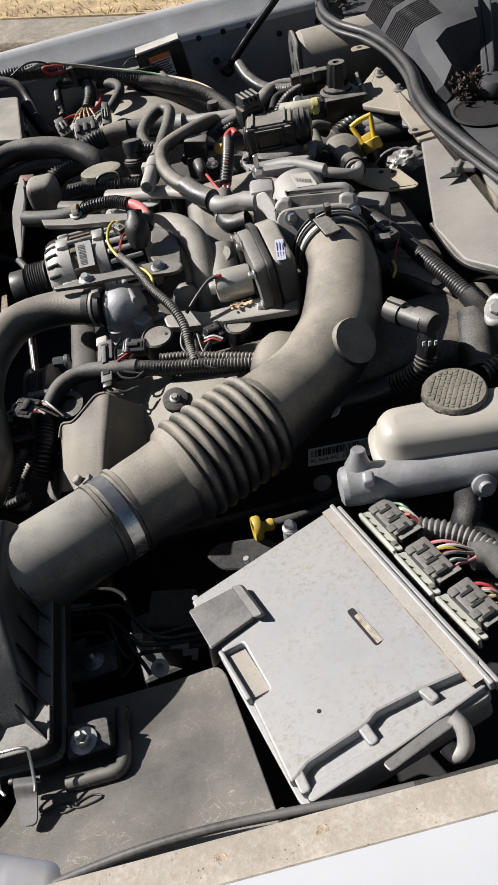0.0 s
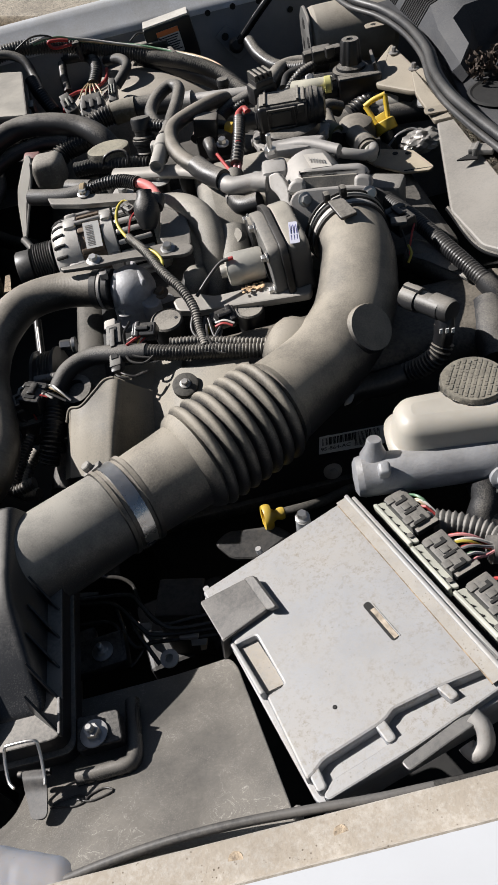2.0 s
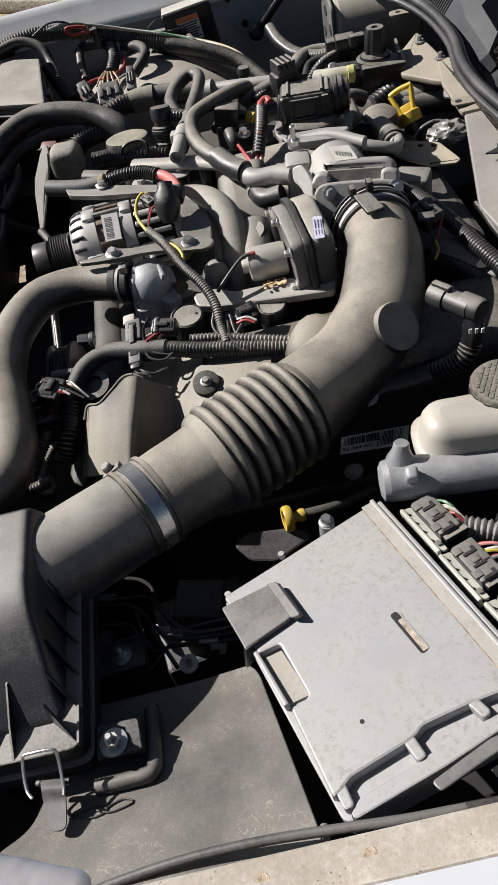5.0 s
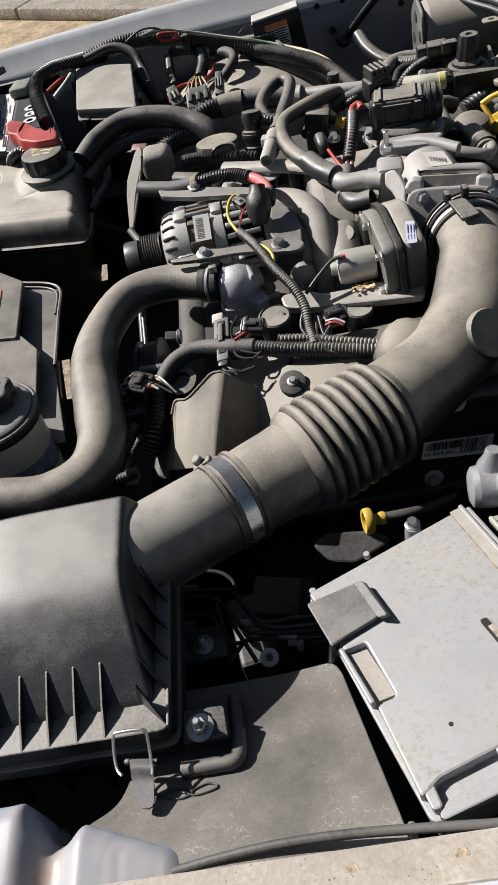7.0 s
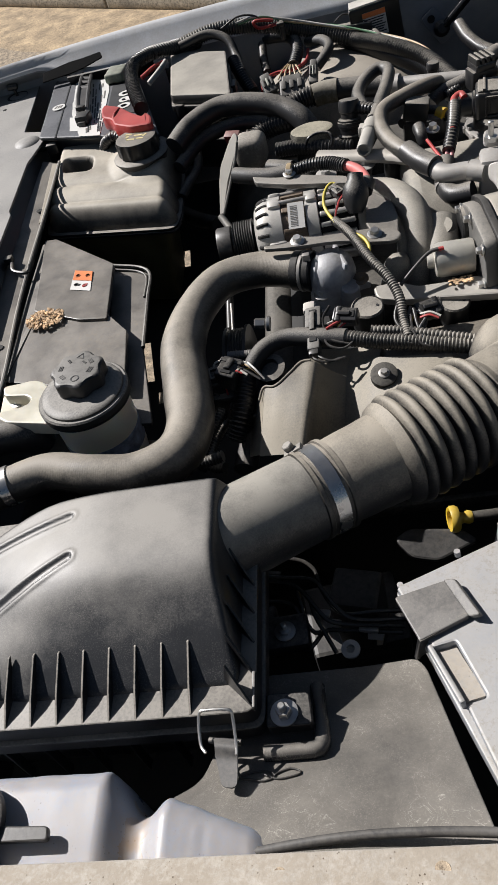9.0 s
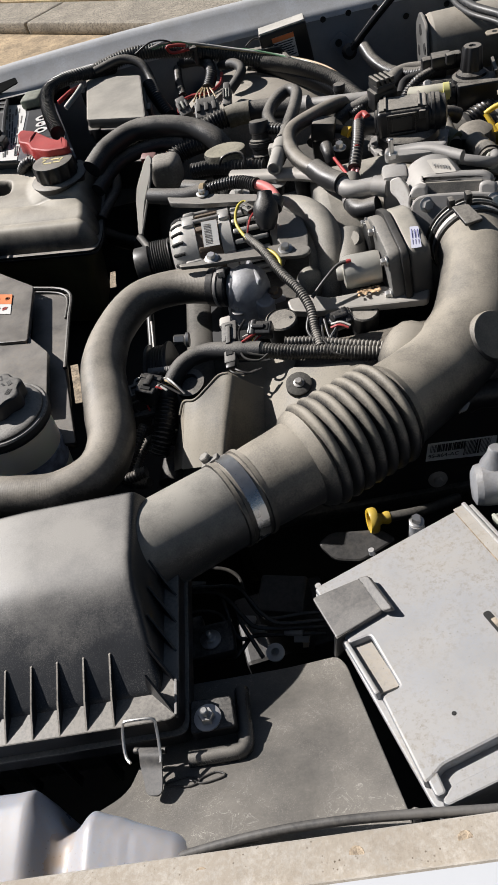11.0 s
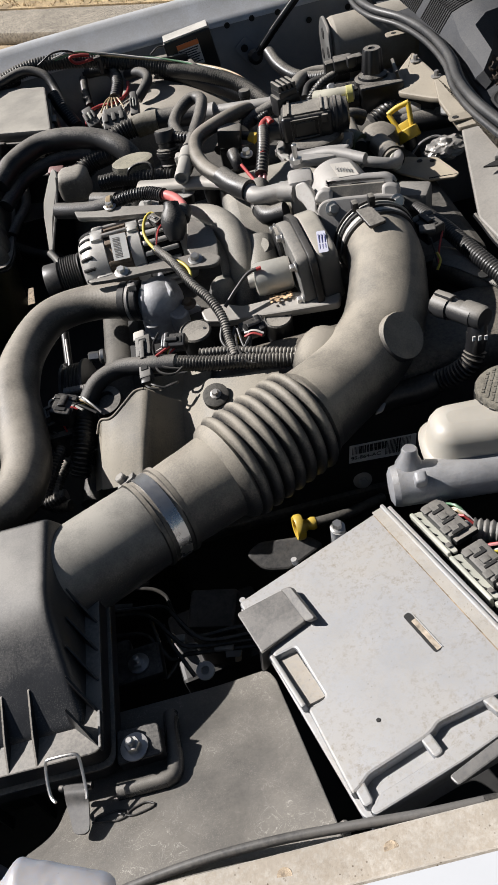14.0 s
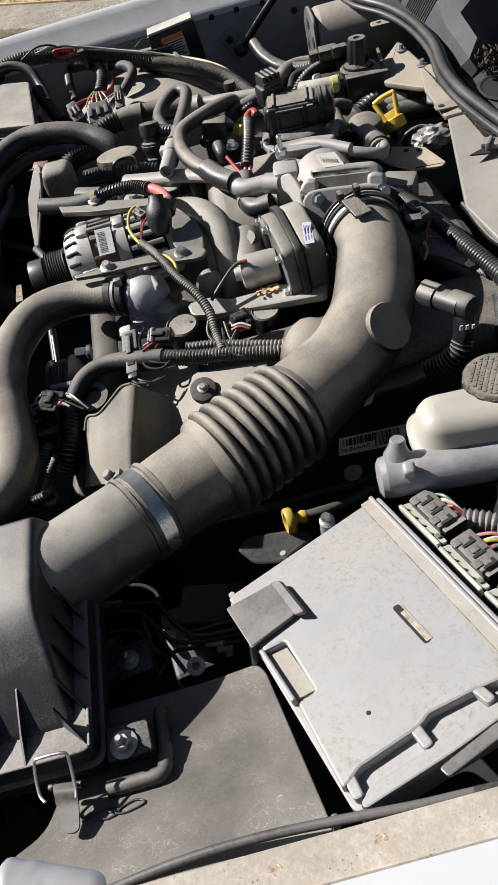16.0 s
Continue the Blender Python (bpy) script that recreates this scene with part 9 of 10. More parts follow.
hose("front_harness", [(-0.4425, 1.4761, 0.7000), (-0.3945, 1.4227, 0.7000), (-0.3368, 1.3452, 0.7200)], 0.016, TAPE, "dark taped harness below the tank", "wire harness", n=12)

# ---- far side: harness, connectors, drum, label box, hood strut ----
def far_line(pts, r, mat, label, cat="wire harness", ridge=None, name="far_harness", n=12):
    return hose(name, pts, r, mat, label, cat, ridge=ridge, n=n)


far_line([(-0.4016, 1.7450, 0.9331), (-0.3197, 1.7550, 0.9463), (-0.2690, 1.7550, 0.9455), (-0.1730, 1.7450, 0.9296), (-0.0801, 1.7200, 0.9049), (-0.0116, 1.6900, 0.8857)], 0.016, CONDUIT_TAN, "dusty black corrugated main harness", ridge=(0.006, 0.16), n=16)
far_line([(-0.0175, 1.6900, 0.8871), (0.0443, 1.6249, 0.8850), (0.1047, 1.5487, 0.8750), (0.1444, 1.4525, 0.8600)], 0.015, CONDUIT_TAN, "dusty black corrugated main harness", ridge=(0.006, 0.16), n=16)
far_line([(-0.0380, 1.7390, 0.8700), (0.0409, 1.6413, 0.8650), (0.1103, 1.5364, 0.8550), (0.1370, 1.4544, 0.8500)], 0.017, CONDUIT, "black corrugated harness in the shade", ridge=(0.006, 0.16), n=16)
for k, (pts, c) in enumerate((([(-0.2572, 1.7350, 0.9571), (-0.2243, 1.7350, 0.9606), (-0.1780, 1.7350, 0.9503), (-0.0750, 1.7100, 0.9222), (0.0384, 1.6591, 0.8950), (0.1073, 1.5507, 0.8850), (0.1513, 1.4344, 0.8650)], "white"),
                              ([(-0.2523, 1.7350, 0.9536), (-0.2006, 1.7350, 0.9571), (-0.1455, 1.7300, 0.9357), (-0.0402, 1.7000, 0.9144), (0.0481, 1.6399, 0.8930), (0.1153, 1.5330, 0.8800), (0.1497, 1.4504, 0.8650)], "green"),
                              ([(-0.1564, 1.7300, 0.9407), (-0.0757, 1.7100, 0.9200), (0.0274, 1.6687, 0.8970), (0.1004, 1.5805, 0.8880), (0.1412, 1.4885, 0.8700)], "tan"),
                              ([(-0.2906, 1.7350, 0.9526), (-0.2528, 1.7350, 0.9676), (-0.2227, 1.7350, 0.9648), (-0.1973, 1.7350, 0.9493)], "black"),
                              ([(-0.0532, 1.7300, 0.9152), (-0.0319, 1.7350, 0.9249), (-0.0046, 1.7300, 0.9150), (0.0402, 1.7000, 0.8849)], "black"))):
    far_line(pts, 0.0021, WIRE[c], c + " wire along the harness", "wire", name="harness_lead", n=7)
hose("pink_wire", [(-0.1721, 1.7250, 0.9392), (-0.2130, 1.7250, 0.9412), (-0.2196, 1.7250, 0.9533), (-0.1996, 1.7250, 0.9530), (-0.1790, 1.7250, 0.9479)], 0.0034, RED, "pinkish red wire loop", "wire", n=8)
for q in ((-0.1646, 1.7350, 0.9318), (0.0277, 1.6709, 0.8880)):
    solid("harness_clip", merge(box(0.010, 0.040, 0.036, pose(*(Vector(q) + Vector((0, 0, -0.024))), 0, 0, 10), 0.003), box(0.016, 0.010, 0.008, pose(*(Vector(q) + Vector((0, -0.018, 0.004)))), 0.002)), PLASTIC, "black plastic harness clip", "clip")
solid("harness_tray", merge(box(0.09, 0.03, 0.025, pose(*Vector((-0.0293, 1.7470, 0.8750)), 0, 0, -10), 0.004), box(0.06, 0.02, 0.02, pose(*Vector((-0.0058, 1.7281, 0.8850)), 0, 0, -10), 0.003)), PLASTIC_DUSTY, "dusty black harness tray", "tray")
hose("drop_conduit", [(-0.2158, 1.8282, 0.8850), (-0.2143, 1.7462, 0.8750), (-0.2069, 1.6650, 0.8680)], 0.0095, CONDUIT, "thin black corrugated branch to a plug", "wire harness", ridge=(0.005, 0.16))
hose("drop_conduit", [(-0.2147, 1.8183, 0.8880), (-0.1647, 1.7765, 0.8980), (-0.1428, 1.7353, 0.9000), (-0.1370, 1.6835, 0.8920), (-0.1480, 1.6495, 0.8780)], 0.013, CONDUIT, "thick corrugated branch to the wheelhouse", "wire harness", ridge=(0.006, 0.16), n=14)
hose("drop_conduit", [(-0.1150, 1.7238, 0.8920), (-0.0836, 1.6965, 0.8980), (-0.0715, 1.6611, 0.8950), (-0.0830, 1.6317, 0.8880), (-0.1030, 1.6161, 0.8750)], 0.0105, TAPE, "taped branch to a plug", "wire harness", n=14)
hose("red_branch_wire", [(-0.2182, 1.5874, 0.8620), (-0.2146, 1.6317, 0.8680), (-0.1854, 1.6460, 0.8720), (-0.1510, 1.6363, 0.8740), (-0.1234, 1.6498, 0.8800), (-0.1153, 1.6895, 0.8880)], 0.0035, WIRE["red"], "dark red wire across the wheelhouse", "wire", n=8)
for k in range(5):
    a = Vector((-0.1546, 1.6554, 0.8800)) + Vector((0.003 * (k - 2), 0, 0))
    b = Vector((-0.1593, 1.6141, 0.8700)) + Vector((0.012 * (k - 2), 0, 0))
    hose("plug_wire", [a, a.lerp(b, 0.5) + Vector((0, 0, 0.004)), b], 0.0018, WIRE["tan"], "tan wire into the plug", "wire", n=6, group="wires into the wheelhouse plug")


def far_plug(at, w, h, label, rz=0):
    t_ = thing("wheelhouse_plug", at, label, "connector")
    m = axes(at, (1, -0.05, 0), (0, -0.55, 0.83)) @ pose(0, 0, 0, 0, 0, rz)
    part("housing", box(w, h, 0.022, m, 0.003), GREY_PLUG, t_)
    part("upper_socket", box(w * 0.8, h * 0.55, 0.024, m @ pose(0, h * 0.45, 0), 0.003), GREY_PLUG, t_)
    for k in range(3):
        part("latch", box(w * 0.18, h * 0.5, 0.006, m @ pose((k - 1) * w * 0.32, h * 0.1, 0.021), 0.0015), CREAM if k == 1 and w < 0.04 else GREY_PLUG, t_)
    return t_


far_plug((-0.2022, 1.5829, 0.8620), 0.026, 0.036, "grey wheelhouse plug, dusty", 18)
far_plug((-0.1543, 1.5453, 0.8620), 0.050, 0.036, "wide grey wheelhouse plug with tan wires")
far_plug((-0.1100, 1.5730, 0.8680), 0.017, 0.042, "narrow grey wheelhouse plug", -5)
hose("battery_harness", [(-0.4433, 1.4562, 0.9300), (-0.4698, 1.5579, 0.9450), (-0.4771, 1.6462, 0.9500), (-0.4490, 1.6934, 0.9500), (-0.3990, 1.7341, 0.9400), (-0.3580, 1.7984, 0.9200)], 0.0145, CONDUIT, "thick black corrugated battery harness", "wire harness", ridge=(0.006, 0.15), n=18)
hose("fuse_harness", [(-0.3860, 1.7300, 0.9396), (-0.3214, 1.7400, 0.9472), (-0.2804, 1.7200, 0.9332), (-0.2668, 1.6900, 0.9084), (-0.2577, 1.6400, 0.8898)], 0.0095, RUBBER, "black harness arching behind the fuse box", "wire harness", n=14)
hose("fuse_side_conduit", [(-0.2747, 1.6784, 0.9050), (-0.2588, 1.6381, 0.8850), (-0.2396, 1.6016, 0.8600)], 0.014, CONDUIT, "corrugated conduit beside the fuse box", "wire harness", ridge=(0.006, 0.16), n=16)
solid("battery_clamp", merge(box(0.04, 0.03, 0.02, pose(*Vector((-0.5477, 1.8144, 0.8900)), 0, 0, 10), 0.005), disc(0.008, 0.03, zaxis((-0.5427, 1.8184, 0.8900), (0, 0, 1)), 12)), surface("oxidised_lead", (0.25, 0.30, 0.25), 0.6, dust=0.4, metal=0.4), "corroded grey battery clamp", "clamp")
hose("battery_red_wire", [(-0.4853, 1.7167, 0.9000), (-0.4540, 1.7365, 0.9100), (-0.4360, 1.7523, 0.9100)], 0.005, WIRE["red"], "red lead behind the battery", "wire", n=8)
hose("battery_white_wire", [(-0.4630, 1.6717, 0.9000), (-0.4350, 1.6946, 0.9150), (-0.4234, 1.7229, 0.9200)], 0.006, WIRE["white"], "white lead behind the battery", "wire", n=8)
solid("splash_lip", sheet([[(-0.66, 1.775, 0.90), (-0.66, 1.76, 0.925)], [(-0.50, 1.775, 0.885), (-0.50, 1.755, 0.925)], [(-0.47, 1.775, 0.885), (-0.47, 1.755, 0.945)], [(-0.46, 1.775, 0.885), (-0.46, 1.76, 0.945)]], 0.004), PLASTIC, "black plastic splash lip behind the battery", "trim")

LBX = thing("warning_label_box", (0.02, 1.74, 0.80), "black control box with a pale lid and warning label", "control box")
lm_ = axes((0.0305, 1.7450, 0.9346), (0.96, -0.05, 0.10))
part("case", box(0.105, 0.045, 0.085, lm_ @ pose(0, 0, -0.085), 0.004), PLASTIC, LBX)
part("lid", box(0.100, 0.042, 0.004, lm_, 0.001), surface("pale_dusted_lid", (0.66, 0.64, 0.58), 0.5, dust=0.5, metal=0.3), LBX)
wl = part("warning_label", box(0.048, 0.001, 0.050, lm_ @ pose(-0.002, -0.0235, -0.062), 0), WHITE, LBX, "white warning label with orange header")
part("orange_header", box(0.048, 0.001, 0.010, lm_ @ pose(-0.002, -0.0243, -0.022), 0), ORANGE, wl)
for k in range(7):
    part("print_bar", box(0.042 - 0.006 * (k % 3), 0.001, 0.0020, lm_ @ pose(-0.002, -0.0243, -0.027 - 0.0048 * k), 0), INK, wl)
hose("label_box_lead", [(-0.0007, 1.8659, 0.8600), (0.0138, 1.8551, 0.8850), (-0.0091, 1.8075, 0.8950), (-0.0301, 1.8329, 0.8900), (-0.0454, 1.8131, 0.8800)], 0.0045, WIRE["black"], "black lead to the control box", "wire", n=8)
plq = tagged(part("fender_plaque", plate([(0.0910, 1.8300, 0.9411), (0.1511, 1.8300, 0.9385), (0.1480, 1.8240, 0.9291), (0.0903, 1.8240, 0.9311)], 0.001, 0.001, 0, (0, -1, 1)), surface("faded_sticker", (0.34, 0.32, 0.28), 0.6, vary=0.4, patch=90)), "faded paper sticker on the fender lip", "sticker")

HST = thing("hood_strut_bracket", (0.1744, 1.8000, 0.8347), "dark grey strut bracket plate on the apron", "bracket")
part("plate", plate([(0.1327, 1.7930, 0.8596), (0.1613, 1.7930, 0.8796), (0.2148, 1.7930, 0.8243), (0.1765, 1.7930, 0.7980)], 0.005, 0.008, 0.001, (0, -1, 0.2)), APRON, HST)
part("hole", disc(0.008, 0.002, zaxis((0.1545, 1.7880, 0.8583), (0, -1, 0.1)), 16), VOID, HST)
part("ball_socket", lathe([(0.016, -0.01), (0.017, 0.012), (0.010, 0.02), (0, 0.021)], 20, zaxis((0.1750, 1.7850, 0.8367), (0, -1, 0.3))), PLASTIC, HST)
hose("hood_strut", [(0.1766, 1.7750, 0.8395), (0.2332, 1.7600, 0.8978), (0.3080, 1.7400, 0.9686), (0.3940, 1.7000, 1.0618)], 0.0085, surface("glossy_black_rod", (0.012, 0.012, 0.013), 0.2), "thin black gas hood strut", "strut", n=14)
for q in ((0.3099, 1.7970, 0.8763), (0.4002, 1.7970, 0.8810), (0.1266, 1.7970, 0.9108), (0.1835, 1.7970, 0.9113), (0.2424, 1.7970, 0.9090)):
    solid("apron_hole", disc(0.0065, 0.001, zaxis(q, (0, -1, 0.02)), 14), VOID, "dark round hole in the apron", "hole", group="apron holes")
hose("apron_hose", [(0.1885, 1.6425, 0.8850), (0.1945, 1.5744, 0.8800), (0.2145, 1.4954, 0.8800), (0.2453, 1.4481, 0.8850), (0.2749, 1.4270, 0.8900)], 0.0125, CONDUIT, "grey ribbed hose in front of the apron", ridge=(0.005, 0.08), n=14)

DR = thing("vacuum_drum", (0.37, 1.62, 0.80), "large tan-dusted metal vacuum drum on a bracket", "drum")
dd = Vector((1.0, -0.05, 0)).normalized()
d0 = Vector((0.3129, 1.6287, 0.8620))
part("drum", lathe([(0.052, 0), (0.059, 0.004), (0.0615, 0.012), (0.0615, 0.165), (0.056, 0.175), (0, 0.178)], 40, zaxis(d0, dd)), surface("tan_dusted_metal", (0.28, 0.25, 0.20), 0.5, dust=0.55, settle=0.3), DR)
part("end_bracket", prism(rounded([(-0.062, -0.05), (0.055, -0.06), (0.066, 0.03), (0.02, 0.066), (-0.05, 0.055)], 0.02), -0.008, -0.002, zaxis(d0, dd), 0.0015), BRACKET, DR)
for a in (0.4, 2.0, 3.4, 5.0):
    part("bracket_slot", disc(0.011, 0.002, zaxis(d0, -dd) @ pose(0.034 * math.cos(a), 0.034 * math.sin(a), 0.0075), 12), VOID, DR)

EV = thing("evap_valve", (0.34, 1.35, 0.82), "black plastic vacuum regulator with domed cap", "valve")
ev = Vector((0.3162, 1.3131, 0.9150))
part("dome", lathe([(0.026, 0.0), (0.025, 0.004), (0.0195, 0.008), (0.0165, 0.043), (0.014, 0.046), (0.006, 0.046), (0.005, 0.043), (0, 0.043)], 40, zaxis(ev, (0.03, 0, 1)), (8, 0.14, 0.006, 0.043)), PLASTIC, EV)
part("base_disc", lathe([(0.028, -0.012), (0.032, -0.008), (0.032, -0.002), (0.026, 0.0)], 32, zaxis(ev, (0.03, 0, 1))), PLASTIC, EV)
part("shroud", merge(box(0.075, 0.045, 0.060, pose(*(ev + Vector((0.008, -0.018, -0.062))), 0, 0, -10), 0.004), box(0.006, 0.06, 0.055, pose(*(ev + Vector((0.048, -0.008, -0.042))), 0, -12, -10), 0.002)), PLASTIC, EV)
part("stem", box(0.04, 0.035, 0.07, pose(*(ev + Vector((-0.008, -0.018, -0.125))), 0, 0, -10), 0.006), PLASTIC, EV)
part("arm", merge(box(0.070, 0.02, 0.026, pose(*Vector((0.2832, 1.3855, 0.9050)), 0, 0, -4), 0.004), box(0.034, 0.03, 0.02, pose(*Vector((0.2790, 1.3709, 0.9180)), 0, 0, -8), 0.003), box(0.016, 0.014, 0.018, pose(*Vector((0.2868, 1.3375, 0.9300))), 0.003)), PLASTIC, EV)
part("bar", plate([(0.2278, 1.3577, 0.9050), (0.2972, 1.3361, 0.9050), (0.2930, 1.3245, 0.8950), (0.2263, 1.3437, 0.8950)], 0.008, 0.003), PLASTIC, EV)
bolt_part(EV, (0.2462, 1.3357, 0.9050), (-0.2, -0.8, 0.6), 0.006, 0.004, 0.008)
hose("arm_conduit", [(0.2649, 1.3751, 0.9100), (0.2341, 1.3619, 0.9050), (0.2125, 1.3529, 0.8900), (0.2045, 1.3433, 0.8800)], 0.0095, CONDUIT, "black conduit from the regulator", "wire harness", ridge=(0.005, 0.14))
hose("arm_loop", [(0.2517, 1.3907, 0.9050), (0.2176, 1.3883, 0.9000), (0.2013, 1.3609, 0.8900)], 0.007, WIRE["black"], "black loop of cable", "wire", n=10)
hose("sleeved_hose", [(0.2156, 1.3343, 0.8950), (0.2430, 1.3124, 0.9000), (0.2787, 1.3038, 0.9000)], 0.0128, surface("yellowed_sleeve", (0.44, 0.42, 0.32), 0.7, dust=0.4, bump=0.6, grain=120), "yellowed fabric-sleeved hose near the valve", n=18)
hose("yellow_tape_band", [(0.2644, 1.3001, 0.9020), (0.2744, 1.2985, 0.9020)], 0.0140, YELLOW_PALE, "pale yellow tape band on the hose", "tape", n=18)
hose("lower_sleeve", [(0.2269, 1.3201, 0.8850), (0.2566, 1.3106, 0.8860), (0.2866, 1.3035, 0.8880)], 0.013, TAPE, "black taped hose below the sleeve", n=14)
hose("cross_tube", [(0.1771, 1.3866, 0.8900), (0.2339, 1.4777, 0.8800), (0.3128, 1.4742, 0.8700)], 0.016, PLASTIC_DUSTY, "dusty tube under the regulator", n=14)

# heater hoses, dipstick, fittings
hose("heater_hose", [(0.3054, 1.2860, 0.8600), (0.3414, 1.2644, 0.8620), (0.3983, 1.2469, 0.8620), (0.4556, 1.2339, 0.8600)], 0.0155, RUBBER, "dusty heater hose to the cowl", n=18)
hose("heater_hose_sleeve", [(0.3308, 1.2711, 0.8622), (0.3558, 1.2600, 0.8630), (0.3796, 1.2531, 0.8625)], 0.0172, surface("pale_cloth_sleeve", (0.42, 0.40, 0.36), 0.8, dust=0.4, bump=0.6, grain=120), "pale cloth sleeve on the heater hose", "sleeve", n=18)
hose("heater_hose", [(0.2853, 1.2765, 0.8450), (0.3281, 1.2590, 0.8470), (0.3836, 1.2355, 0.8500), (0.4411, 1.2227, 0.8500)], 0.0185, RUBBER, "thick dusty heater hose to the cowl", n=18)
hose("ribbed_hose", [(0.2945, 1.2541, 0.8620), (0.3143, 1.2594, 0.8680), (0.3459, 1.2777, 0.8680)], 0.0165, CONDUIT, "ribbed black hose behind the throttle", ridge=(0.006, 0.16), n=16)
hose("coolant_pipe", [(0.2391, 1.2081, 0.8950), (0.2336, 1.1473, 0.8980), (0.2338, 1.1140, 0.8930)], 0.0125, HOSE_DUSTY, "dusty coolant hose with a green collar", n=16)
hose("green_collar", [(0.2301, 1.1303, 0.8975), (0.2368, 1.1207, 0.8950)], 0.0168, surface("olive_collar", (0.11, 0.12, 0.05), 0.5, dust=0.3), "olive green collar on the hose", "collar", n=18)
hose("elbow_small", [(0.2320, 1.2051, 0.9000), (0.2501, 1.2178, 0.9000), (0.2697, 1.2202, 0.8900)], 0.0125, RUBBER, "small black elbow hose", n=14)
WP = thing("coolant_elbow", (0.2743, 1.1578, 0.8600), "dusty grey rubber coolant elbow with clamp", "hose elbow")
part("dome", lathe([(0.030, -0.03), (0.033, -0.005), (0.030, 0.012), (0.018, 0.022), (0, 0.025)], 28, zaxis((0.2716, 1.1402, 0.8850), (-0.1, 0.1, 1))), HOSE_DUSTY, WP)
part("spout", tube([(0.2633, 1.1041, 0.8950), (0.2645, 1.0618, 0.9000), (0.2644, 1.0306, 0.9020)], [0.0165, 0.0165, 0.016], 20), HOSE_DUSTY, WP)
part("clamp", tube([(0.2644, 1.0549, 0.9012), (0.2647, 1.0374, 0.9025)], 0.0178, 20), PLASTIC, WP)
part("outlet", disc(0.0125, 0.004, zaxis((0.2642, 1.0267, 0.9020), (0.4, -0.6, 0.3)), 20), CREAM, WP)
hose("coolant_tube", [(0.1980, 0.9998, 0.9350), (0.2195, 0.9857, 0.9320), (0.2471, 0.9805, 0.9250), (0.2640, 1.0080, 0.9150), (0.2727, 1.0454, 0.9050)], 0.0075, ALLOY, "thin aluminium coolant tube", "pipe", n=12)
hose("coolant_tube_thick", [(0.1387, 1.0549, 0.9300), (0.1689, 1.0214, 0.9350), (0.2079, 0.9918, 0.9350)], 0.0110, MANIFOLD, "grey plastic tube behind the throttle", "pipe", n=16)
DP = thing("dipstick_handle", (0.3296, 1.1767, 0.8600), "bright yellow plastic transmission dipstick handle", "dipstick")
dz = (Vector((0.3139, 1.1802, 0.9150)) - Vector((0.3243, 1.1555, 0.8800)))
dm = axes((0.3238, 1.1513, 0.8780), dz, (-0.5, -0.7, 0.6))
part("collar", lathe([(0.0175, -0.012), (0.0185, -0.010), (0.0185, 0.004), (0.0165, 0.006), (0, 0.006)], 28, zaxis((0.3238, 1.1513, 0.8780), dz)), YELLOW, DP)
g = []
part("handle", merge(tube([dm @ Vector((0.0, -0.008, 0.002)), dm @ Vector((0.022, -0.015, 0.002)), dm @ Vector((0.040, -0.020, 0.002))], 0.0042, 10), tube([dm @ Vector((0.0, 0.008, 0.002)), dm @ Vector((0.022, 0.012, 0.002)), dm @ Vector((0.040, 0.015, 0.002))], 0.0042, 10),
                     tube([dm @ Vector((0.040, -0.021, 0.002)), dm @ Vector((0.042, 0.0, 0.002)), dm @ Vector((0.040, 0.016, 0.002))], 0.0044, 10), box(0.020, 0.020, 0.007, dm @ pose(0.008, 0, -0.002), 0.002)), YELLOW, DP)
part("tube", tube([(0.3244, 1.1513, 0.8720), (0.3314, 1.1452, 0.8400), (0.3446, 1.1681, 0.8000)], 0.012, 16), PLASTIC, DP)
fo = bmesh.new()
bmesh.ops.create_icosphere(fo, subdivisions=4, radius=1.0)
fc = Vector((0.3679, 1.0948, 0.8650))
for v in fo.verts:
    k = 1 + 0.28 * noise.noise(v.co * 2.2) + 0.12 * noise.noise(v.co * 6)
    v.co = fc + Vector((v.co.x * 0.032, v.co.y * 0.022, v.co.z * 0.016)) * (k + 0.10 * noise.noise(v.co * 13))
solid("foil_wrap", fo, FOIL, "crumpled silver heat foil wrapped on a hose", "foil", sharp=25)
hose("foil_edge_wire", [(0.3188, 1.1145, 0.8600), (0.3350, 1.1145, 0.8750), (0.3578, 1.1108, 0.8800), (0.3792, 1.0916, 0.8700)], 0.0018, WIRE["grey"], "thin edge wire beside the foil", "wire", n=6)
SP = thing("heat_shield_plate", (0.3299, 1.0738, 0.8500), "tan dusted flat steel shield plate with two holes", "bracket")
part("plate", plate([(0.2574, 1.1123, 0.8680), (0.3005, 1.0969, 0.8680), (0.3438, 1.0682, 0.8680), (0.3499, 1.0353, 0.8680), (0.3550, 1.0062, 0.8680), (0.3457, 0.9979, 0.8680), (0.3094, 1.0093, 0.8680), (0.2773, 1.0520, 0.8680)], 0.004, 0.004), surface("tan_dusted_plate", (0.36, 0.31, 0.23), 0.5, dust=0.6, dust_col=(0.48, 0.41, 0.30), metal=0.2), SP)
part("turned_edge", plate([(0.3503, 1.0033, 0.8660), (0.3099, 1.0111, 0.8670), (0.3218, 1.0499, 0.8450), (0.3631, 1.0400, 0.8450)], 0.003, 0.001, 0.0005, (0, -1, 0)), VOID, SP)
for q in ((0.3153, 1.0694, 0.8686), (0.3330, 1.0608, 0.8686)):
    part("hole", disc(0.0045, 0.0008, zaxis(q, (0, 0, 1)), 14), VOID, SP)

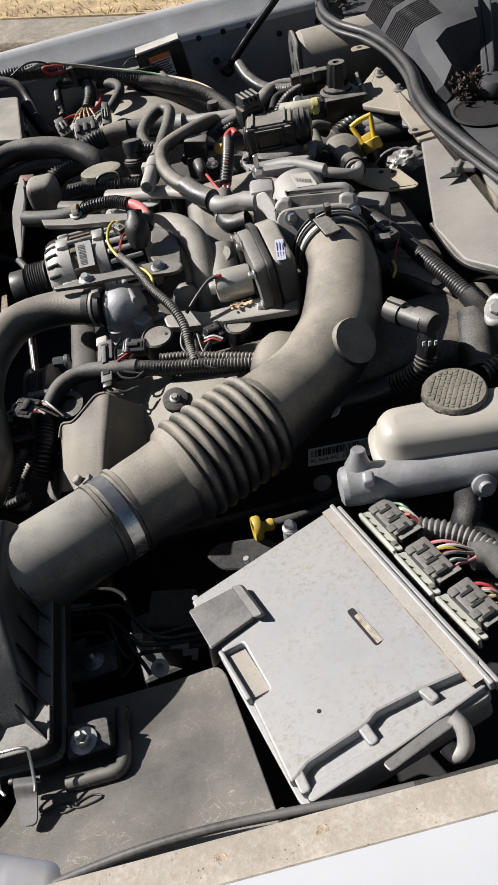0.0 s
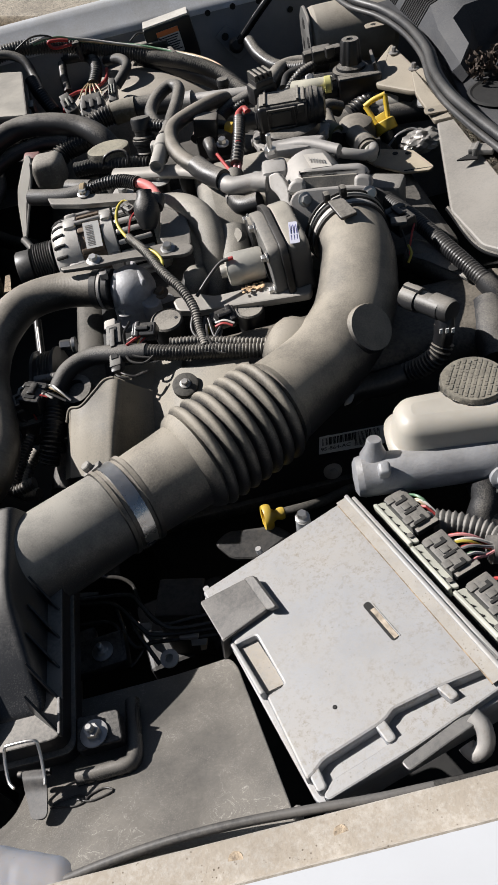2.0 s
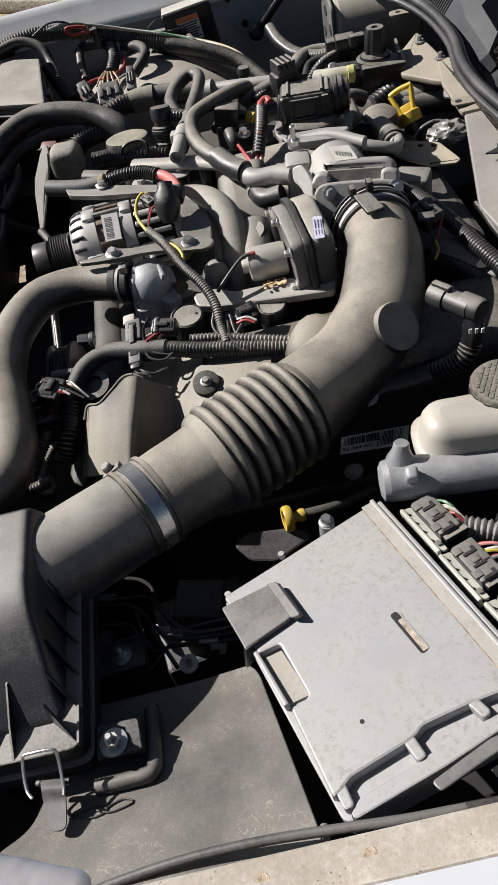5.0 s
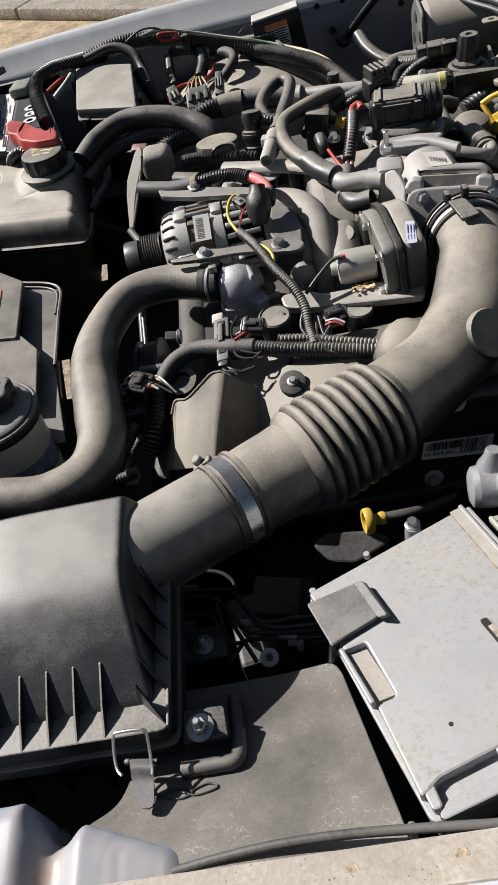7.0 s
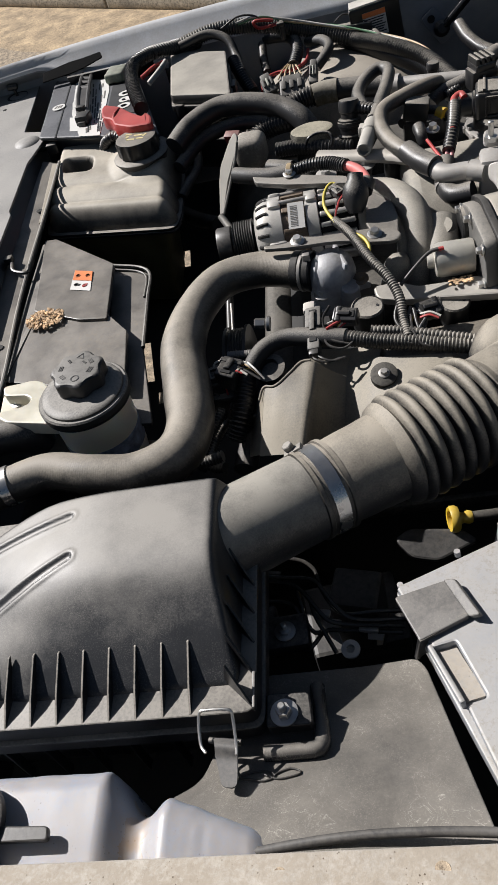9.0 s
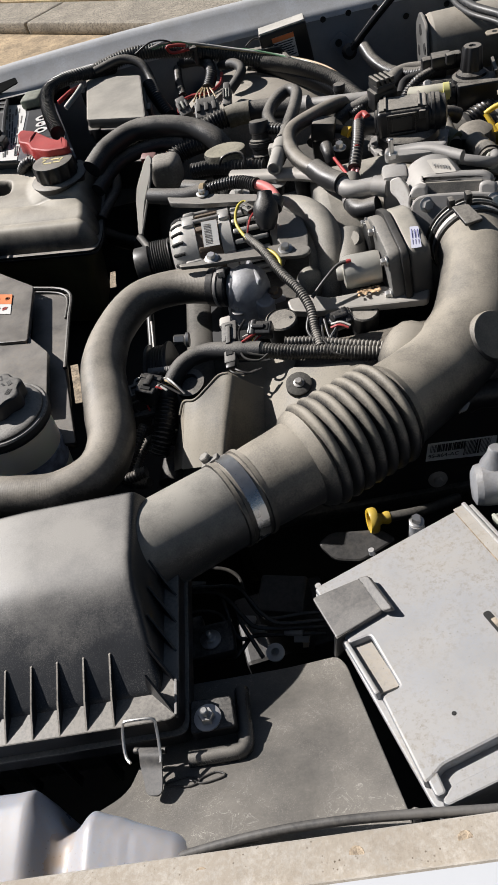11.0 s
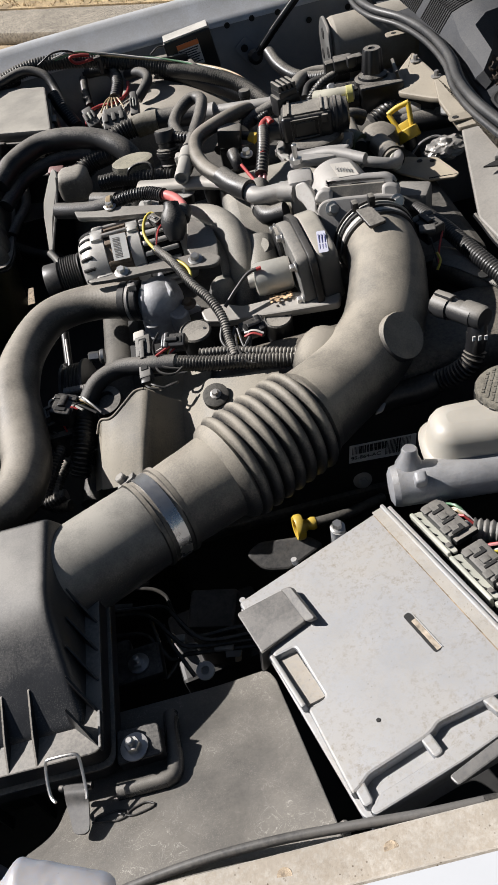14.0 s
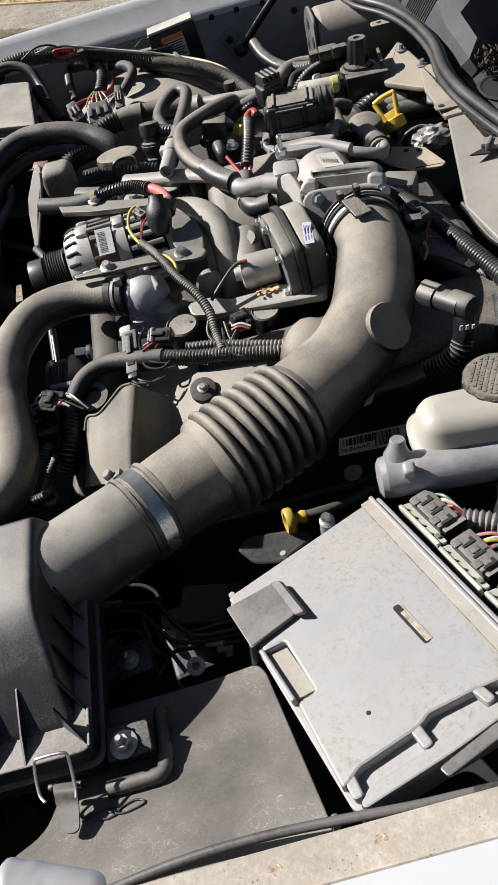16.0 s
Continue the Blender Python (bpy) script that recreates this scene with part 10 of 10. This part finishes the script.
# ---- cowl, seal, wiper tray ----
CW = thing("cowl_panel", (0.5, 1.0, 0.85), "beige dusted steel cowl panel", "cowl", kind="structure")
part("near_panel", plate([(0.3789, 1.0635, 0.9050), (0.4039, 1.0574, 0.9080), (0.4154, 0.9251, 0.9150), (0.4199, 0.7936, 0.9150), (0.3724, 0.6480, 0.9100), (0.3458, 0.7048, 0.9000), (0.3198, 0.7453, 0.8980), (0.3146, 0.8367, 0.8980)], 0.012, 0.004, 0.003), surface("grey_dusted_cowl", (0.20, 0.19, 0.175), 0.42, dust=0.42, patch=6, mottle=0.1), CW)
part("panel_lip", tube([(0.3164, 0.8500, 0.8920), (0.3220, 0.7464, 0.8900), (0.3518, 0.7042, 0.8920)], 0.0035, 8), PLASTIC, CW)
part("shelf", plate([(0.3645, 1.3302, 0.9050), (0.4084, 1.3734, 0.9120), (0.4133, 1.2497, 0.9120), (0.4092, 1.1598, 0.9100), (0.3817, 1.1935, 0.9000), (0.3615, 1.2287, 0.9000), (0.3430, 1.2606, 0.9000)], 0.010, 0.006, 0.003), COWL, CW)
part("shelf_front", plate([(0.3140, 1.3064, 0.8900), (0.3488, 1.2815, 0.8930), (0.3661, 1.2446, 0.8930), (0.3881, 1.2132, 0.8930), (0.3991, 1.2354, 0.8500), (0.3287, 1.2960, 0.8500)], 0.010, 0.004, 0.002, (-0.3, -1, 0.3)), VOID, CW)
part("strip", plate([(0.4005, 1.2473, 0.9160), (0.4165, 1.2299, 0.9160), (0.4098, 1.0380, 0.9160), (0.4046, 0.8407, 0.9160), (0.3890, 0.8049, 0.9140), (0.4098, 0.9214, 0.9140), (0.4008, 1.0495, 0.9120), (0.3730, 1.0595, 0.9100), (0.3788, 1.1605, 0.9130)], 0.008, 0.004, 0.002), COWL, CW)
part("cowl_box", plate([(0.3786, 1.1690, 0.9080), (0.4053, 1.1625, 0.9100), (0.3971, 1.1007, 0.9080), (0.3834, 1.1568, 0.8850)], 0.02, 0.004, 0.003), PLASTIC_DUSTY, CW)
tabm = axes((0.3821, 1.0793, 0.9140), (1, -0.1, 0))
tab = part("hinge_tab", prism(rounded([(-0.016, -0.010), (0.03, -0.012), (0.03, 0.012), (-0.016, 0.012)], 0.010), 0, 0.003, tabm, 0.0008), COWL, CW)
part("tab_hole", disc(0.005, 0.0008, tabm @ pose(-0.006, 0, 0.0028), 14), VOID, tab)
tabm = axes((0.4099, 1.4700, 0.9150), (1, -0.1, 0))
tab = part("hinge_tab", prism(rounded([(-0.022, -0.012), (0.03, -0.014), (0.03, 0.014), (-0.022, 0.012)], 0.012), 0, 0.003, tabm, 0.0008), COWL, CW)
part("tab_hole", disc(0.005, 0.0008, tabm @ pose(-0.006, 0, 0.0028), 14), VOID, tab)
part("tab_leg", box(0.02, 0.02, 0.08, pose(*(Vector((0.4809, 1.6637, 0.8300))), 0, 0, 0), 0.003), VOID, CW)
for q in ((0.3990, 1.3307, 0.9130), (0.4031, 1.2370, 0.9170)):
    bolt_part(CW, q, (0, 0, 1), 0.0042, 0.008, 0.009, STEEL_GREY)
clip = part("panel_clip", merge(box(0.034, 0.02, 0.008, pose(*Vector((0.3931, 0.9271, 0.9160)), 0, 0, -35), 0.002), box(0.006, 0.022, 0.014, pose(*Vector((0.3849, 0.9271, 0.9140)), 0, 0, -35), 0.002)), BRACKET, CW)
part("clip_gap", plate([(0.3550, 0.9201, 0.9170), (0.3831, 0.9310, 0.9170), (0.3805, 0.9103, 0.9170)], 0.002, 0, 0), VOID, CW)

SE = thing("hood_seal", (0.4590, 1.1396, 0.9000), "black rubber hood seal along the cowl edge", "seal")
sp = [(0.4127, 1.7959, 0.9450), (0.3798, 1.6426, 0.9450), (0.3889, 1.5551, 0.9420), (0.4214, 1.4722, 0.9400), (0.4361, 1.3819, 0.9380), (0.4324, 1.2651, 0.9360), (0.4105, 1.1625, 0.9360), (0.4036, 1.0809, 0.9360), (0.4077, 0.9895, 0.9360), (0.4157, 0.9090, 0.9360), (0.4291, 0.8015, 0.9360)]
part("bulb", tube(sp, 0.0072, 14, 0.008), SEAL, SE)
part("lip", tube([Vector(p) + Vector((-0.0085, -0.006, -0.009)) for p in sp], 0.0050, 12, 0.008), SEAL, SE)
part("back_lip", tube([Vector(p) + Vector((0.0105, 0.004, -0.006)) for p in sp], 0.0050, 12, 0.008), SEAL, SE)

TR = thing("wiper_cowl_tray", (0.62, 1.2, 0.80), "weathered grey plastic wiper tray below the windscreen", "cowl tray", kind="structure")
part("floor", plate([(0.4106, 1.7812, 0.9150), (0.4732, 1.3380, 0.9050), (0.4403, 1.0921, 0.9000), (0.4571, 0.9237, 0.9000), (0.5591, 0.8092, 0.9000), (0.95, 1.55, 0.92), (0.56, 1.74, 0.925)], 0.012, 0.01, 0.002), COWL_PLASTIC, TR)
hump = [[(0.4567, 1.5962, 0.9300), (0.4747, 1.5789, 0.9650), (0.5025, 1.5771, 0.9750), (0.5309, 1.5647, 0.9850), (0.6206, 1.5542, 0.9900)],
        [(0.4562, 1.3726, 0.9300), (0.4749, 1.3602, 0.9650), (0.4926, 1.3516, 0.9750), (0.5160, 1.3402, 0.9850), (0.5812, 1.3623, 0.9850)],
        [(0.4603, 1.3243, 0.9260), (0.4642, 1.2913, 0.9480), (0.4815, 1.2702, 0.9680), (0.5069, 1.2901, 0.9760), (0.5672, 1.3032, 0.9760)],
        [(0.4508, 1.1938, 0.9150), (0.4652, 1.1912, 0.9260), (0.4901, 1.2206, 0.9420), (0.5182, 1.2770, 0.9500), (0.5648, 1.2835, 0.9550)],
        [(0.4612, 1.1700, 0.9050), (0.4757, 1.1824, 0.9080), (0.4961, 1.2044, 0.9120), (0.5230, 1.2569, 0.9180), (0.5621, 1.2733, 0.9220)]]
part("housing", sheet(hump, 0.004), COWL_PLASTIC, TR, sharp=25)
for k in range(27):
    if k in (12, 13, 14):
        continue
    a = k / 26
    lift = Vector((0, 0, 0.0012))
    l0 = Vector((0.4567, 1.5962, 0.9300)).lerp(Vector((0.4562, 1.3726, 0.9300)), a) + lift
    l1 = Vector((0.4747, 1.5789, 0.9650)).lerp(Vector((0.4749, 1.3602, 0.9650)), a) + lift
    l2 = Vector((0.5025, 1.5771, 0.9750)).lerp(Vector((0.4926, 1.3516, 0.9750)), a) + lift
    l3 = Vector((0.5309, 1.5647, 0.9850)).lerp(Vector((0.5160, 1.3402, 0.9850)), a) + lift
    gap = merge(tube([l0, l1], 0.0017, 6, 0.02), tube([l1, l2], 0.0017, 6, 0.02), tube([l2, l3], 0.0017, 6, 0.02))
    part("vent_gap", gap, VOID, TR)
part("well", lathe([(0.055, 0.0), (0.050, 0.002), (0.035, -0.006), (0, -0.01)], 28, zaxis((0.5024, 1.1079, 0.9050), (0, 0, 1))), VOID, TR)
tagged(part("windscreen", plate([(0.72, 0.2, 0.93), (0.72, 1.85, 0.93), (1.25, 1.70, 1.40), (1.25, 0.3, 1.40)], 0.006, 0.02, 0.001), GLASS_DARK), "dusty dark windscreen glass above the cowl", "windscreen", kind="structure")
solid("wiper_arm", merge(plate([(0.6453, 1.4878, 0.9600), (0.6630, 1.4695, 0.9600), (0.5574, 1.2039, 0.9350), (0.5261, 1.1482, 0.9250), (0.5323, 1.1984, 0.9250)], 0.010, 0.004, 0.003), lathe([(0.026, -0.01), (0.028, 0.0), (0.022, 0.012), (0, 0.016)], 24, zaxis((0.5384, 1.1539, 0.9200), (0, 0, 1)))), COWL_PLASTIC, "weathered grey wiper arm with pivot cap", "wiper arm")
lv = bmesh.new()
rng = random.Random(11)
for base, spread, cnt in ((Vector((0.5107, 1.1851, 0.9120)), 0.032, 130), (Vector((0.4811, 1.1670, 0.9120)), 0.016, 40), (Vector((0.4350, 1.7251, 0.9250)), 0.03, 60)):
    for k in range(cnt):
        q = base + Vector((rng.gauss(0, spread * 0.5), rng.gauss(0, spread * 0.7), abs(rng.gauss(0, 0.012))))
        m = Matrix.Translation(q) @ Euler([rng.uniform(-1.2, 1.2), rng.uniform(-1.2, 1.2), rng.uniform(0, 6.28)]).to_matrix().to_4x4()
        s = rng.uniform(0.004, 0.010)
        ring = [(-s, 0, 0), (-s * 0.3, s * 0.45, s * 0.2), (s * 0.5, s * 0.4, s * 0.1), (s, 0, s * 0.3), (s * 0.4, -s * 0.4, s * 0.15), (-s * 0.4, -s * 0.4, 0.1 * s)]
        vs = [lv.verts.new(m @ Vector(p)) for p in ring]
        c_ = lv.verts.new(m @ Vector((0, 0, -s * 0.25)))
        for i in range(6):
            lv.faces.new((vs[i], vs[(i + 1) % 6], c_))
solid("dead_leaves", lv, LEAF, "dry brown dead leaves piled in the cowl tray", "leaves", kind="stuff", smooth=False)

# ---- right of the intake tube: breather elbow, harness, stay ----
BREATHER = surface("grey_dusted_breather", (0.03, 0.03, 0.031), 0.42, dust=0.55, stip=0.7, settle=-0.35, lie=(0.0, 0.95), grain=600, bump=0.15)
PV = thing("breather_elbow", (0.2307, 0.6664, 0.8600), "black plastic breather elbow and hose with white print", "breather")
e0, e1 = Vector((0.1976, 0.6661, 0.9150)), Vector((0.2229, 0.6203, 0.9200))
part("coupling", tube([e0, e0.lerp(e1, 0.4)], [0.0140, 0.0150, 0.0142], 22), BREATHER, PV)
part("arm", tube([e0.lerp(e1, 0.35), e1], 0.0122, 22), BREATHER, PV)
part("end_cap", lathe([(0.0138, -0.018), (0.0138, 0.004), (0.012, 0.008), (0, 0.009)], 22, zaxis(e1 + Vector((0.004, -0.002, 0)), (e1 - e0))), BREATHER, PV)
part("clip", box(0.024, 0.008, 0.005, axes(e0.lerp(e1, 0.2) + Vector((0, -0.002, 0.0128)), e1 - e0), 0.0015), BREATHER, PV)
part("leg", tube([(0.2259, 0.6198, 0.9130), (0.2228, 0.6116, 0.9000), (0.2193, 0.6079, 0.8850)], 0.0108, 18), PLASTIC, PV)
band = part("printed_band", tube([(0.2240, 0.6150, 0.9035), (0.2222, 0.6100, 0.8940)], 0.0115, 20), PLASTIC, PV)
for k in range(3):
    q = Vector((0.2137, 0.6043, 0.9110)).lerp(Vector((0.2277, 0.6055, 0.9070)), k / 2)
    part("print_bar", box(0.003, 0.0012, 0.006, pose(q.x, q.y - 0.0125 + 0.006, q.z - 0.004), 0), WHITE, band)
part("hose", tube([(0.2217, 0.6107, 0.8820), (0.2149, 0.6073, 0.8700), (0.2003, 0.6104, 0.8550), (0.1789, 0.6199, 0.8400)], 0.0125, 16, ridge=(0.005, 0.14)), CONDUIT, PV)
part("lower_elbow", tube([(0.1783, 0.6180, 0.8400), (0.1502, 0.6182, 0.8350), (0.1249, 0.6221, 0.8350), (0.1131, 0.6219, 0.8300)], [0.014, 0.016, 0.016, 0.017], 18), RUBBER_CLEAN, PV)
part("bright_clip", plate([(0.1171, 0.6202, 0.8470), (0.1250, 0.6190, 0.8470), (0.1103, 0.6003, 0.8350), (0.0993, 0.5976, 0.8350)], 0.003, 0.002), STEEL, PV)
hose("side_conduit", [(0.2491, 0.8896, 0.9000), (0.2655, 0.8327, 0.9000), (0.2812, 0.7698, 0.8950), (0.2986, 0.7189, 0.8850), (0.3087, 0.6902, 0.8780), (0.3183, 0.6726, 0.8650), (0.3093, 0.6353, 0.8400)], 0.0108, RUBBER_CLEAN, "thick black corrugated harness beside the intake", "wire harness", ridge=(0.0042, 0.10), n=16)
hose("side_conduit_tape", [(0.3048, 0.7002, 0.8810), (0.3119, 0.6836, 0.8730), (0.3180, 0.6717, 0.8640)], 0.0122, TAPE, "taped wrap on the thick harness", "tape", n=16)
hose("thick_wire_loom", [(0.3043, 0.6812, 0.8600), (0.2929, 0.6408, 0.8500), (0.2839, 0.6020, 0.8400)], [0.020, 0.024, 0.020], TAPE, "thick black taped wire bundle", "wire harness", n=18)
hose("bundle_conduit", [(0.2790, 0.5801, 0.8600), (0.2934, 0.5835, 0.8650), (0.3105, 0.5857, 0.8700)], 0.010, CONDUIT, "corrugated branch above the reservoir", "wire harness", ridge=(0.005, 0.16))
connector("throttle_plug", (0.2402, 0.8144, 0.9050), (0.25, -1, 0), (0.040, 0.026, 0.022), PLUG_BLACK, "black throttle plug with pale lock", 2, (0.2369, 0.7722, 0.8900))
solid("plug_lock", box(0.020, 0.014, 0.006, pose(*Vector((0.2301, 0.7893, 0.9280)), 0, 0, -15), 0.002), GREY_PLUG, "grey plastic lock on the plug", "lock")
hose("plug_lead", [(0.2363, 0.7730, 0.9050), (0.2371, 0.7628, 0.9000), (0.2315, 0.7583, 0.8900)], 0.0018, WIRE["yellow"], "thin yellow wire below the plug", "wire", n=6)
BK = thing("rear_lift_bracket", (0.2929, 0.7960, 0.8400), "dusty steel lifting bracket behind the intake", "bracket")
part("plate", plate([(0.2517, 0.7985, 0.8850), (0.2743, 0.7758, 0.8850), (0.2900, 0.7282, 0.8800), (0.2897, 0.7089, 0.8800), (0.2833, 0.7299, 0.8750), (0.2595, 0.7665, 0.8780), (0.2432, 0.7852, 0.8800)], 0.004, 0.004), BRACKET, BK)
part("hole", disc(0.007, 0.001, zaxis((0.2815, 0.7351, 0.8825), (0, 0, 1)), 16), VOID, BK)
part("body", tube([(0.2497, 0.8063, 0.8650), (0.2779, 0.7759, 0.8620), (0.2950, 0.7260, 0.8480)], [0.022, 0.024, 0.016], 18), HOSE_DUSTY, BK)
part("end_block", box(0.05, 0.04, 0.05, pose(*Vector((0.2568, 0.9298, 0.8600)), 0, 0, -30), 0.006), BRACKET, BK)
solid("harness_stay", merge(tube([(0.3215, 0.6689, 0.8800), (0.3297, 0.6724, 0.8850), (0.3324, 0.6565, 0.8850), (0.3212, 0.6406, 0.8750), (0.3126, 0.6445, 0.8750), (0.3171, 0.6618, 0.8780)], 0.006, 10), hexbolt((0.3204, 0.6512, 0.8860), (-0.2, -0.5, 0.8), 0.008, 0.006, 0.013)), ALLOY_BRIGHT, "bright steel harness stay with bolt", "bracket")
